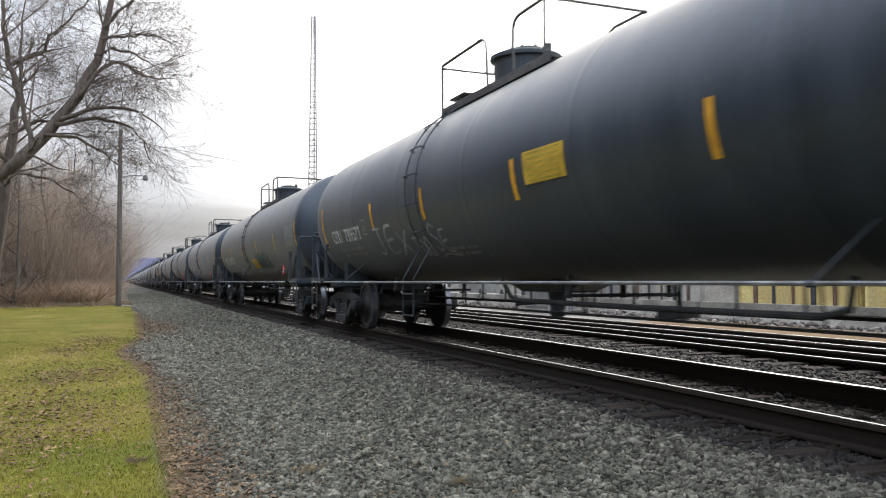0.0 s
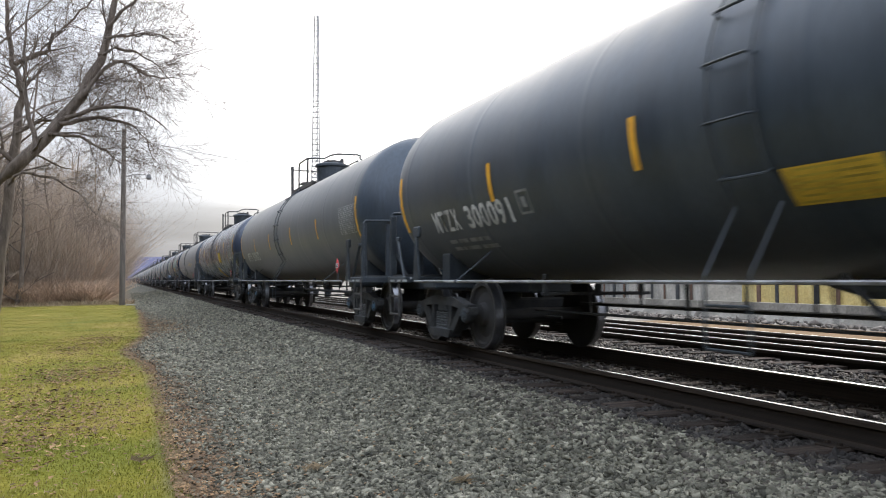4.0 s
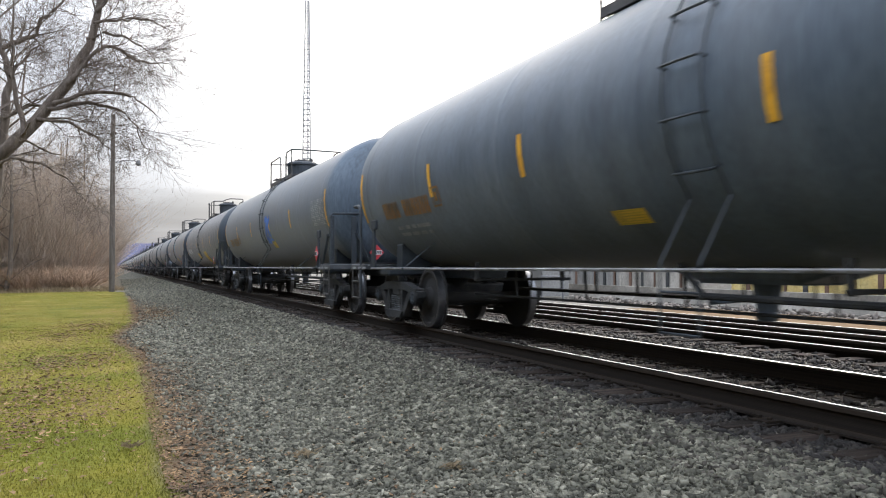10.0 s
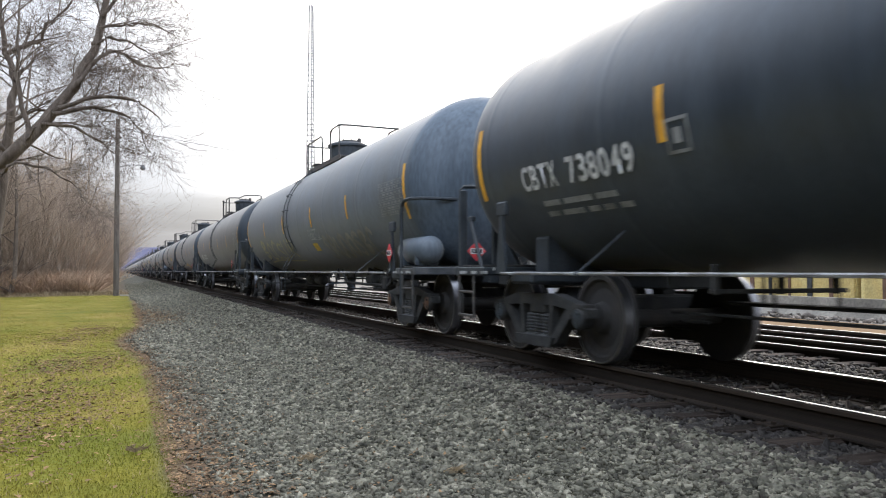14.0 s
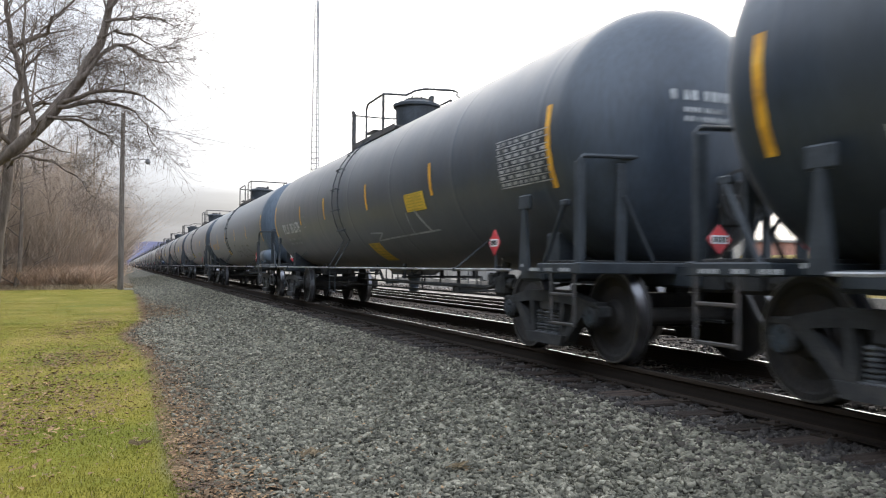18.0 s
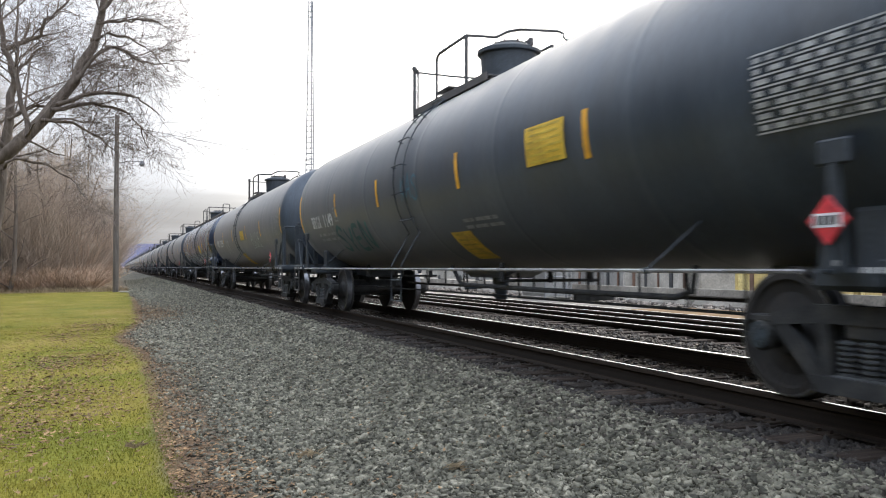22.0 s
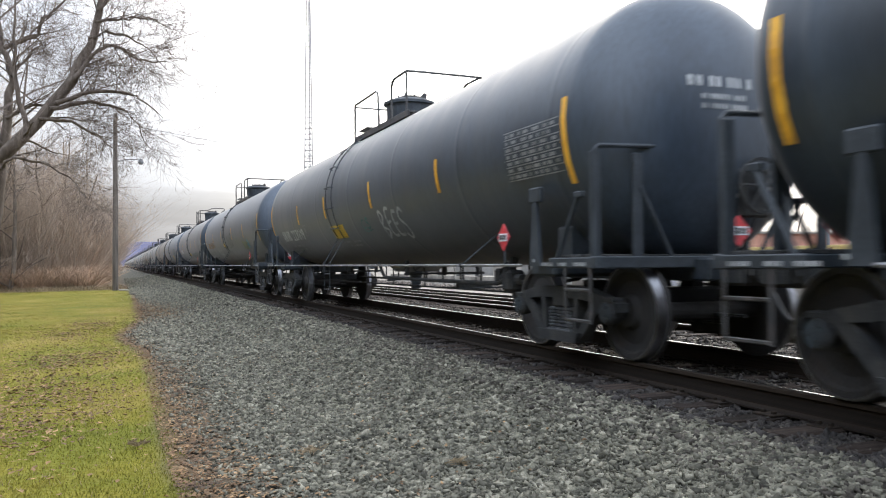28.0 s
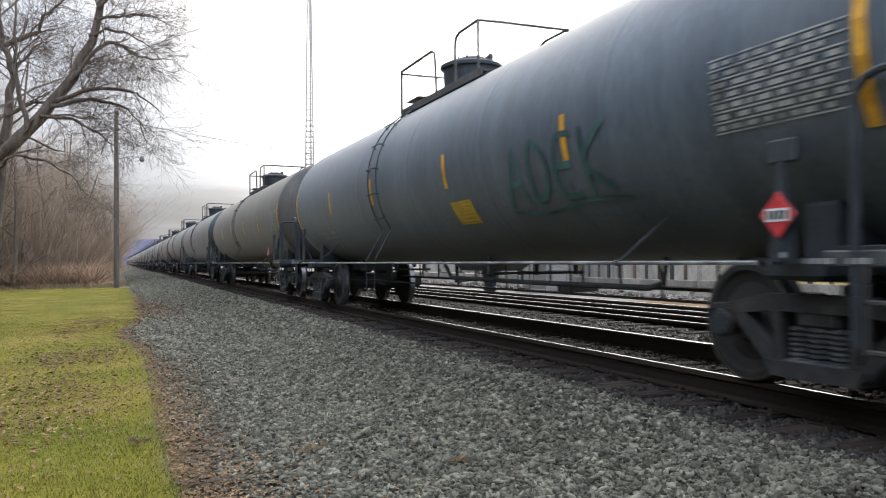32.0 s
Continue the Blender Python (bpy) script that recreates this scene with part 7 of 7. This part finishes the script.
big_tree("leaning_tree", "large leaning bare tree with dark grey bark over the lawn", None, (
    (((-8.6, -0.8), (-6.4, 1.5), (-3.9, 3.8), (-2.25, 5.5), (-1.4, 6.75), (-0.85, 8.0), (-0.55, 9.5), (-0.2, 11.4), (0.2, 13.6)), 28, 0.6, 0.27, 0.05, 12, 1.8),
    (((-1.75, 6.0), (-0.8, 6.5), (0.3, 6.4), (0.6, 6.25), (1.3, 5.6)), 28, -0.7, 0.075, 0.015, 12, 1.0),
    (((-1.4, 6.7), (-1.1, 7.2), (-0.6, 7.8), (-0.2, 8.1), (0.4, 7.8), (1.0, 7.7), (1.6, 7.75)), 28, 0.8, 0.09, 0.015, 14, 1.1),
    (((-0.9, 8.1), (-0.4, 8.3), (0.1, 8.2), (0.7, 7.9), (1.4, 7.1)), 28, -0.9, 0.06, 0.012, 10, 1.0),
    (((-0.75, 8.6), (-0.2, 8.9), (0.3, 9.0), (0.9, 9.2), (1.6, 9.0)), 28.1, 1.0, 0.055, 0.012, 12, 1.1),
    (((-0.62, 9.1), (-0.1, 9.7), (0.6, 10.4), (1.2, 10.8)), 28.2, -0.5, 0.07, 0.014, 10, 1.2),
    (((-2.3, 5.5), (-1.4, 5.5), (-0.6, 5.1), (0.0, 4.5)), 28, 0.5, 0.06, 0.012, 10, 0.9),
    (((-1.95, 5.8), (-1.1, 6.1), (-0.5, 6.1), (0.2, 5.95), (0.6, 5.5), (0.85, 4.9)), 28, 0.9, 0.07, 0.012, 12, 0.9),
    (((-3.4, 3.8), (-3.0, 4.2), (-2.2, 4.1), (-1.4, 3.6), (-0.9, 3.0)), 28, -0.8, 0.06, 0.012, 9, 0.9),
    (((-2.6, 5.0), (-3.0, 6.6), (-3.1, 8.2), (-3.0, 10.0)), 28, 1.2, 0.09, 0.02, 12, 1.3),
), 4)
big_tree("bare_tree", "tall bare tree with spreading limbs at the wood's edge", None, (
    (((-4.6, -0.8), (-4.3, 2.0), (-4.0, 5.0), (-3.85, 7.0), (-3.7, 7.8), (-3.9, 8.6), (-4.1, 9.4), (-4.3, 11), (-4.4, 13.5)), 34, 0.5, 0.22, 0.05, 14, 2.0),
    (((-3.95, 9.0), (-3.4, 9.3), (-2.8, 9.6), (-2.65, 10.1), (-2.1, 10.6), (-1.5, 11.3), (-0.8, 12.4)), 34, -0.8, 0.10, 0.02, 14, 1.4),
    (((-3.7, 8.0), (-3.4, 8.6), (-3.0, 9.2), (-2.3, 9.7)), 34, 0.9, 0.07, 0.015, 10, 1.2),
    (((-3.9, 6.4), (-3.0, 7.0), (-2.2, 7.1), (-1.6, 7.6)), 34, 0.9, 0.07, 0.015, 10, 1.2),
    (((-4.0, 5.4), (-4.9, 6.4), (-5.6, 8.0), (-6.0, 10)), 34, -0.4, 0.1, 0.02, 10, 1.4),
), 8)


def wood_tree(seed, height):
    """A bare woodland tree, built once for copies."""
    r = random.Random(seed)
    t = thing("woodland_tree", "slender bare grey-brown tree in the wood beside the line", "tree", "trees of the wood")
    trunk, crown = Wood(), Wood()
    pts = [Vector((0, 0, -0.3))]
    d = Vector((r.gauss(0, 0.08), r.gauss(0, 0.08), 1))
    for i in range(7):
        d = (d + Vector((r.gauss(0, 0.10), r.gauss(0, 0.10), 0.1))).normalized()
        pts.append(pts[-1] + d * height / 7)
    trunk.tube(pts, [0.16 * (1 - 0.8 * i / 7) * height / 11 for i in range(8)], 6)
    for k in range(22):
        i = r.randint(1, 7)
        q = pts[i - 1].lerp(pts[i], r.random())
        a = r.uniform(0, math.tau)
        grow(trunk, crown, r, q, Vector((math.cos(a), math.sin(a), r.uniform(0.2, 1.0))), height * r.uniform(0.16, 0.30) * (1.25 - 0.08 * i), 0.05 * (1.2 - 0.1 * i), 2, 0.2, 0.7)
    piece("trunk", trunk.mesh("trunk", BARK), t)
    piece("crown", crown.mesh("crown", TWIG), t)
    return t


tr = random.Random(21)
protos = [wood_tree(100 + k, 10 + k) for k in range(5)]
spots = []
for i in range(5):
    spots.append((-4.0 - 1.1 * i, 66 + 9 * i + tr.uniform(-2, 2)))
for i in range(22):
    spots.append((tr.uniform(-4.5, -2.4), 66 + 9 * i + tr.uniform(-4, 4)))
for i in range(85):
    y = tr.uniform(60, 130)
    spots.append((tr.uniform(-0.30 * y, -5.0), y))
for i in range(10):
    spots.append((tr.uniform(-17, -6), tr.uniform(57, 64)))
for i in range(6):
    spots.append((tr.uniform(-12, -7.5), tr.uniform(40, 56)))
for k, (x, y) in enumerate(spots):
    s = tr.uniform(0.8, 1.2)
    m = Matrix.Translation((x, y, profile(x))) @ pose(0, 0, 0, 0, 0, tr.uniform(0, 360))
    if k < 5:
        protos[k].matrix_basis = m
    else:
        c = copy_thing(protos[k % 5], m)
        c.scale = (s, s, s)


def brush(name, n, fx, fy, h, seed, mat, label, w=0.012):
    """Tangled dry stems, each a thin three-sided spike of two bent lengths."""
    r = np.random.default_rng(seed)
    x, y = fx(r, n), fy(r, n)
    z = np.array([profile(q) for q in x])
    hh = h * r.uniform(0.35, 1.1, n)
    k = 1.9 if h < 3 else 1.0
    l1 = r.normal(0, 0.28 * k, (n, 2)) * hh[:, None]
    l2 = l1 + r.normal(0, 0.4 * k, (n, 2)) * hh[:, None]
    a = r.uniform(0, math.tau, n)
    dx, dy = np.cos(a) * w, np.sin(a) * w
    v = np.stack([np.stack([x - dx, y - dy, z], -1), np.stack([x + dx, y + dy, z], -1),
                  np.stack([x + l1[:, 0] + dx * 0.7, y + l1[:, 1] + dy * 0.7, z + hh * 0.6], -1), np.stack([x + l1[:, 0] - dx * 0.7, y + l1[:, 1] - dy * 0.7, z + hh * 0.6], -1),
                  np.stack([x + l2[:, 0], y + l2[:, 1], z + hh], -1)], 1)
    f = np.array([(0, 1, 2), (0, 2, 3), (3, 2, 4)])
    return bulk(name, v.reshape(-1, 3), (f[None] + 5 * np.arange(n)[:, None, None]).reshape(-1, 3), mat, label, "brush")


brush("undergrowth", 60000, lambda r, n: -1.6 - 30 * r.uniform(0, 1, n) ** 1.3, lambda r, n: 58 + 70 * r.uniform(0, 1, n) ** 1.5, 1.7, 31, BRUSH, "tangled dry orange-brown undergrowth below the trees", 0.022)
brush("undergrowth", 12000, lambda r, n: -1.4 - 3.5 * r.uniform(0, 1, n), lambda r, n: 60 + 170 * r.uniform(0, 1, n), 1.9, 32, BRUSH, "dry brush along the wood's edge", 0.03)
brush("saplings", 82000, lambda r, n: -2.0 - 34 * r.uniform(0, 1, n) ** 1.2, lambda r, n: 62 + 110 * r.uniform(0, 1, n) ** 1.3, 7.0, 33, TWIG, "dense thin grey-brown saplings of the wood", 0.015)
brush("saplings", 60000, lambda r, n: -5.5 - 30 * r.uniform(0, 1, n) ** 1.1, lambda r, n: 72 + 90 * r.uniform(0, 1, n) ** 1.2, 11.0, 37, TWIG, "tall thin bare growth deep in the wood", 0.016)
brush("saplings", 40000, lambda r, n: -2.4 - 14 * r.uniform(0, 1, n) ** 1.2, lambda r, n: 64 + 60 * r.uniform(0, 1, n) ** 1.3, 4.5, 38, BRUSH, "warm brown thicket at the wood's edge", 0.024)
brush("saplings", 26000, lambda r, n: -2.3 - 4 * r.uniform(0, 1, n), lambda r, n: 68 + 170 * r.uniform(0, 1, n) ** 1.3, 6.5, 39, TWIG, "bare growth along the far edge of the wood", 0.026)
brush("dry_verge", 5000, lambda r, n: grass_edge(60) - 14 * r.uniform(0, 1, n), lambda r, n: 55.5 + 4 * r.uniform(0, 1, n), 0.35, 34, DRYGRASS, "pale dry grass at the lawn's far edge", 0.012)
brush("saplings", 16000, lambda r, n: -3.2 - 16 * r.uniform(0, 1, n), lambda r, n: 60 + 26 * r.uniform(0, 1, n), 10.0, 41, TWIG, "thin brown bare growth at the front of the wood", 0.010)
# unseen growth added behind the viewer, along the lawn, to darken the tanks' low reflections
brush("saplings", 16000, lambda r, n: -13 - 14 * r.uniform(0, 1, n), lambda r, n: -60 + 112 * r.uniform(0, 1, n), 15.0, 35, TWIGDARK, "unseen bare growth added behind the lawn to dim reflections", 0.09)


def leaning_stick():
    bm = bmesh.new()
    rod(bm, (-6.05, 61.0, -0.7), (-5.1, 61.2, 1.6), 0.06, 6, 0.04)
    return tagged(part("leaning_branch", bm, PALEWOOD), "pale bare broken branch leaning in the undergrowth", "branch")


leaning_stick()
bm = bmesh.new()
box(bm, (0.75, 54.3, -0.58), (1.5, 2.2, 0.06), 0.02)
tagged(part("concrete_slab", bm, CONCRETE), "pale concrete slab beside the utility pole", "slab")
bm = bmesh.new()
box(bm, (0.8, 64.5, -0.58), (1.3, 2.6, 0.06), 0.02)
tagged(part("concrete_slab", bm, CONCRETE), "pale concrete slab on the gravel path", "slab")


# ---- the yard across the tracks ----
bm = bmesh.new()
box(bm, (15.0, -8.0, -0.34), (2.3, 57, 0.08), 0.02)
tagged(part("sand_pad", bm, TAN), "tan sandy pad along the yard track", "pad", kind="structure")
bm = bmesh.new()
box(bm, (22.6, 20.0, -0.40), (7.5, 140, 0.06), 0.02)
tagged(part("yard_road", bm, CONCRETE), "pale concrete yard road", "road", kind="structure")


def barrier(y):
    """Low precast concrete barrier block, sloped at the foot."""
    t = thing("concrete_barrier", "weathered pale concrete barrier block at the yard's edge", "barrier", "barriers along the yard", Matrix.Translation((18.2, y, -0.42)))
    bm = bmesh.new()
    a = [(-0.3, 0), (0.3, 0), (0.3, 0.1), (0.14, 0.28), (0.11, 0.62), (-0.11, 0.62), (-0.14, 0.28), (-0.3, 0.1)]
    v0 = [bm.verts.new((x, -1.48, z)) for x, z in a]
    v1 = [bm.verts.new((x, 1.48, z)) for x, z in a]
    bm.faces.new(v0)
    bm.faces.new(v1[::-1])
    for i in range(8):
        bm.faces.new((v0[i], v1[i], v1[(i + 1) % 8], v0[(i + 1) % 8]))
    bmesh.ops.recalc_face_normals(bm, faces=bm.faces)
    part("block", bm, CONCRETE, t)
    return t


b0 = barrier(-9.0)
for k in range(1, 22):
    copy_thing(b0, Matrix.Translation((18.2 + 0.08 * math.sin(k * 2.1), -9.0 + 3.02 * k, -0.42)) @ pose(0, 0, 0, 0, 0, 1.2 * math.sin(k * 3.7)))
rr = np.random.default_rng(40)
n = 1500
stones("rubble", rr, rr.normal(17.2, 0.5, n), rr.uniform(-10, 60, n), rr.uniform(0.03, 0.12, n), STONEPINK, "pale broken rubble along the barriers", 0.1)


def container(x, y, mat, label, length=6.06, tall=1.0):
    t = thing("shipping_container", label, "container", "containers in the yard", Matrix.Translation((x, y, -0.37)) @ Matrix.Diagonal((1, 1, tall, 1)))
    bm = bmesh.new()
    n = 22
    for side in (-1.2, 1.2):
        prev = None
        for i in range(2 * n + 1):
            yy = -length / 2 + 0.1 + (length - 0.2) * i / (2 * n)
            xx = side + (0.02 if (i // 2) % 2 else -0.02)
            cur = (bm.verts.new((xx, yy, 0.16)), bm.verts.new((xx, yy, 2.48)))
            if prev:
                bm.faces.new((prev[0], cur[0], cur[1], prev[1]))
            prev = cur
    box(bm, (0, 0, 2.5), (2.38, length - 0.1, 0.06), 0.01)
    box(bm, (0, 0, 0.12), (2.38, length - 0.1, 0.08), 0.01)
    part("wall", bm, mat, t)
    bm = bmesh.new()
    for sx in (-1.17, 1.17):
        for sy in (-length / 2 + 0.08, length / 2 - 0.08):
            box(bm, (sx, sy, 1.3), (0.14, 0.14, 2.6), 0.01)
        for z in (0.08, 2.55):
            box(bm, (sx, 0, z), (0.1, length, 0.12), 0.01)
    for sy in (-length / 2 + 0.05, length / 2 - 0.05):
        for z in (0.08, 2.55):
            box(bm, (0, sy, z), (2.3, 0.1, 0.12), 0.01)
    part("frame", bm, mat, t)
    for q in range(1, 6):
        bm = bmesh.new()
        box(bm, (-1.235, -length / 2 + length * q / 6, 1.3), (0.05, 0.10 + 0.06 * (q % 3), 2.3), 0.006)
        part("seam_post", bm, BOXBROWN if q % 2 else STEEL, t)
    for sy in (-1, 1):
        bm = bmesh.new()
        box(bm, (0, sy * (length / 2 - 0.02), 1.3), (2.2, 0.05, 2.3), 0.01)
        part("door" if sy < 0 else "end_panel", bm, mat, t)
    return t


for k in range(4):
    container(25.6, 5.8 + 6.35 * k, BOXYELLOW, "low yellow steel shipping container standing in the yard", tall=0.72)
container(25.8, 33.5, BOXWHITE, "white steel shipping container standing in the yard")
container(26.8, 40.5, BOXGREY, "grey steel shipping container standing in the yard")


def van(x, y, mat, label):
    """Box-bodied delivery van, parked along the road."""
    t = thing("parked_van", label, "van", "parked vehicles", Matrix.Translation((x, y, -0.37)))
    bm = bmesh.new()
    prism(bm, [(-2.6, 0.35), (2.5, 0.35), (2.62, 0.9), (2.0, 1.15), (1.35, 2.05), (-2.6, 2.1)], -0.95, 0.95)
    part("body", bm, mat, t)
    bm = bmesh.new()
    prism(bm, [(1.30, 1.25), (1.88, 1.25), (1.42, 1.9), (1.30, 1.9)], -0.96, -0.955)
    part("side_window", bm, DARKGLASS, t)
    bm = bmesh.new()
    box(bm, (0, 1.74, 1.62), (1.6, 0.03, 0.75), 0.01, (-36, 0, 0))
    part("windscreen", bm, DARKGLASS, t)
    for sx in (-0.85, 0.85):
        for sy in (-1.7, 1.65):
            bm = bmesh.new()
            lathe(bm, [(-0.11, 0.0), (-0.11, 0.3), (-0.08, 0.36), (0.08, 0.36), (0.11, 0.3), (0.11, 0.0)], Matrix.Translation((sx, sy, 0.36)) @ pose(0, 0, 0, 0, 90), 18)
            part("wheel", bm, INKBLACK, t)
    return t


van(26.0, 51.0, BOXWHITE, "white box van parked in the yard")
van(26.4, 59.0, BOXGREY, "grey box van parked in the yard")
van(26.2, 66.5, BOXWHITE, "white panel van parked further along the yard")


def cabinet(x, y):
    t = thing("signal_cabinet", "grey steel equipment cabinet on a concrete base", "cabinet", m=Matrix.Translation((x, y, -0.38)))
    bm = bmesh.new()
    box(bm, (0, 0, 0.08), (1.5, 2.4, 0.16), 0.02)
    part("base", bm, CONCRETE, t)
    bm = bmesh.new()
    box(bm, (0, 0, 1.05), (1.2, 2.0, 1.8), 0.02)
    part("body", bm, BOXGREY, t)
    bm = bmesh.new()
    box(bm, (0, 0, 1.98), (1.35, 2.15, 0.07), 0.02)
    part("roof", bm, BOXGREY, t)
    for dy in (-0.5, 0.5):
        bm = bmesh.new()
        box(bm, (-0.62, dy, 1.05), (0.04, 0.92, 1.6), 0.01)
        d = part("door", bm, BOXGREY, t)
        bm = bmesh.new()
        for k in range(5):
            box(bm, (-0.645, dy - 0.2 + 0.1 * k, 1.6), (0.012, 0.05, 0.22))
        part("vent", bm, STEEL, d)
    return t


cabinet(16.2, 29.5)


def handrail(x, y):
    t = thing("pipe_rail", "low grey pipe guard rail beside the cabinet", "railing", m=Matrix.Translation((x, y, -0.38)))
    for dy in (-0.8, 0.8):
        bm = bmesh.new()
        rod(bm, (0, dy, 0), (0, dy, 0.95), 0.03, 8)
        part("post", bm, GALV, t)
    bm = bmesh.new()
    rod(bm, (0, -0.8, 0.95), (0, 0.8, 0.95), 0.03, 8)
    part("top_rail", bm, GALV, t)


handrail(15.3, 27.2)


def brick_building(x, y, w, d, h, label):
    t = thing("brick_building", label, "building", m=Matrix.Translation((x, y, -0.4)))
    bm = bmesh.new()
    box(bm, (0, 0, h / 2), (w, d, h), 0.03)
    part("wall", bm, BRICKRED, t)
    bm = bmesh.new()
    box(bm, (0, 0, h + 0.12), (w + 0.5, d + 0.5, 0.24), 0.03)
    part("roof", bm, BOXWHITE, t)
    for k in range(int(d / 3.2)):
        yy = -d / 2 + 2 + 3.2 * k
        for z in ([1.8] if h < 5 else [1.8, 4.6]):
            bm = bmesh.new()
            box(bm, (-w / 2 - 0.01, yy, z), (0.12, 1.3, 1.5), 0.02)
            f = part("window", bm, BOXWHITE, t)
            bm = bmesh.new()
            box(bm, (-w / 2 - 0.05, yy, z), (0.08, 1.1, 1.3))
            part("pane", bm, DARKGLASS, f)
    return t


brick_building(64, 76, 12, 26, 4.0, "low red brick building with a white roof edge")
brick_building(70, 44, 12, 22, 6.4, "two-storey red brick building with white windows")


def light_pole(x, y):
    t = thing("street_lamp", "tall grey steel lamp pole in the yard", "street lamp", "yard lamps", Matrix.Translation((x, y, -0.4)))
    bm = bmesh.new()
    rod(bm, (0, 0, 0), (0, 0, 8.5), 0.09, 8, 0.05)
    part("pole", bm, GALV, t)
    bm = bmesh.new()
    pipe(bm, [(0, 0, 8.4), (-0.6, 0, 8.7), (-1.4, 0, 8.75)], 0.035, 6)
    part("arm", bm, GALV, t)
    bm = bmesh.new()
    box(bm, (-1.6, 0, 8.72), (0.6, 0.25, 0.12), 0.03)
    part("lamp_head", bm, GALV, t)


light_pole(33, 31)
light_pole(33, 62)
# bare trees far behind the yard
for k in range(14):
    m = Matrix.Translation((tr.uniform(84, 110), 10 + 13 * k + tr.uniform(-4, 4), -0.5)) @ pose(0, 0, 0, 0, 0, tr.uniform(0, 360))
    copy_thing(protos[k % 5], m)
brush("saplings", 7000, lambda r, n: 90 + 40 * r.uniform(0, 1, n), lambda r, n: -20 + 230 * r.uniform(0, 1, n), 8.0, 36, TWIG, "brown bare thicket behind the yard", 0.08)


def signal_mast():
    t = thing("signal_mast", "distant black railway signal mast beside the line", "signal", m=Matrix.Translation((0.3, 230, -0.6)))
    bm = bmesh.new()
    rod(bm, (0, 0, 0), (0, 0, 6.2), 0.11, 8)
    part("mast", bm, GALV, t)
    for z in (4.9, 6.0):
        bm = bmesh.new()
        box(bm, (0, -0.12, z), (0.7, 0.14, 0.95), 0.05)
        h = part("signal_head", bm, INKBLACK, t)
        for dz in (-0.28, 0.0, 0.28):
            bm = bmesh.new()
            rod(bm, (0, -0.2, z + dz), (0, -0.42, z + dz), 0.12, 10)
            part("hood", bm, INKBLACK, h)
    bm = bmesh.new()
    for z in range(12):
        rod(bm, (-0.2, 0.12, 0.5 + 0.36 * z), (0.2, 0.12, 0.5 + 0.36 * z), 0.015, 4)
    for x in (-0.2, 0.2):
        rod(bm, (x, 0.12, 0.2), (x, 0.12, 4.6), 0.02, 4)
    part("ladder", bm, GALV, t)


signal_mast()


def cable(a, b, sag, label):
    bm = bmesh.new()
    a, b = Vector(a), Vector(b)
    pts = [a.lerp(b, i / 16) - Vector((0, 0, sag * 4 * (i / 16) * (1 - i / 16))) for i in range(17)]
    pipe(bm, pts, 0.016, 5)
    tagged(part("overhead_cable", bm, INKBLACK), label, "cable", "cables at the pole")


cable((-0.15, 54.2, 9.75), (34, 66, 7.6), 0.3, "thin black overhead cable from the pole across the tracks")
cable((-0.2, 54.2, 10.15), (-6.5, 38, 7.7), 0.15, "thin black overhead cable from the pole over the lawn")


motions()
